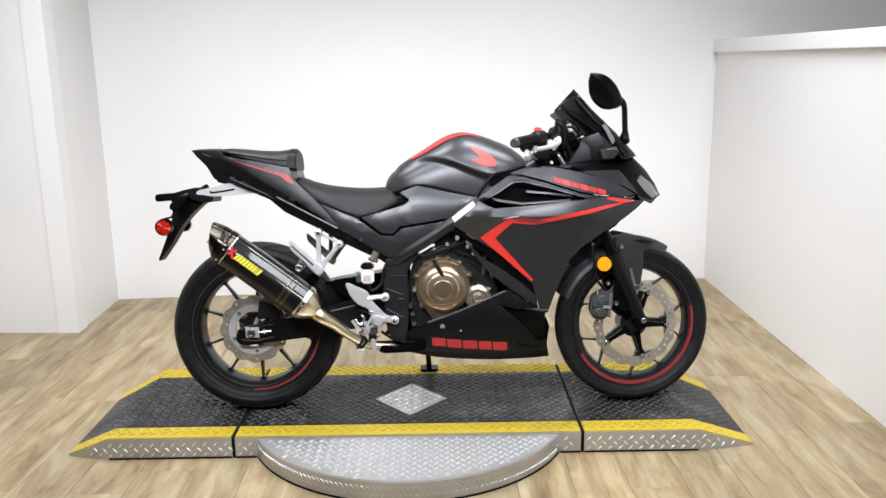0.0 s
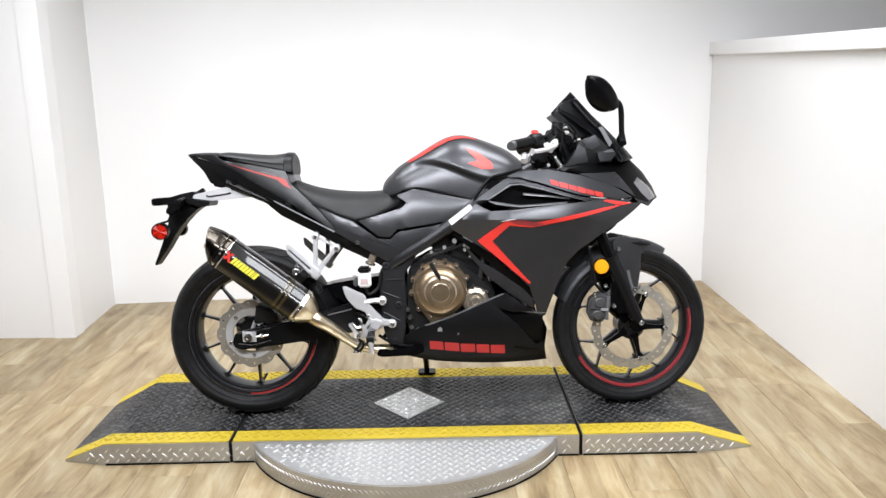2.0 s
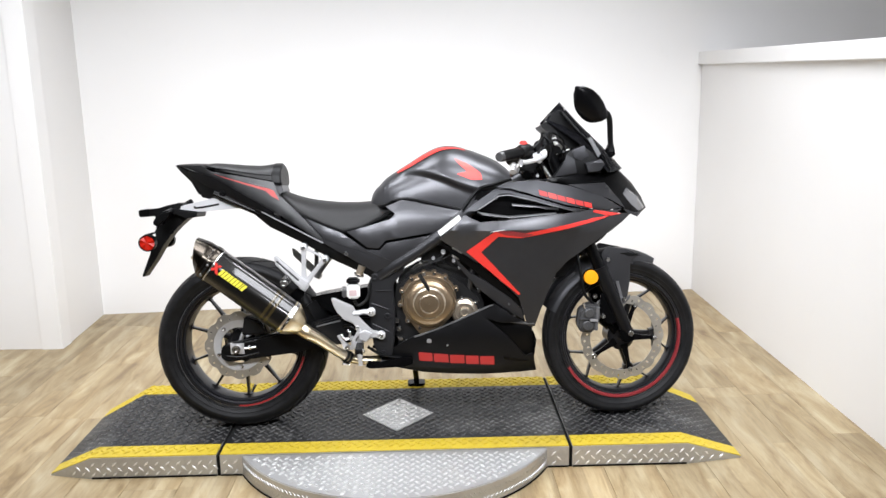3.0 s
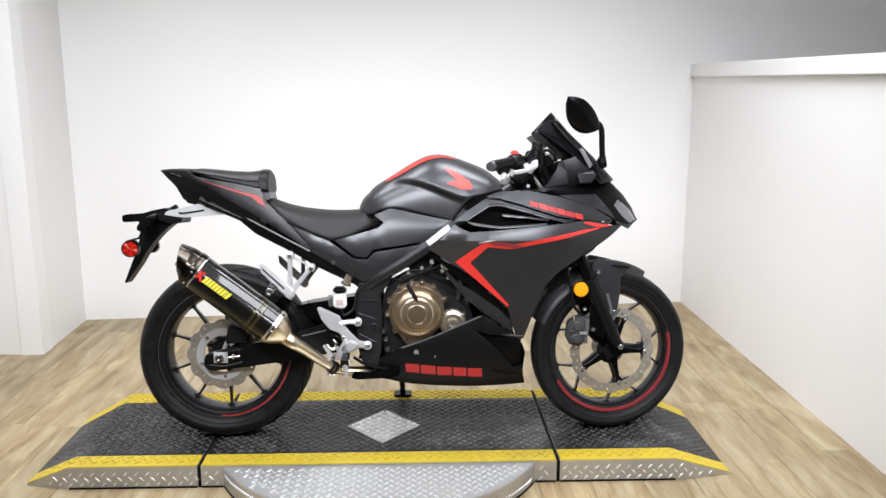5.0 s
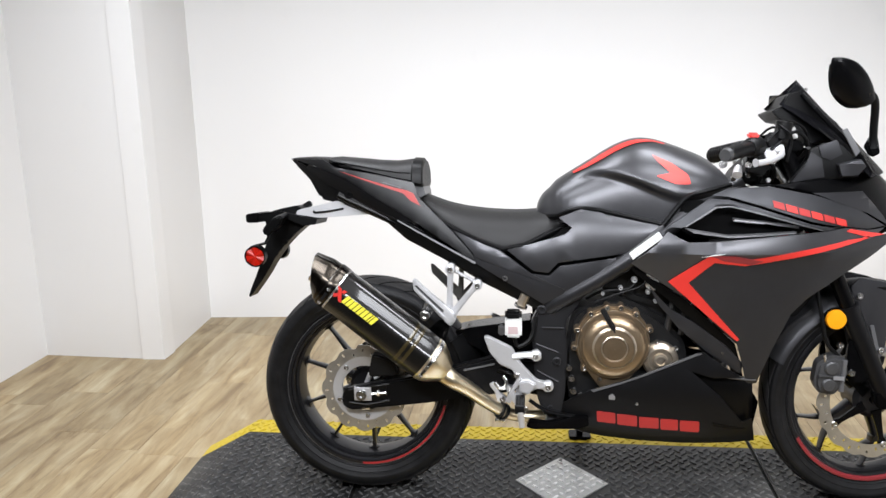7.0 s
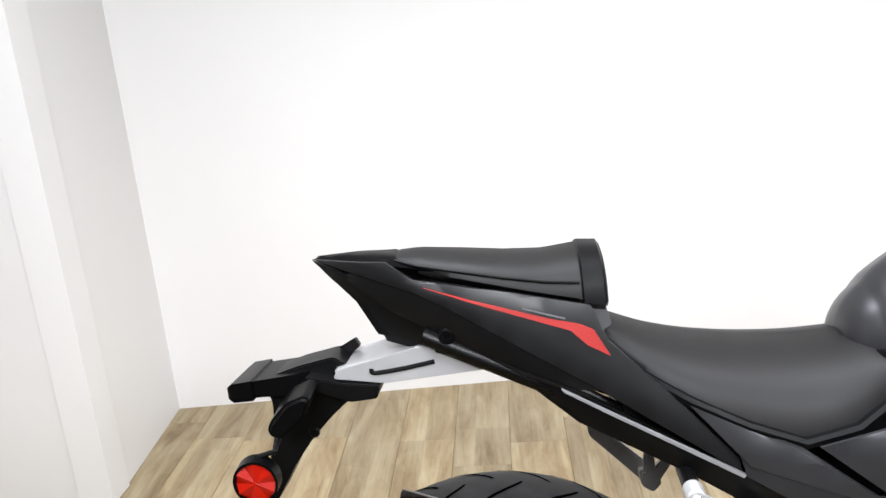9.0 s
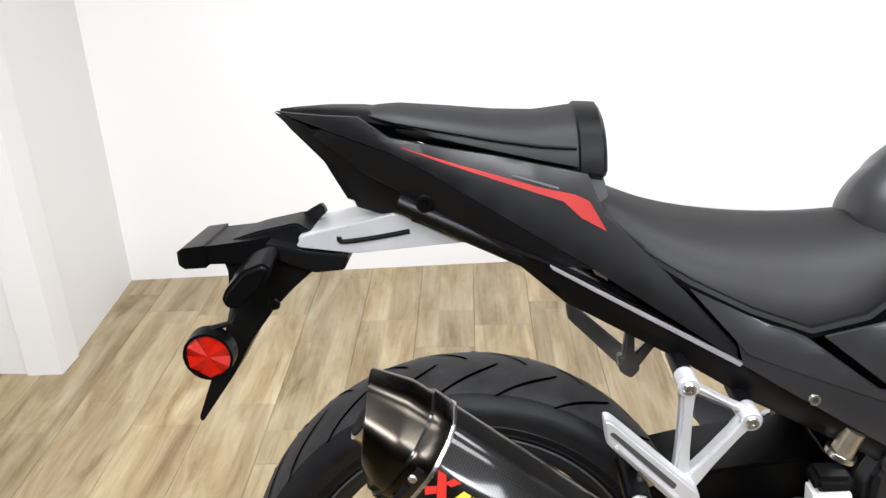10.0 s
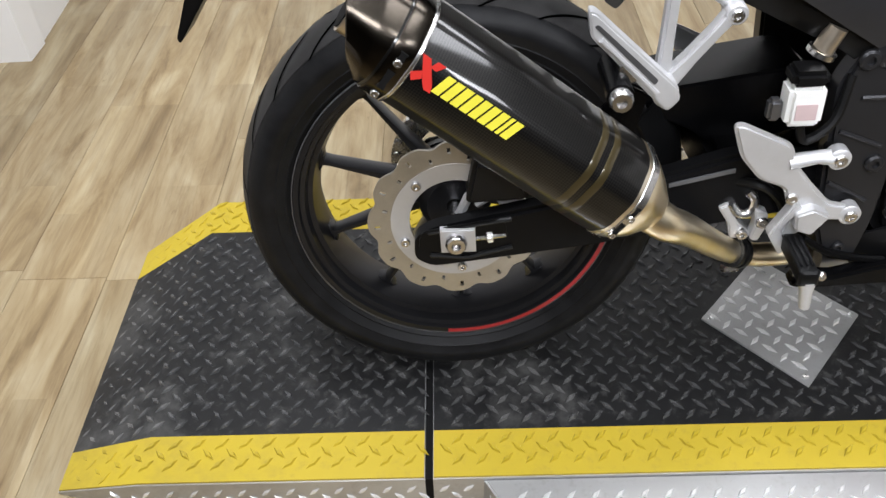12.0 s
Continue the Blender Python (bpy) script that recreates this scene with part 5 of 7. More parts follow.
# side covers below the seat
s1 = [(-0.297, 0.799), (-0.149, 0.843), (-0.131, 0.861), (-0.164, 0.884), (-0.096, 0.910), (0.100, 0.872), (0.026, 0.802), (-0.166, 0.771), (-0.191, 0.744), (-0.229, 0.747)]
both("side_cover", s1, w_cover, GREY, "matte gunmetal side cover below the seat", lift=0.003)
s2 = [(-0.443, 0.850), (-0.316, 0.797), (-0.234, 0.738), (-0.189, 0.735), (-0.162, 0.761), (0.012, 0.791), (-0.089, 0.730), (-0.148, 0.690), (-0.203, 0.656), (-0.300, 0.714), (-0.380, 0.760), (-0.388, 0.790)]
lower_cover = both("lower_side_cover", s2, w_cover, DGREY, "matte black lower side cover")
both("cover_facet", [(-0.440, 0.846), (-0.318, 0.795), (-0.240, 0.741), (-0.150, 0.701), (-0.376, 0.775)], w_cover, GREY, "", 0.004, 0.003, 0.03, 0.004, lower_cover)
for s, par in zip((-1, 1), lower_cover):
    part("cover_screw", bolt(-0.303, s * 0.1560, 0.724, 0.008, 0.006, s), STEEL, par)

# black inner cover between the fairings, behind the fork
part("inner_cover", prism(fillet([(0.395, 0.600), (0.43, 0.73), (0.50, 0.81), (0.62, 0.845), (0.66, 0.82), (0.60, 0.74), (0.53, 0.69), (0.465, 0.60)], 0.01), -0.065, 0.065, "y", 0.005), ROUGH_BLACK, bike, "black inner front cover")
part("steering_head", prism(fillet([(0.285, 0.960), (0.300, 0.995), (0.335, 1.030), (0.385, 1.035), (0.405, 1.000), (0.420, 0.955)], 0.012), -0.085, 0.085, "y", 0.008), ROUGH_BLACK, bike, "black steering head cover")

# main fairing
fa = [(0.207, 0.950), (0.249, 0.966), (0.345, 0.969), (0.458, 0.945), (0.560, 0.912), (0.650, 0.858), (0.600, 0.856), (0.535, 0.868), (0.508, 0.871), (0.443, 0.886), (0.313, 0.928), (0.250, 0.946)]
up_f = both("upper_fairing", fa, w_fair, MID_GREY, "matte gunmetal upper side fairing")
both("duct_frame", [(0.101, 0.874), (0.152, 0.910), (0.200, 0.942), (0.248, 0.939), (0.313, 0.921), (0.443, 0.879), (0.508, 0.866), (0.482, 0.862), (0.328, 0.908), (0.250, 0.927), (0.215, 0.925), (0.135, 0.874)], w_fair, MID_GREY, "grey frame round the air duct", lift=0.002)
both("duct_lip", [(0.137, 0.875), (0.216, 0.9245), (0.250, 0.9265), (0.330, 0.907), (0.482, 0.8615), (0.470, 0.862), (0.328, 0.9035), (0.250, 0.9225), (0.218, 0.9205), (0.143, 0.875)], lambda x, z: w_fair(x, z) - 0.003, LIP, "grey duct lip", 0.006, 0.001)
fb1 = [(0.102, 0.862), (0.130, 0.846), (0.152, 0.837), (0.217, 0.841), (0.394, 0.855), (0.481, 0.860), (0.535, 0.865), (0.600, 0.853), (0.650, 0.853), (0.625, 0.842), (0.295, 0.788), (0.204, 0.802), (0.110, 0.736), (0.150, 0.690), (0.015, 0.777), (0.073, 0.828)]
mid_f = both("side_fairing", fb1, w_fair, GREY, "matte gunmetal side fairing with red stripe")
fb2 = [(0.111, 0.733), (0.205, 0.799), (0.295, 0.785), (0.625, 0.840), (0.689, 0.834), (0.615, 0.783), (0.533, 0.738), (0.454, 0.687), (0.416, 0.645), (0.379, 0.547), (0.348, 0.448), (0.322, 0.448), (0.305, 0.511), (0.288, 0.562)]
both("lower_fairing", fb2, w_fair, DGREY, "matte black metallic lower side fairing")
red = [(0.107, 0.733), (0.200, 0.806), (0.225, 0.800), (0.295, 0.796), (0.400, 0.815), (0.540, 0.836), (0.648, 0.838), (0.545, 0.862), (0.535, 0.857), (0.600, 0.836), (0.400, 0.800), (0.287, 0.780), (0.213, 0.788), (0.156, 0.732), (0.292, 0.577), (0.286, 0.572)]
both("red_stripe", red, w_fair, RED, "bright red arrow stripe", 0.002, 0.0, 0.02, 0.0015, mid_f)
both("dark_red_stripe", [(0.200, 0.808), (0.262, 0.806), (0.330, 0.792), (0.300, 0.783), (0.235, 0.793)], w_fair, DARK_RED, "dark red hatched accent", 0.002, 0.0, 0.02, 0.0022, mid_f)
for k in range(6):
    x0, x1 = 0.349 + 0.031 * k, 0.376 + 0.031 * k
    zu = lambda x: 0.938 - 0.29 * (x - 0.349)
    both("name_block", [(x0, zu(x0)), (x1, zu(x1)), (x1 + 0.003, zu(x1) - 0.016), (x0 + 0.003, zu(x0) - 0.016)], w_fair, RED if k % 2 else NAME_RED, "faded red lettering", 0.002, 0.0, 0.02, 0.0015, up_f)
# pale patch painted on as the stripe's gloss
both("stripe_gloss", [(0.180, 0.803), (0.212, 0.811), (0.235, 0.812), (0.200, 0.806)], w_fair, LABEL, "", 0.002, 0.0, 0.03, 0.003, mid_f)
both("air_duct", [(0.120, 0.868), (0.150, 0.930), (0.350, 0.925), (0.520, 0.868), (0.350, 0.838), (0.170, 0.838)], lambda x, z: w_fair(x, z) - 0.055, DUCT_BLACK, "deep black air duct")
both("duct_vane", [(0.262, 0.890), (0.34, 0.882), (0.42, 0.868), (0.42, 0.865), (0.34, 0.878), (0.262, 0.885)], lambda x, z: w_fair(x, z) - 0.028, LIP, "", 0.02, 0.002)
both("duct_vane", [(0.145, 0.868), (0.170, 0.863), (0.249, 0.852), (0.41, 0.859), (0.41, 0.856), (0.249, 0.848), (0.165, 0.858)], lambda x, z: w_fair(x, z) - 0.012, LIP, "", 0.02, 0.001)
both("fairing_inner_edge", [(0.005, 0.772), (0.150, 0.684), (0.286, 0.560), (0.305, 0.503), (0.318, 0.452), (0.285, 0.475), (0.265, 0.535), (0.140, 0.655), (0.030, 0.745)], lambda x, z: w_fair(x, z) - 0.014, BLACK, "black inner fairing edge", 0.008)
both("fairing_strut", [(0.064, 0.713), (0.117, 0.655), (0.177, 0.620), (0.262, 0.556), (0.312, 0.502), (0.306, 0.474), (0.212, 0.540), (0.143, 0.600), (0.085, 0.670)], lambda x, z: w_fair(x, z) - 0.007, DGREY, "matte black fairing strut", 0.008)
both("fairing_tab", [(0.200, 0.484), (0.232, 0.472), (0.300, 0.461), (0.346, 0.458), (0.340, 0.441), (0.300, 0.438), (0.262, 0.447)], lambda x, z: w_fair(x, z) - 0.004, SATIN, "black winglet", 0.02, 0.004)
# grey line painted as the highlight on the winglet's upper edge
both("tab_edge_highlight", [(0.232, 0.4745), (0.300, 0.464), (0.346, 0.460), (0.346, 0.4565), (0.300, 0.460), (0.235, 0.4705)], lambda x, z: w_fair(x, z) + 0.003, LIP, "", 0.012, 0.001)
for s in (-1, 1):
    for x, z in ((0.255, 0.535), (0.283, 0.470), (0.296, 0.545)):
        part("clip", bolt(x, s * (w_fair(x, z) - 0.010), z, 0.004, 0.004, s), STEEL, bike)
both("belly_cowl", [(-0.130, 0.394), (-0.078, 0.428), (0.000, 0.457), (0.187, 0.541), (0.204, 0.544), (0.262, 0.500), (0.308, 0.472), (0.232, 0.473), (0.176, 0.491), (0.251, 0.423), (0.316, 0.342), (0.342, 0.350), (0.360, 0.272), (0.150, 0.272), (-0.043, 0.281), (-0.202, 0.309), (-0.202, 0.336)], w_cowl, MATTE, "matte black belly cowl with red lettering")
cowl = [o for o in bike.children if o.name.startswith("belly_cowl")]
both("cowl_lip", [(-0.078, 0.428), (0.0, 0.457), (0.187, 0.541), (0.200, 0.541), (0.188, 0.5365), (0.0, 0.4525), (-0.072, 0.424)], w_cowl, LIP, "", 0.004, 0.001, 0.04, 0.003, cowl)
both("cowl_facet", [(0.235, 0.345), (0.30, 0.330), (0.33, 0.322), (0.29, 0.322), (0.24, 0.335)], w_cowl, SATIN, "", 0.003, 0.002, 0.04, 0.003, cowl)
both("cowl_front", [(0.170, 0.496), (0.240, 0.472), (0.338, 0.452), (0.355, 0.290), (0.300, 0.300), (0.220, 0.420)], lambda x, z: w_cowl(x, z) - 0.02, BLACK, "black cowl lining", 0.01)
bm = bmesh.new()
rings = []
for x, z in ((-0.2, 0.318), (-0.05, 0.286), (0.15, 0.278), (0.345, 0.278), (0.354, 0.40)):
    w = w_cowl(min(x, 0.34), max(z, 0.285)) - 0.008
    rings.append([(x, -w, z), (x, -w * 0.5, z - 0.012), (x, w * 0.5, z - 0.012), (x, w, z), (x, w * 0.5, z + 0.004), (x, -w * 0.5, z + 0.004)])
part("cowl_floor", loft(rings), SATIN, bike, "black cowl underside")
# the maker's name as plain red blocks, with a screw and a small mark beside it
for x0, x1 in ((-0.062, -0.014), (-0.009, 0.042), (0.047, 0.098), (0.103, 0.148), (0.153, 0.203)):
    for s, par in zip((-1, 1), cowl):
        sl = -0.020 * (x0 + 0.062) / 0.28
        part("name_block", panel(fillet([(x0, 0.366 + sl), (x1, 0.364 + sl), (x1 + 0.002, 0.331 + sl), (x0 + 0.002, 0.333 + sl)], 0.004), w_cowl, 0.002, 0.0, 0.05, s, 0.0012), NAME_RED, par, "red lettering")
for s, par in zip((-1, 1), cowl):
    part("cowl_screw", bolt(0.040, s * (w_cowl(0.040, 0.40) + 0.001), 0.399, 0.005, 0.004, s), STEEL, par)
    part("cowl_mark", panel([(-0.032, 0.416), (-0.024, 0.422), (-0.016, 0.416), (-0.016, 0.405), (-0.032, 0.405)], w_cowl, 0.002, 0.0, 0.05, s, 0.001), EDGE, par, "small pale maker's mark")
part("drain_pan", prism(fillet([(-0.11, 0.300), (-0.04, 0.284), (0.05, 0.279), (0.05, 0.268), (-0.08, 0.268)], 0.006), -0.09, 0.09, "y", 0.004), BRONZE, bike, "bronze sump edge")

# nose, screen and headlamp
both("nose_cowl", [(0.249, 0.966), (0.365, 0.969), (0.557, 0.985), (0.600, 0.990), (0.650, 0.982), (0.704, 0.932), (0.742, 0.880), (0.764, 0.838), (0.715, 0.830), (0.662, 0.850), (0.575, 0.905), (0.458, 0.948), (0.345, 0.973)], lambda x, z: w_nose(x, z) + 0.001, SATIN, "black nose cowl", 0.005)
both("nose_side", [(0.452, 0.951), (0.586, 0.947), (0.640, 0.888), (0.664, 0.856), (0.600, 0.893)], lambda x, z: max(w_nose(x, z), w_fair(x, z)) + 0.001, DGREY, "", 0.004)
both("headlamp", [(0.658, 0.903), (0.675, 0.920), (0.718, 0.888), (0.752, 0.843), (0.722, 0.836), (0.688, 0.866)], lambda x, z: w_nose(x, z) + 0.004, CLEAR, "clear slanted headlamp", 0.006)
both("chin", [(0.660, 0.852), (0.712, 0.832), (0.745, 0.836), (0.715, 0.818), (0.674, 0.838)], lambda x, z: w_nose(x, z) + 0.004, DGREY, "", 0.006)
both("cockpit_side", [(0.490, 1.128), (0.503, 1.145), (0.550, 1.108), (0.600, 1.050), (0.648, 0.985), (0.600, 0.988), (0.568, 1.045), (0.533, 1.092)], w_nose, SATIN, "black cockpit side panel", 0.006)
both("cockpit_lining", [(0.404, 0.970), (0.438, 1.017), (0.452, 1.052), (0.483, 1.068), (0.525, 1.062), (0.555, 1.030), (0.570, 0.984)], lambda x, z: 0.135, ROUGH_BLACK, "black cockpit lining", 0.01)
both("lining_facet", [(0.468, 1.062), (0.510, 1.076), (0.526, 1.041), (0.500, 1.027), (0.477, 1.034)], lambda x, z: 0.141, MID_GREY, "", 0.004)
both("duct_cover", [(0.514, 1.017), (0.566, 1.029), (0.578, 1.013), (0.562, 0.992), (0.524, 0.988)], lambda x, z: 0.158, DGREY, "", 0.02, 0.005)
both("lining_edge", [(0.520, 1.100), (0.532, 1.104), (0.566, 1.049), (0.557, 1.036)], lambda x, z: 0.143, LIP, "grey lining edge", 0.006)
both("lining_panel", [(0.410, 0.972), (0.438, 1.012), (0.452, 1.048), (0.478, 1.030), (0.487, 0.985)], lambda x, z: 0.141, DGREY, "", 0.005)
rows = []
for i in range(13):
    t = i / 12
    z = 0.985 + 0.232 * t
    xc = interp(z, NOSE)
    half = 0.150 - 0.078 * t
    row = []
    for j in range(17):
        u = -1 + j / 8
        y = u * half
        row.append((xc - (0.078 - 0.02 * t) * abs(u) ** (1.9 - 0.7 * t), y, z - 0.058 * abs(u) ** 1.2 * t ** 2))
    rows.append(row)
bm = bmesh.new()
vs = [[bm.verts.new(p) for p in r] for r in rows]
for a, b in zip(vs, vs[1:]):
    for j in range(16):
        bm.faces.new((a[j], a[j + 1], b[j + 1], b[j]))
bmesh.ops.solidify(bm, geom=bm.faces[:], thickness=0.003)
screen = part("windscreen", bm, GLASS, bike, "dark smoked windscreen", angle=70)
for s in (-1, 1):
    part("screen_bolt", bolt(0.452, s * 0.06, 1.195, 0.004, 0.004, s), STEEL, screen)
    part("screen_trim", tube(curve([(0.44, s * 0.070, 1.185), (0.50, s * 0.10, 1.115), (0.565, s * 0.120, 1.045), (0.600, s * 0.13, 0.992)], 5), 0.006, 8), SATIN, screen)
part("instrument_panel", prism(fillet([(0.368, 1.143), (0.395, 1.154), (0.409, 1.186), (0.440, 1.196), (0.498, 1.135), (0.535, 1.085), (0.528, 1.062), (0.502, 1.070), (0.469, 1.060), (0.442, 1.092), (0.416, 1.117), (0.391, 1.121)], 0.006), -0.070, 0.070, "y", 0.008), ROUGH_BLACK, bike, "black instrument panel")
part("nose_core", prism(fillet([(0.42, 0.97), (0.55, 1.0), (0.62, 0.985), (0.69, 0.90), (0.70, 0.85), (0.60, 0.88)], 0.02), -0.05, 0.05, "y", 0.015), ROUGH_BLACK, bike)


# ---- front end
def fork_x(z):
    return 0.692 - (z - 0.40) * 0.452


for s in (-1, 1):
    leg = part("fork_leg", tube([(fork_x(0.39), s * 0.098, 0.39), (fork_x(0.43), s * 0.098, 0.43), (fork_x(0.62), s * 0.098, 0.62), (fork_x(0.645), s * 0.098, 0.645)], [0.018, 0.0225, 0.025, 0.027], 18), FRAME, bike, "black fork slider")
    part("fork_tube", tube([(fork_x(0.64), s * 0.098, 0.64), (fork_x(1.06), s * 0.098, 1.06)], 0.021, 16), STEEL if s > 0 else SATIN, bike, "upper fork tube")
    part("fork_foot", prism(fillet([(0.660, 0.41), (0.690, 0.425), (0.712, 0.40), (0.712, 0.372), (0.690, 0.362), (0.668, 0.372)], 0.01), s * 0.098 - 0.018, s * 0.098 + 0.018, "y", 0.005), SATIN, leg)
    part("axle_bolt", bolt(0.700, s * 0.117, 0.385, 0.010, 0.006, s), STEEL, leg)
    part("caliper_lug", prism(fillet([(0.590, 0.55), (0.612, 0.56), (0.655, 0.45), (0.62, 0.43), (0.585, 0.46)], 0.008), s * 0.098 - 0.008, s * 0.098 + 0.008, "y", 0.003), SATIN, leg)
    for x, z in ((0.566, 0.541), (0.599, 0.466)):
        part("caliper_bolt", bolt(x, s * 0.112, z, 0.009, 0.008, s), STEEL, leg)
    cal = None if s > 0 else part("front_caliper", prism(fillet([(0.515, 0.412), (0.503, 0.438), (0.510, 0.494), (0.545, 0.515), (0.580, 0.510), (0.588, 0.468), (0.574, 0.428), (0.556, 0.405)], 0.009), s * 0.098 - 0.028, s * 0.098 + 0.018, "y", 0.008), DARK_CAST, bike, "dark front brake caliper")
    if cal:
        for x, z in ((0.545, 0.482), (0.540, 0.436)):
            part("piston_boss", lathe([(0.001, s * 0.120), (0.0185, s * 0.120), (0.0185, s * 0.130), (0.015, s * 0.1335), (0.001, s * 0.134)], x, z, 24), DARK_CAST, cal)
        part("caliper_rib", flat_bar((0.576, 0.505), (0.572, 0.418), 0.012, 0.012, s * 0.120, s * 0.131, 0.002), LIP, cal)
        part("caliper_rib", flat_bar((0.512, 0.462), (0.578, 0.458), 0.007, 0.007, s * 0.120, s * 0.1335, 0.002), DARK_CAST, cal)
        part("caliper_mark", prism([(0.548, 0.4535), (0.575, 0.452), (0.575, 0.462), (0.548, 0.4635)], s * 0.1340 - 0.001, s * 0.1340 + 0.001, "y"), EDGE, cal, "pale cast lettering")
        part("bleed_screw", tube([(0.530, s * 0.118, 0.498), (0.526, s * 0.120, 0.518)], 0.0042, 8), STEEL, cal)
    ref = part("side_reflector", lathe([(0.001, 0), (0.0265, 0), (0.0265, s * 0.004), (0.024, s * 0.009), (0.001, s * 0.011)], 0, 0, 32), AMBER, bike, "round amber side reflector", raw=True)
    bm = lathe([(0.001, 0), (0.0265, 0), (0.0265, s * 0.004), (0.024, s * 0.009), (0.001, s * 0.011)], 0, 0, 32)
    bm.transform(pose(0.551, s * 0.108, 0.610))
    lean(bm, False)
    old = ref.data
    ref.data = mesh_of("side_reflector", bm, AMBER)
    bpy.data.meshes.remove(old)
    part("reflector_base", tube([(0.551, s * 0.098, 0.610), (0.551, s * 0.109, 0.610)], 0.0285, 28), SATIN, bike)
    part("brake_hose", tube(curve([(0.565, s * 0.108, 0.51), (0.530, s * 0.112, 0.55), (0.515, s * 0.108, 0.62), (0.50, s * 0.09, 0.70)], 5), 0.0055, 8), ROUGH_BLACK, bike)

# front fender: shell over the tyre with side blades
rings = []
for a in np.linspace(math.radians(66), math.radians(156), 22):
    deg = math.degrees(a)
    r0 = interp(deg, [(66, 0.310), (78, 0.318), (95, 0.330), (110, 0.336), (125, 0.325), (156, 0.318)])
    half = interp(deg, [(66, 0.022), (76, 0.050), (90, 0.068), (110, 0.074), (156, 0.066)])
    ring = []
    for d in (0.0, -0.004):
        us = np.linspace(-1, 1, 13) if d == 0 else np.linspace(1, -1, 13)
        for u in us:
            r = r0 + d - 0.040 * abs(u) ** 2.6
            ring.append((FX + r * math.cos(a), float(u) * half, FZ + r * math.sin(a)))
    rings.append(ring)
fend = part("front_fender", loft(rings), DGREY, bike, "matte black front fender", angle=60)
blade = [(0.590, 0.690), (0.610, 0.716), (0.690, 0.700), (0.735, 0.682), (0.700, 0.662), (0.697, 0.640), (0.698, 0.590), (0.690, 0.525), (0.672, 0.500), (0.652, 0.503), (0.626, 0.590)]
both("fender_blade", fillet(blade, 0.008), lambda x, z: 0.080 + 0.03 * max(0, 0.66 - z), DGREY, "matte black fender side blade", 0.006, 0.003, 0.03, 0.0, (fend, fend))
both("fender_slot", [(0.655, 0.690), (0.690, 0.692), (0.735, 0.678), (0.690, 0.677)], lambda x, z: 0.082, ROUGH_BLACK, "", 0.004, 0.001, 0.03, 0.0, (fend, fend))
both("fender_stay", [(0.645, 0.588), (0.655, 0.588), (0.676, 0.515), (0.700, 0.535), (0.698, 0.520), (0.672, 0.495)], lambda x, z: 0.086, LIP, "", 0.005, 0.001, 0.05, 0.0, (fend, fend))
both("inner_guard", [(0.410, 0.525), (0.440, 0.575), (0.500, 0.625), (0.520, 0.590), (0.470, 0.560)], lambda x, z: 0.078, DGREY, "grey inner fender guard", 0.005, 0.002)
for s in (-1, 1):
    for x, z in ((0.612, 0.668), (0.678, 0.520)):
        part("fender_bolt", bolt(x, s * (0.0815 + 0.03 * max(0, 0.66 - z)), z, 0.009, 0.006, s), STEEL, fend)

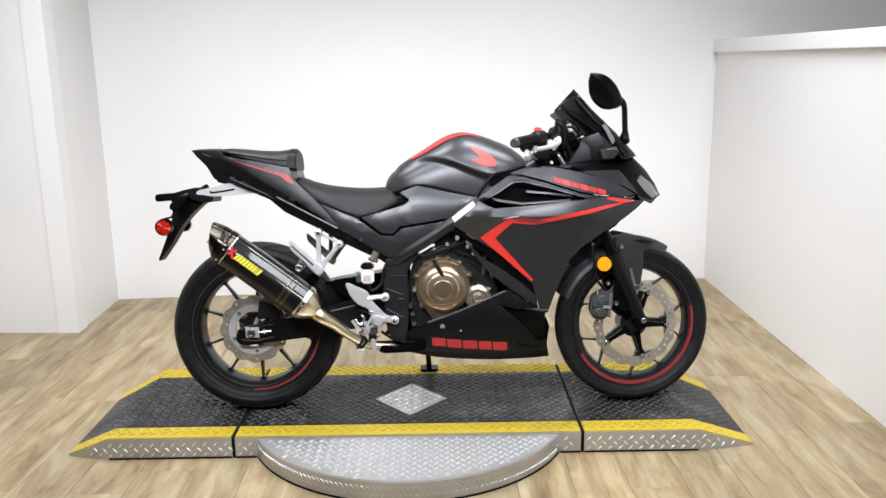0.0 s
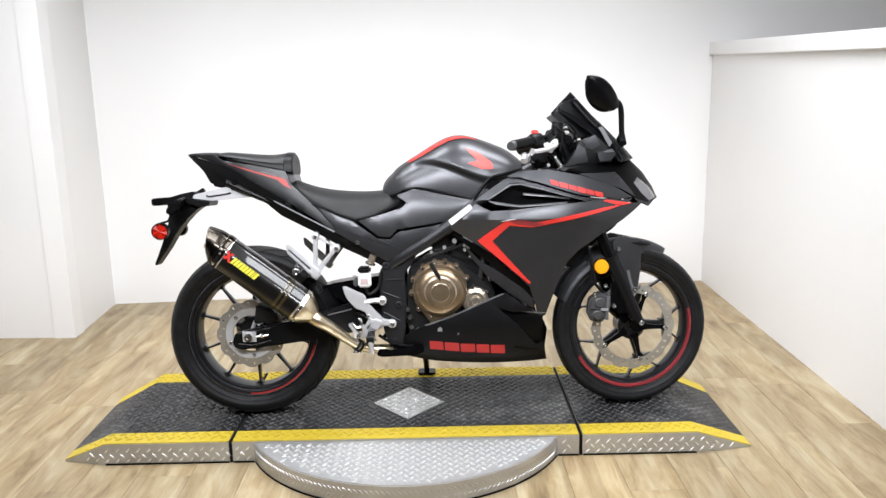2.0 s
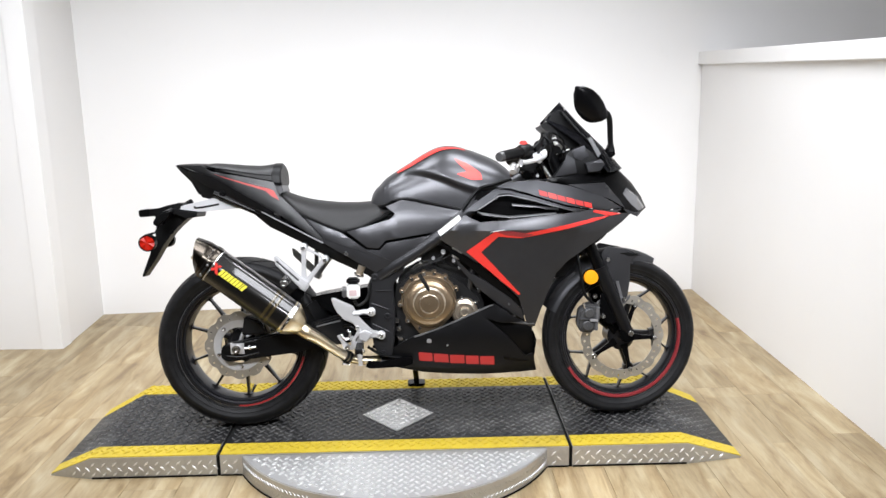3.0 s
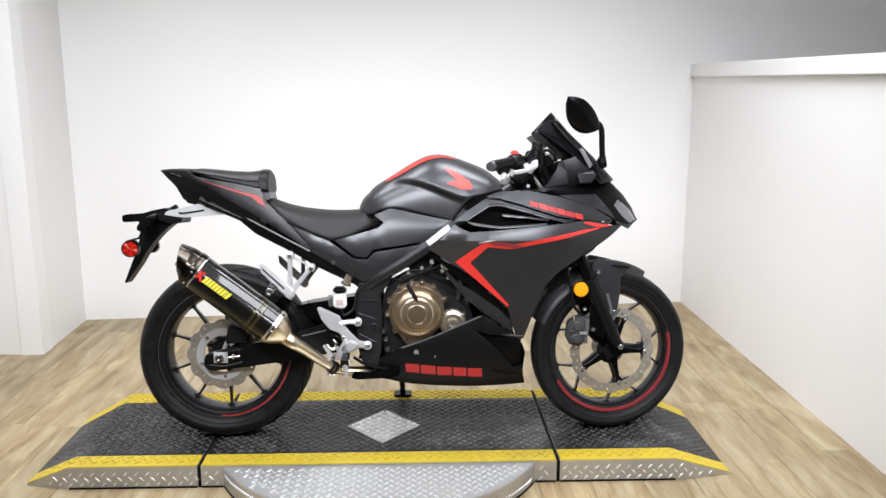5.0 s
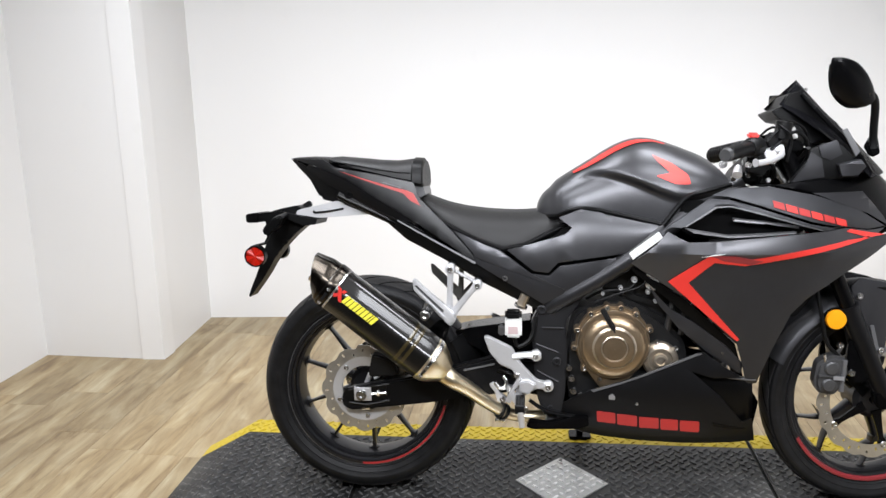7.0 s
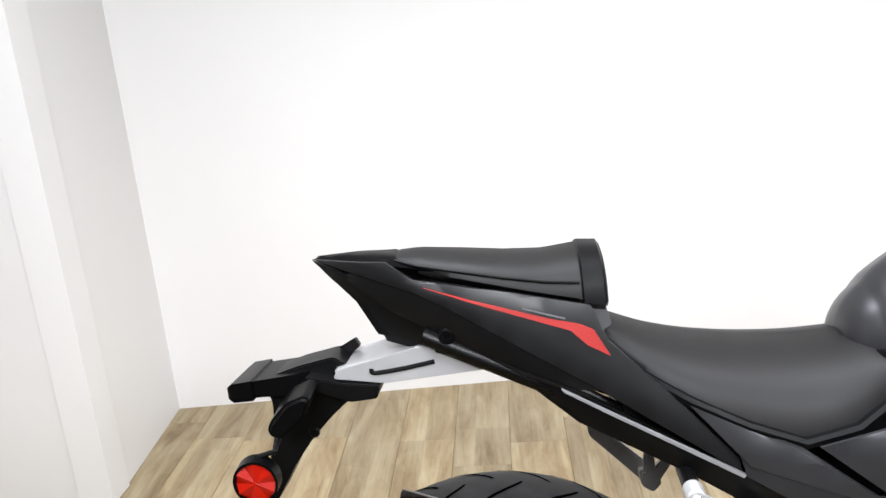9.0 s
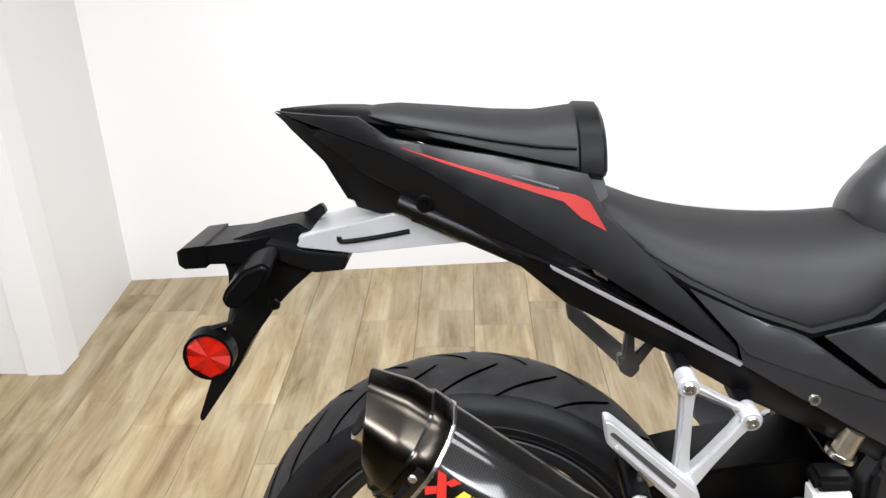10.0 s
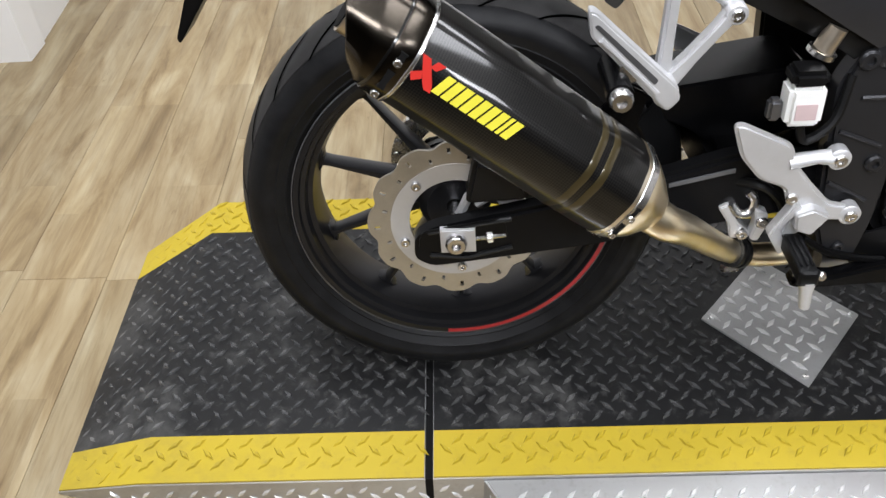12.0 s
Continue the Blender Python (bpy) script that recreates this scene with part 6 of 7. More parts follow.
# ---- bars, levers, mirrors
part("top_yoke", prism(fillet([(0.33, 1.035), (0.34, 1.06), (0.43, 1.075), (0.44, 1.05)], 0.008), -0.12, 0.12, "y", 0.008), SATIN, bike, "black top yoke")
part("lower_yoke", prism(fillet([(0.42, 0.90), (0.43, 0.93), (0.52, 0.94), (0.52, 0.905)], 0.008), -0.12, 0.12, "y", 0.008), SATIN, bike)
part("ignition_switch", lathe([(0.001, 0.095), (0.011, 0.095), (0.011, 0.115), (0.001, 0.115)], 0.345, 1.045, 16), BLUE, bike, "blue anodised fork top")
for s in (-1, 1):
    b0, b1 = Vector((0.365 + 0.030 * (s > 0), s * 0.105, 1.070)), Vector((0.205 + 0.098 * (s > 0), s * 0.325, 1.062 + 0.012 * (s > 0)))
    d = (b1 - b0).normalized()
    at = lambda t: b0.lerp(b1, t)
    bar = part("handlebar", tube([at(0), at(0.62)], 0.0115, 12), SATIN, bike, "black clip-on handlebar")
    part("bar_clamp", tube([(fork_x(1.045) + 0.0, s * 0.098, 1.045), (fork_x(1.085), s * 0.098, 1.085)], 0.028, 18), SATIN, bar)
    grip = [at(t) for t in np.linspace(0.52, 0.95, 19)]
    part("grip", tube(grip, [(0.0175 if i % 2 else 0.016) * (1.4 if s > 0 else 1.0) for i in range(19)], 14), ROUGH_BLACK, bar, "ribbed black rubber grip")
    part("bar_end", tube([at(0.95), at(1.0)], [0.017, 0.014], 14), DARK_CAST, bar, "dark bar-end weight")
    sw = part("switch_box", tube([at(0.30), at(0.33), at(0.48), at(0.51)], [0.018, 0.024, 0.024, 0.018], 10), ROUGH_BLACK, bar, "black switch housing")
    if s < 0:
        p = at(0.40)
        part("stop_switch", box(p.x - 0.016, p.x + 0.008, p.y - 0.014, p.y + 0.014, p.z + 0.020, p.z + 0.034, 0.004), RED, sw, "red engine stop switch")
        mc = at(0.22)
        m = part("master_cylinder", tube([mc + Vector((0.02, 0.0, 0.012)), mc + Vector((0.055, 0.03, 0.006))], 0.018, 12), ENGINE, bar, "brake master cylinder")
        part("fluid_pot", tube([mc + Vector((0.045, 0.0, 0.015)), mc + Vector((0.05, 0.0, 0.055))], 0.020, 16), ROUGH_BLACK, bar, "black brake fluid pot")
        part("pot_strap", tube(curve([mc + Vector((0.03, -0.02, 0.05)), mc + Vector((0.06, -0.03, 0.02)), mc + Vector((0.055, -0.02, -0.04))], 5), 0.003, 6), ROUGH_BLACK, bar)
    lv = curve([at(0.26) + Vector((0.035, 0, -0.008)), at(0.36) + Vector((0.062, 0, -0.018)), at(0.60) + Vector((0.072, 0, -0.022)), at(0.86) + Vector((0.068, 0, -0.022)), at(0.92) + Vector((0.060, 0, -0.020))], 4)
    part("lever", tube(lv, [0.010] + [0.0072] * (len(lv) - 3) + [0.007, 0.010], 10), SILVER, bar, "silver hand lever")
    part("lever_perch", prism(fillet([(at(0.24).x + 0.0, 1.052), (at(0.24).x + 0.05, 1.070), (at(0.24).x + 0.055, 1.050), (at(0.24).x + 0.03, 1.020), (at(0.24).x + 0.01, 1.03)], 0.006), at(0.24).y - 0.012, at(0.24).y + 0.012, "y", 0.003), SILVER, bar, "silver lever perch")
    part("cable", tube(curve([at(0.3) + Vector((0.03, 0, -0.01)), at(0.2) + Vector((0.075, 0, 0.03)), at(0.05) + Vector((0.09, 0, -0.02)), (0.38, s * 0.06, 0.97)], 5), 0.0045, 8), ROUGH_BLACK, bar)
    part("cable", tube(curve([at(0.32) + Vector((0.02, 0, 0.01)), at(0.22) + Vector((0.06, 0, 0.055)), at(0.02) + Vector((0.085, 0, 0.01)), (0.40, s * 0.07, 0.98)], 5), 0.0035, 8), ROUGH_BLACK, bar)
    part("top_bolt", bolt(0.30, s * 0.13, 1.02, 0.012, 0.012, s), STEEL, bar)

    # mirror: stalk, boot and teardrop head
    yh, drop = s * 0.160, 0.025 if s > 0 else 0.0
    stalk = part("mirror_stalk", tube(curve([(0.606 - drop, s * 0.110, 1.055), (0.600 - drop * 2, s * 0.120, 1.104 - drop), (0.592 - drop * 2.4, s * 0.138, 1.160 - drop * 0.8), (0.578 - drop * 2.4, s * 0.150, 1.184 - drop), (0.556 - drop * 1.8, s * 0.158, 1.186 - drop)], 5), [0.014, 0.011] + [0.0095] * 17 + [0.013, 0.016], 12), ROUGH_BLACK, bike, "black mirror stalk")
    part("stalk_foot", prism(fillet([(0.588, 1.055), (0.600, 1.080), (0.614, 1.078), (0.622, 1.040), (0.604, 1.030)], 0.005), s * 0.105 - 0.014, s * 0.105 + 0.014, "y", 0.005), SATIN, stalk)
    rings = []
    shift = Vector((-0.025, 0, -0.048)) * (s > 0)
    dn = Vector((0.55, s * 0.80, -0.10)).normalized()
    TAB = [(0.0, -0.034, 0.006), (0.008, -0.048, 0.014), (0.03, -0.058, 0.023), (0.058, -0.061, 0.029), (0.088, -0.056, 0.029), (0.110, -0.042, 0.022), (0.128, -0.022, 0.010), (0.138, -0.007, 0.000)]
    for t in np.linspace(0, 0.138, 18):
        # along the head from the boot (lower front) to the outer tip (upper rear)
        t = float(t)
        lo, hi = (smooth_interp(t, [(r[0], r[c]) for r in TAB]) for c in (1, 2))
        along = Vector((0.567 - 0.735 * t, yh + s * 0.38 * t, 1.181 + 0.677 * t)) + shift
        mid, half = (lo + hi) / 2, (hi - lo) / 2
        bulge = 0.026 * max(0.0, 1 - ((t - 0.055) / 0.09) ** 2) ** 0.5 + 0.004
        ring = []
        for k in range(20):
            a = 2 * math.pi * k / 20
            w = mid + half * math.cos(a)
            ring.append(tuple(along + Vector((0.677, 0, 0.735)) * w + dn * (bulge * max(0.0, math.sin(a)) - 0.004 * max(0.0, -math.sin(a)))))
        rings.append(ring)
    part("mirror_head", loft(rings), SATIN, stalk, "teardrop black mirror head", angle=60)
    bm = bmesh.new()
    rim = [Vector(r[0]).lerp(Vector(r[10]), 0.08) - dn * 0.0055 for r in rings[1:-1]] + [Vector(r[0]).lerp(Vector(r[10]), 0.92) - dn * 0.0055 for r in rings[-2:0:-1]]
    bm.faces.new([bm.verts.new(p) for p in rim])
    part("mirror_glass", bm, MIRROR, stalk, "mirror glass")

# clutter round the steering head
part("fork_cap", tube([(0.404, -0.105, 0.962), (0.374, -0.105, 1.004)], 0.010, 14), STEEL, bike, "bright steel tube end")
part("lever_pivot", tube([(0.262, -0.205, 1.000), (0.268, -0.185, 1.016)], [0.012, 0.009], 12), SILVER, bike, "silver clamp")
part("clamp_screw", bolt(0.288, -0.200, 1.024, 0.008, 0.010), STEEL, bike)
part("clamp_screw", bolt(0.262, -0.160, 0.985, 0.007, 0.010), STEEL, bike)
part("pot_hose", tube(curve([(0.412, -0.105, 1.106), (0.420, -0.108, 1.085), (0.413, -0.106, 1.050), (0.400, -0.10, 1.010)], 5), 0.0055, 8), ROUGH_BLACK, bike)
part("hose_sleeve", tube([(0.411, -0.107, 1.104), (0.419, -0.109, 1.078)], 0.0078, 10), LABEL, bike, "pale hose sleeve")
for k, (xa, za, xb, zb) in enumerate(((0.300, 1.005, 0.345, 0.972), (0.318, 1.020, 0.362, 0.985), (0.345, 1.030, 0.372, 0.968), (0.436, 1.060, 0.425, 0.985))):
    part("cable", tube(curve([(xa, -0.135 - 0.01 * k, za), ((xa + xb) / 2 + 0.012, -0.125, (za + zb) / 2), (xb, -0.095, zb)], 5), 0.005, 8), ROUGH_BLACK, bike)
part("cable_clip", bolt(0.300, -0.150, 0.992, 0.006, 0.006), STEEL, bike)
part("cable_clip", bolt(0.352, -0.140, 0.978, 0.006, 0.006), SILVER, bike)
part("switch_block", prism(fillet([(0.288, 1.000), (0.292, 1.046), (0.335, 1.052), (0.350, 1.020), (0.330, 0.990)], 0.008), -0.175, -0.125, "y", 0.006), ROUGH_BLACK, bike, "black switch block")

# ---- pegs and hangers
for s in (-1, 1):
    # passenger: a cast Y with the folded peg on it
    # the far hanger takes the casting colour with shade put in
    CAST = SILVER if s < 0 else FAR_SHADED_CAST
    yo = s * 0.151
    yk = part("passenger_hanger", flat_bar((-0.446, 0.752), (-0.452, 0.622), 0.018, 0.021, s * 0.154, s * 0.172), CAST, bike, "cast passenger peg hanger")
    part("hanger_arm", flat_bar((-0.377, 0.709), (-0.446, 0.624), 0.018, 0.022, s * 0.155, s * 0.1735), CAST, yk)
    part("hanger_web", flat_bar((-0.445, 0.748), (-0.380, 0.712), 0.011, 0.011, s * 0.153, s * 0.163), CAST, yk)
    for x, z in ((-0.447, 0.750), (-0.376, 0.707)):
        part("hanger_eye", lathe([(0.002, s * 0.150), (0.0125, s * 0.150), (0.0125, s * 0.172), (0.0105, s * 0.1745), (0.002, s * 0.1745)], x, z, 24), CAST, yk)
        part("bolt", bolt(x, s * 0.1745, z, 0.0075, 0.004, s), STEEL, yk)
        part("hanger_boss", tube([(x, s * 0.10, z), (x, s * 0.151, z)], 0.011, 12), FRAME, yk)
    peg = part("passenger_peg", prism(fillet([(-0.544, 0.727), (-0.536, 0.726), (-0.436, 0.632), (-0.441, 0.610), (-0.452, 0.606), (-0.541, 0.698)], 0.005), *sorted((s * 0.176, s * 0.196)), axis="y", bevel=0.003), CAST, yk, "folded silver passenger footpeg")
    part("peg_slot", prism(fillet([(-0.538, 0.711), (-0.533, 0.713), (-0.462, 0.645), (-0.466, 0.639)], 0.003), *sorted((s * 0.194, s * 0.1968)), axis="y"), DARK_CAST, peg)
    part("peg_rib", flat_bar((-0.530, 0.696), (-0.462, 0.628), 0.006, 0.006, s * 0.188, s * 0.200, 0.0015), CAST, peg)
    part("hanger_foot", prism(fillet([(-0.468, 0.640), (-0.442, 0.640), (-0.432, 0.616), (-0.446, 0.600), (-0.464, 0.612)], 0.006), *sorted((s * 0.155, s * 0.192)), axis="y", bevel=0.004), CAST, yk)
    if s < 0:
      part("mount_bolt", bolt(-0.509, s * 0.222, 0.640, 0.014, 0.012, s), STEEL, yk)
    if s < 0:
      part("mount_boss", tube([(-0.509, s * 0.150, 0.640), (-0.509, s * 0.222, 0.640)], 0.016, 14), SATIN, yk)
    if s < 0:
      part("mount_boss", tube([(-0.494, s * 0.150, 0.656), (-0.494, s * 0.196, 0.656)], 0.013, 14), STEEL, yk)
    # rider: heel guard plate, two eyes, peg
    yr = s * 0.174
    hg = part("rider_hanger", prism(fillet([(-0.361, 0.570), (-0.350, 0.573), (-0.284, 0.541), (-0.270, 0.508), (-0.250, 0.484), (-0.220, 0.452), (-0.195, 0.448), (-0.196, 0.424), (-0.222, 0.426), (-0.262, 0.400), (-0.280, 0.404), (-0.270, 0.437), (-0.284, 0.478), (-0.318, 0.492), (-0.346, 0.526)], 0.008), *sorted((yr - 0.006, yr + 0.006)), axis="y", bevel=0.004), SILVER, bike, "silver cast rider peg hanger and heel guard")
    part("hanger_arm", tube([(-0.284, yr, 0.514), (-0.25, yr, 0.520), (-0.223, yr, 0.519)], [0.010, 0.0085, 0.011], 10), SILVER, hg)
    for x, z in ((-0.223, 0.519), (-0.191, 0.434)):
        part("hanger_eye", lathe([(0.002, yr - s * 0.008), (0.0145, yr - s * 0.008), (0.0145, yr + s * 0.006), (0.0115, yr + s * 0.008), (0.002, yr + s * 0.008)], x, z, 24), SILVER, hg)
        part("bolt", bolt(x, yr + s * 0.008, z, 0.0085, 0.004, s), STEEL, hg)
        part("hanger_boss", tube([(x, s * 0.150, z), (x, yr - s * 0.006, z)], 0.011, 12), FRAME, hg)
    part("bolt", bolt(-0.272, yr + s * 0.006, 0.463, 0.008, 0.004, s), STEEL, hg)
    part("peg_arm", prism(fillet([(-0.268, 0.462), (-0.256, 0.452), (-0.282, 0.420), (-0.266, 0.388), (-0.276, 0.378), (-0.296, 0.412)], 0.005), *sorted((yr - s * 0.004, yr + s * 0.014)), axis="y", bevel=0.003), SILVER, hg)
    part("peg_bracket", prism(fillet([(-0.268, 0.448), (-0.246, 0.456), (-0.222, 0.444), (-0.243, 0.415), (-0.266, 0.424)], 0.005), *sorted((yr + s * 0.002, yr + s * 0.022)), axis="y", bevel=0.003), SILVER, hg, "silver peg clevis")
    pg = part("rider_peg", loft([[(x, yr + s * d, z) for x, z in fillet([(-0.264 - w, 0.403 - w), (-0.264 + w, 0.403 - w), (-0.264 + w, 0.403 + w * 0.8), (-0.264 - w, 0.403 + w * 0.8)], 0.004)] for d, w in ((0.010, 0.010), (0.016, 0.0125), (0.078, 0.0120), (0.080, 0.0135), (0.084, 0.0135), (0.087, 0.010))]), ROUGH_BLACK, hg, "black rubber-topped rider footpeg")
    for k in range(3):
        part("peg_ridge", box(-0.273 + 0.0075 * k, -0.270 + 0.0075 * k, *sorted((yr + s * 0.020, yr + s * 0.074)), 0.411, 0.415, 0.001), MATTE, pg)
    part("peg_feeler", tube([(-0.262, yr + s * 0.076, 0.394), (-0.261, yr + s * 0.078, 0.378), (-0.259, yr + s * 0.080, 0.352)], [0.013, 0.009, 0.0075], 12), SILVER, pg, "silver peg feeler")
    part("peg_pin", bolt(-0.248, yr + s * 0.080, 0.404, 0.006, 0.006, s), STEEL, pg)
    part("pedal", prism(fillet([(-0.250, 0.318), (-0.240, 0.337), (-0.192, 0.331), (-0.120, 0.349), (-0.085, 0.352), (-0.082, 0.326), (-0.110, 0.316), (-0.230, 0.311)], 0.006), *sorted((s * 0.158, s * 0.182)), axis="y", bevel=0.006), SATIN, bike, "black foot lever")
    part("pedal_rod", tube(curve([(-0.240, s * 0.168, 0.390), (-0.205, s * 0.168, 0.366), (-0.165, s * 0.166, 0.352), (-0.120, s * 0.165, 0.345)], 5), 0.0055, 8), BLACK, bike)
    part("linkage_plate", prism(fillet([(-0.350, 0.421), (-0.336, 0.428), (-0.320, 0.396), (-0.300, 0.378), (-0.304, 0.368), (-0.328, 0.370), (-0.334, 0.396)], 0.004), *sorted((s * 0.122, s * 0.142)), axis="y", bevel=0.003), SILVER, hg, "bright cast shock linkage")
    part("linkage_hoop", tube(curve([(-0.334, s * 0.138, 0.428), (-0.322, s * 0.140, 0.412), (-0.306, s * 0.140, 0.414), (-0.302, s * 0.138, 0.432), (-0.312, s * 0.136, 0.444)], 5), 0.0065, 10), STEEL, hg)
    part("linkage_arm", prism(fillet([(-0.303, 0.424), (-0.284, 0.416), (-0.283, 0.396), (-0.292, 0.370), (-0.304, 0.374), (-0.300, 0.394)], 0.005), *sorted((s * 0.132, s * 0.150)), axis="y", bevel=0.004), SILVER, hg)
    part("linkage_bolt", bolt(-0.292, s * 0.150, 0.404, 0.0085, 0.006, s), STEEL, hg)
    part("linkage_bolt", bolt(-0.314, s * 0.142, 0.380, 0.008, 0.007, s), STEEL, hg)
    part("cable", tube(curve([(-0.330, s * 0.128, 0.455), (-0.300, s * 0.150, 0.462), (-0.272, s * 0.152, 0.435), (-0.262, s * 0.150, 0.395)], 5), 0.006, 8), ROUGH_BLACK, bike)
# brake fluid reservoir and shock spring behind the plate
rv = part("fluid_reservoir", box(-0.304, -0.260, -0.188, -0.152, 0.570, 0.622, 0.006), WHITE, bike, "white brake fluid reservoir with printed label")
part("reservoir_cap", box(-0.304, -0.260, -0.188, -0.152, 0.620, 0.641, 0.006), ROUGH_BLACK, rv)
part("label_bar", box(-0.295, -0.270, -0.1895, -0.1875, 0.582, 0.602), PINK, rv)
part("reservoir_hose", tube(curve([(-0.280, -0.170, 0.566), (-0.268, -0.170, 0.542), (-0.235, -0.165, 0.565), (-0.222, -0.155, 0.62)], 5), 0.006, 8), ROUGH_BLACK, rv)
part("reservoir_bracket", box(-0.322, -0.305, -0.176, -0.160, 0.572, 0.600, 0.004), GREY_PIPE, rv)
part("link_bolt", tube([(-0.262, -0.150, 0.650), (-0.250, -0.150, 0.678)], 0.013, 12), BRONZE_LIGHT, bike, "brass-coloured link bolt")
part("link_collar", tube([(-0.264, -0.150, 0.644), (-0.262, -0.150, 0.650)], 0.018, 12), STEEL, bike)
spring = [(-0.30 + 0.035 * math.cos(a), 0.035 * math.sin(a), 0.47 + 0.022 * a / 2) for a in np.linspace(0, 7.0, 40)]
part("shock_spring", tube(spring, 0.006, 8), SATIN, bike, "black rear shock spring")

# ---- number plate bracket
part("plate_arm", prism(fillet([(-0.890, 0.872), (-0.880, 0.885), (-0.770, 0.910), (-0.660, 0.885), (-0.66, 0.875), (-0.820, 0.862)], 0.006), -0.052, -0.046, "y", 0.001), SILVER, bike, "silver plate bracket arm")
part("plate_arm", prism(fillet([(-0.890, 0.872), (-0.880, 0.885), (-0.770, 0.910), (-0.660, 0.885), (-0.66, 0.875), (-0.820, 0.862)], 0.006), 0.046, 0.052, "y", 0.001), SILVER, bike)
part("arm_top", loft([[(-0.885, -0.05, 0.883), (-0.885, 0.05, 0.883), (-0.885, 0.05, 0.879), (-0.885, -0.05, 0.879)], [(-0.770, -0.05, 0.910), (-0.770, 0.05, 0.910), (-0.770, 0.05, 0.906), (-0.770, -0.05, 0.906)]]), SILVER, bike)
part("arm_slot", tube(curve([(-0.836, -0.0525, 0.8835), (-0.836, -0.0525, 0.879), (-0.828, -0.0525, 0.8775), (-0.790, -0.0525, 0.882), (-0.752, -0.0525, 0.8885)], 4), 0.003, 8), DARK_GAP, bike)
HOLDER = [(-0.992, 0.868), (-0.940, 0.884), (-0.890, 0.894), (-0.850, 0.866), (-0.851, 0.848), (-0.880, 0.829), (-0.905, 0.808), (-0.932, 0.781), (-0.964, 0.741), (-0.996, 0.690), (-1.046, 0.624), (-1.050, 0.630), (-1.019, 0.700), (-0.999, 0.748), (-0.985, 0.790), (-0.982, 0.835)]
ph = part("plate_holder", prism(fillet(HOLDER, 0.006), -0.032, 0.032, "y", 0.005), ROUGH_BLACK, bike, "black plastic number plate holder")
part("plate_lamp", loft([[(-1.034, -0.050, 0.852), (-1.034, 0.050, 0.852), (-1.034, 0.050, 0.868), (-1.034, -0.050, 0.868)], [(-1.026, -0.054, 0.848), (-1.026, 0.054, 0.848), (-1.026, 0.054, 0.874), (-1.026, -0.054, 0.874)], [(-1.000, -0.054, 0.849), (-1.000, 0.054, 0.849), (-1.000, 0.054, 0.877), (-1.000, -0.054, 0.877)], [(-0.998, -0.048, 0.851), (-0.998, 0.048, 0.851), (-0.998, 0.048, 0.874), (-0.998, -0.048, 0.874)], [(-0.945, -0.046, 0.850), (-0.945, 0.046, 0.850), (-0.945, 0.046, 0.879), (-0.945, -0.046, 0.879)], [(-0.925, -0.04, 0.855), (-0.925, 0.04, 0.855), (-0.925, 0.04, 0.880), (-0.925, -0.04, 0.880)]]), BLACK, ph, "black plate lamp housing")
part("holder_wing", prism(fillet([(-0.925, 0.880), (-0.875, 0.868), (-0.826, 0.862), (-0.832, 0.845), (-0.868, 0.842), (-0.92, 0.862)], 0.004), -0.060, 0.060, "y", 0.005), ROUGH_BLACK, ph)
part("holder_fin", prism(fillet([(-0.905, 0.885), (-0.868, 0.905), (-0.862, 0.893), (-0.880, 0.878)], 0.004), 0.02, 0.035, "y", 0.003), ROUGH_BLACK, ph)
for s in (-1, 1):
    TURN = [(-0.966, 0.838), (-0.960, 0.850), (-0.938, 0.872), (-0.914, 0.881), (-0.905, 0.874), (-0.918, 0.850), (-0.948, 0.826), (-0.962, 0.828)]
    tl = part("turn_lamp", prism(fillet(TURN, 0.005), *sorted((s * 0.062, s * 0.120)), axis="y", bevel=0.010, seg=3), BLACK, ph, "black rear turn signal")
    part("lamp_stem", tube([(-0.925, s * 0.028, 0.852), (-0.926, s * 0.066, 0.860)], 0.011, 12), ROUGH_BLACK, tl)
    # a pinwheel of twelve tilted facets
    bm = bmesh.new()
    hub = bm.verts.new((0, s * 0.007, 0))
    for k in range(12):
        a, b = math.pi * k / 6, math.pi * (k + 1) / 6
        lo, hi = ((0.002, 0.0075), (0.0065, 0.001))[k % 2]
        wedge = [bm.verts.new((0.0262 * math.cos(v), s * h, 0.0262 * math.sin(v))) for v, h in ((a, lo), (b, hi))]
        foot = [bm.verts.new((v.co.x, -s * 0.001, v.co.z)) for v in wedge]
        bm.faces.new((hub, wedge[0], wedge[1]) if s > 0 else (hub, wedge[1], wedge[0]))
        bm.faces.new((wedge[0], foot[0], foot[1], wedge[1]))
    bm.transform(pose(-0.993, s * 0.108, 0.766))
    rf = part("rear_reflector", bm, RED_LENS, ph, "round red side reflector")
    bm = lathe([(0.001, 0), (0.0262, 0), (0.0262, s * 0.008), (0.0295, s * 0.008), (0.030, -s * 0.012), (0.001, -s * 0.012)], 0, 0, 28)
    bm.transform(pose(-0.993, s * 0.107, 0.766))
    part("reflector_cup", bm, BLACK, rf)
    part("reflector_stay", tube([(-0.990, s * 0.100, 0.794), (-0.966, s * 0.098, 0.800), (-0.958, s * 0.060, 0.830), (-0.955, s * 0.03, 0.82)], 0.004, 8), ROUGH_BLACK, rf)
    if s < 0:
        part("plate_bolt", bolt(-0.930, s * 0.031, 0.790, 0.008, 0.004, s), ROUGH_BLACK, ph)

# ---- graphics on the silencer, as plain shapes
def can_point(s, v, out=0.0015):
    """A place on the outer face of the silencer."""
    return A0 + AX * s + AN * v + Vector((0, -0.0575 * 1.03 - out, 0))


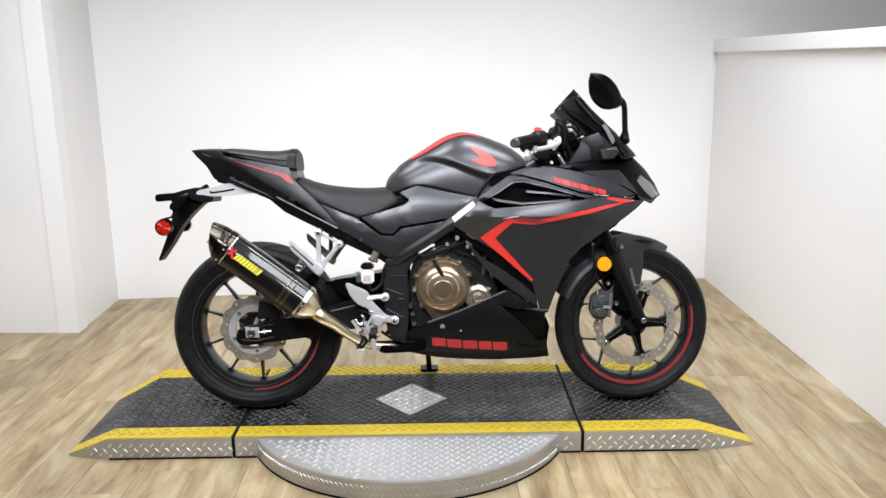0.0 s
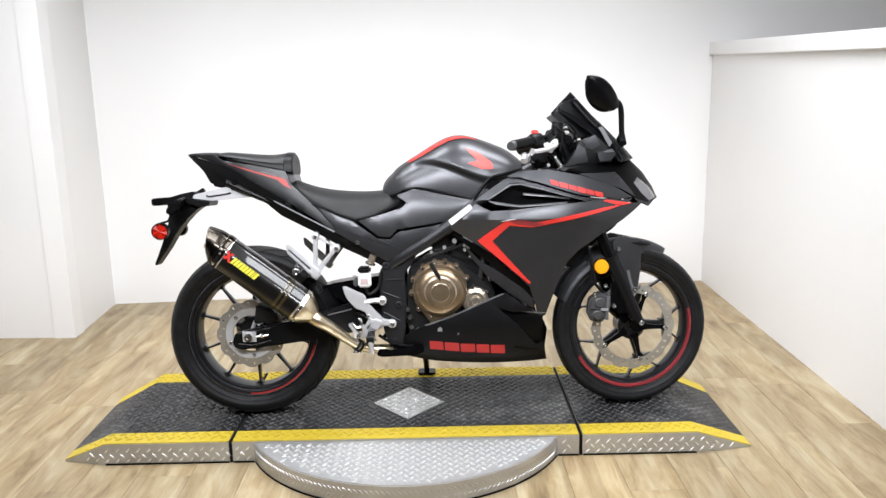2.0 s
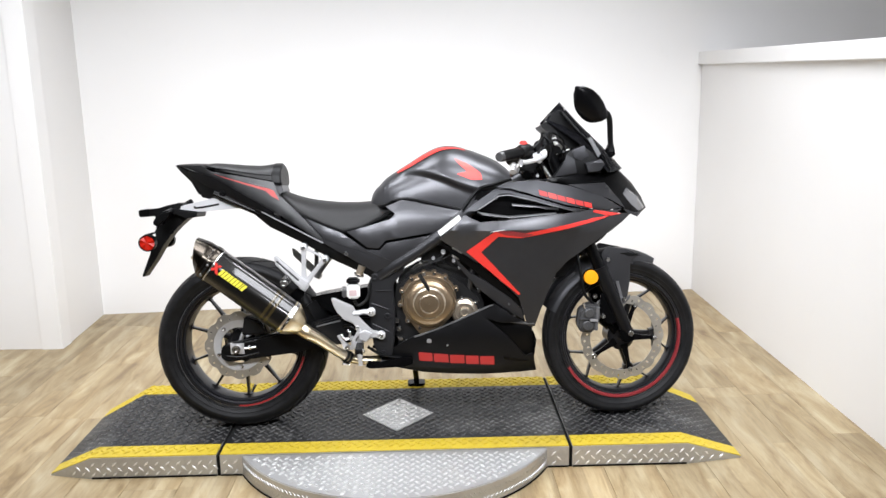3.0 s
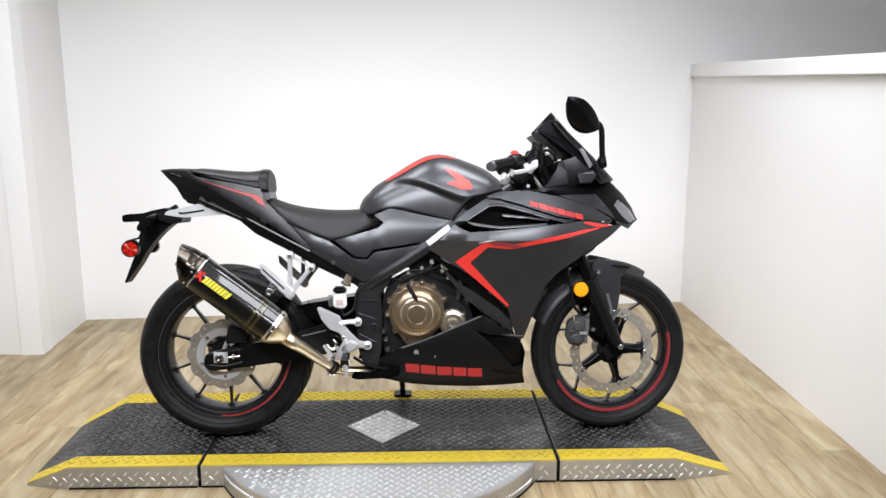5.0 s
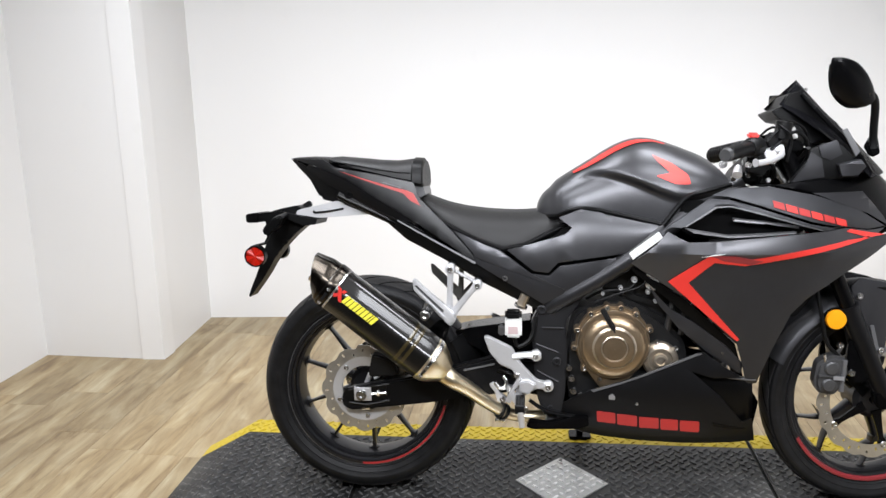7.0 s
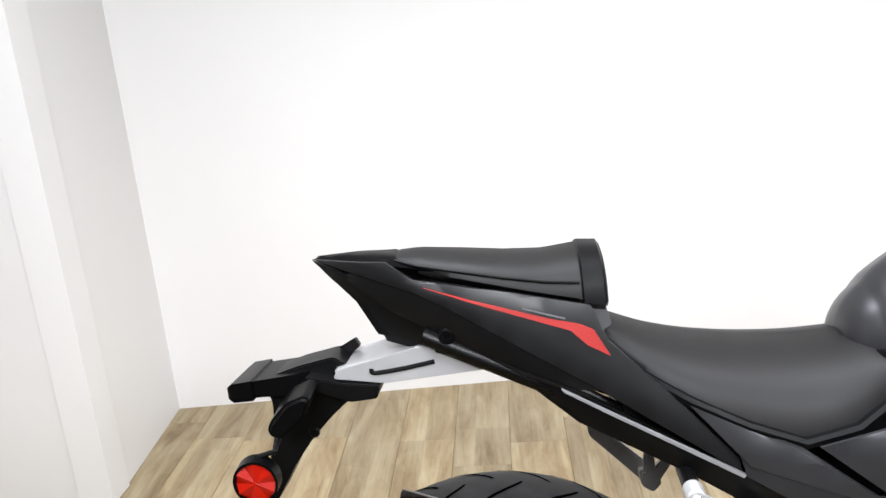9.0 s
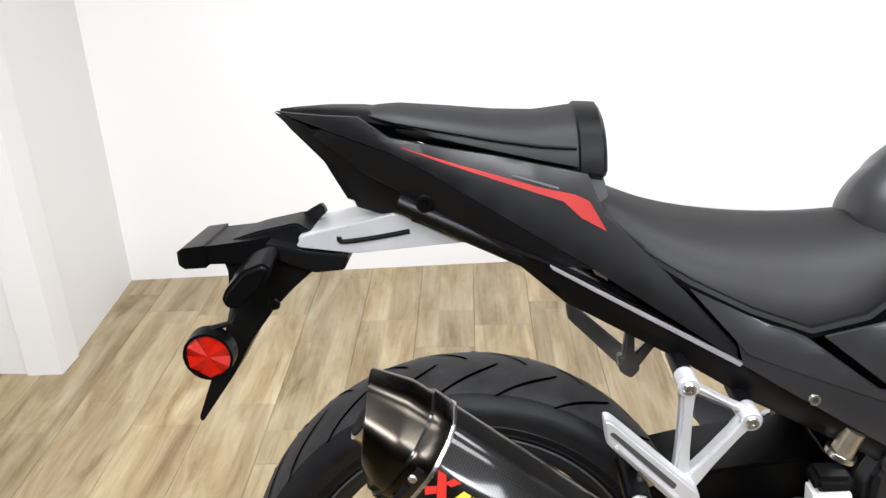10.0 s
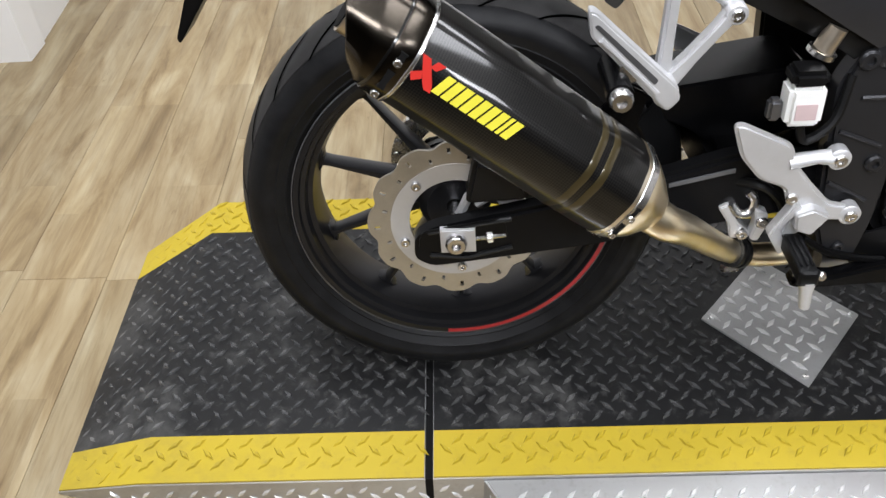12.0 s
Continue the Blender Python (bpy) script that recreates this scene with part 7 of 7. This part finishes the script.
def can_patch(quad, n=4):
    bm = bmesh.new()
    (s0, v0), (s1, v1), (s2, v2), (s3, v3) = quad
    g = []
    for i in range(n + 1):
        row = []
        for j in range(n + 1):
            a, b = i / n, j / n
            s = (s0 * (1 - a) + s1 * a) * (1 - b) + (s3 * (1 - a) + s2 * a) * b
            v = (v0 * (1 - a) + v1 * a) * (1 - b) + (v3 * (1 - a) + v2 * a) * b
            row.append(bm.verts.new(can_point(s - 0.004, v + 0.003)))
        g.append(row)
    for i in range(n):
        for j in range(n):
            bm.faces.new((g[i][j], g[i + 1][j], g[i + 1][j + 1], g[i][j + 1]))
    return bm


for quad in (((0.034, 0.036), (0.044, 0.036), (0.062, 0.010), (0.050, 0.010)), ((0.052, 0.037), (0.062, 0.037), (0.056, 0.027), (0.048, 0.027)), ((0.034, 0.012), (0.044, 0.020), (0.048, 0.012), (0.040, 0.004)), ((0.050, 0.010), (0.062, 0.010), (0.064, 0.003), (0.056, 0.003))):
    part("red_mark", can_patch(quad), RED, sleeve, "red maker's mark")
s = 0.066
for k in range(9):
    w = 0.0094 if k != 7 else 0.0045
    part("yellow_bar", can_patch(((s + 0.003, 0.031), (s + w + 0.003, 0.031), (s + w - 0.003, 0.006), (s - 0.003, 0.006)), 3), LOGO_YELLOW, sleeve, "yellow lettering")
    s += w + 0.0022

# ---- side stand on the far side
st = part("side_stand", tube([(-0.10, 0.10, 0.34), (-0.085, 0.20, 0.20), (-0.080, 0.262, 0.092)], [0.014, 0.012, 0.011], 12), SATIN, bike, "black side stand", raw=True)
part("stand_foot", prism(fillet([(-0.115, 0.235), (-0.115, 0.290), (-0.045, 0.290), (-0.045, 0.235)], 0.01), DECK + 0.0015, DECK + 0.012, "z", 0.002), SATIN, st, raw=True)


# ---------------------------------------------------------------- floor planks
floor = bpy.data.objects["floor"]
PW, PL = 0.178, 1.22
plank_mesh = mesh_of("plank", box(0, PW - 0.0008, 0, PL - 0.0008, -0.004, 0.0, 0.0008, 1), PLANK)
rng = random.Random(4)
for i in range(42):
    off = rng.random() * PL
    for j in range(8):
        x, y = -4.6 + i * PW, Y_FRONT - 0.9 + off + j * PL
        if y > 1.75 or y < Y_FRONT - 1.1 or x + PW > X_RIGHT + 0.1 or (x < X_LEFT - 0.2 and y > Y_BOOTH - 0.1):
            continue
        ob = new("plank", plank_mesh)
        ob.parent = floor
        ob.location = (x, y, 0)
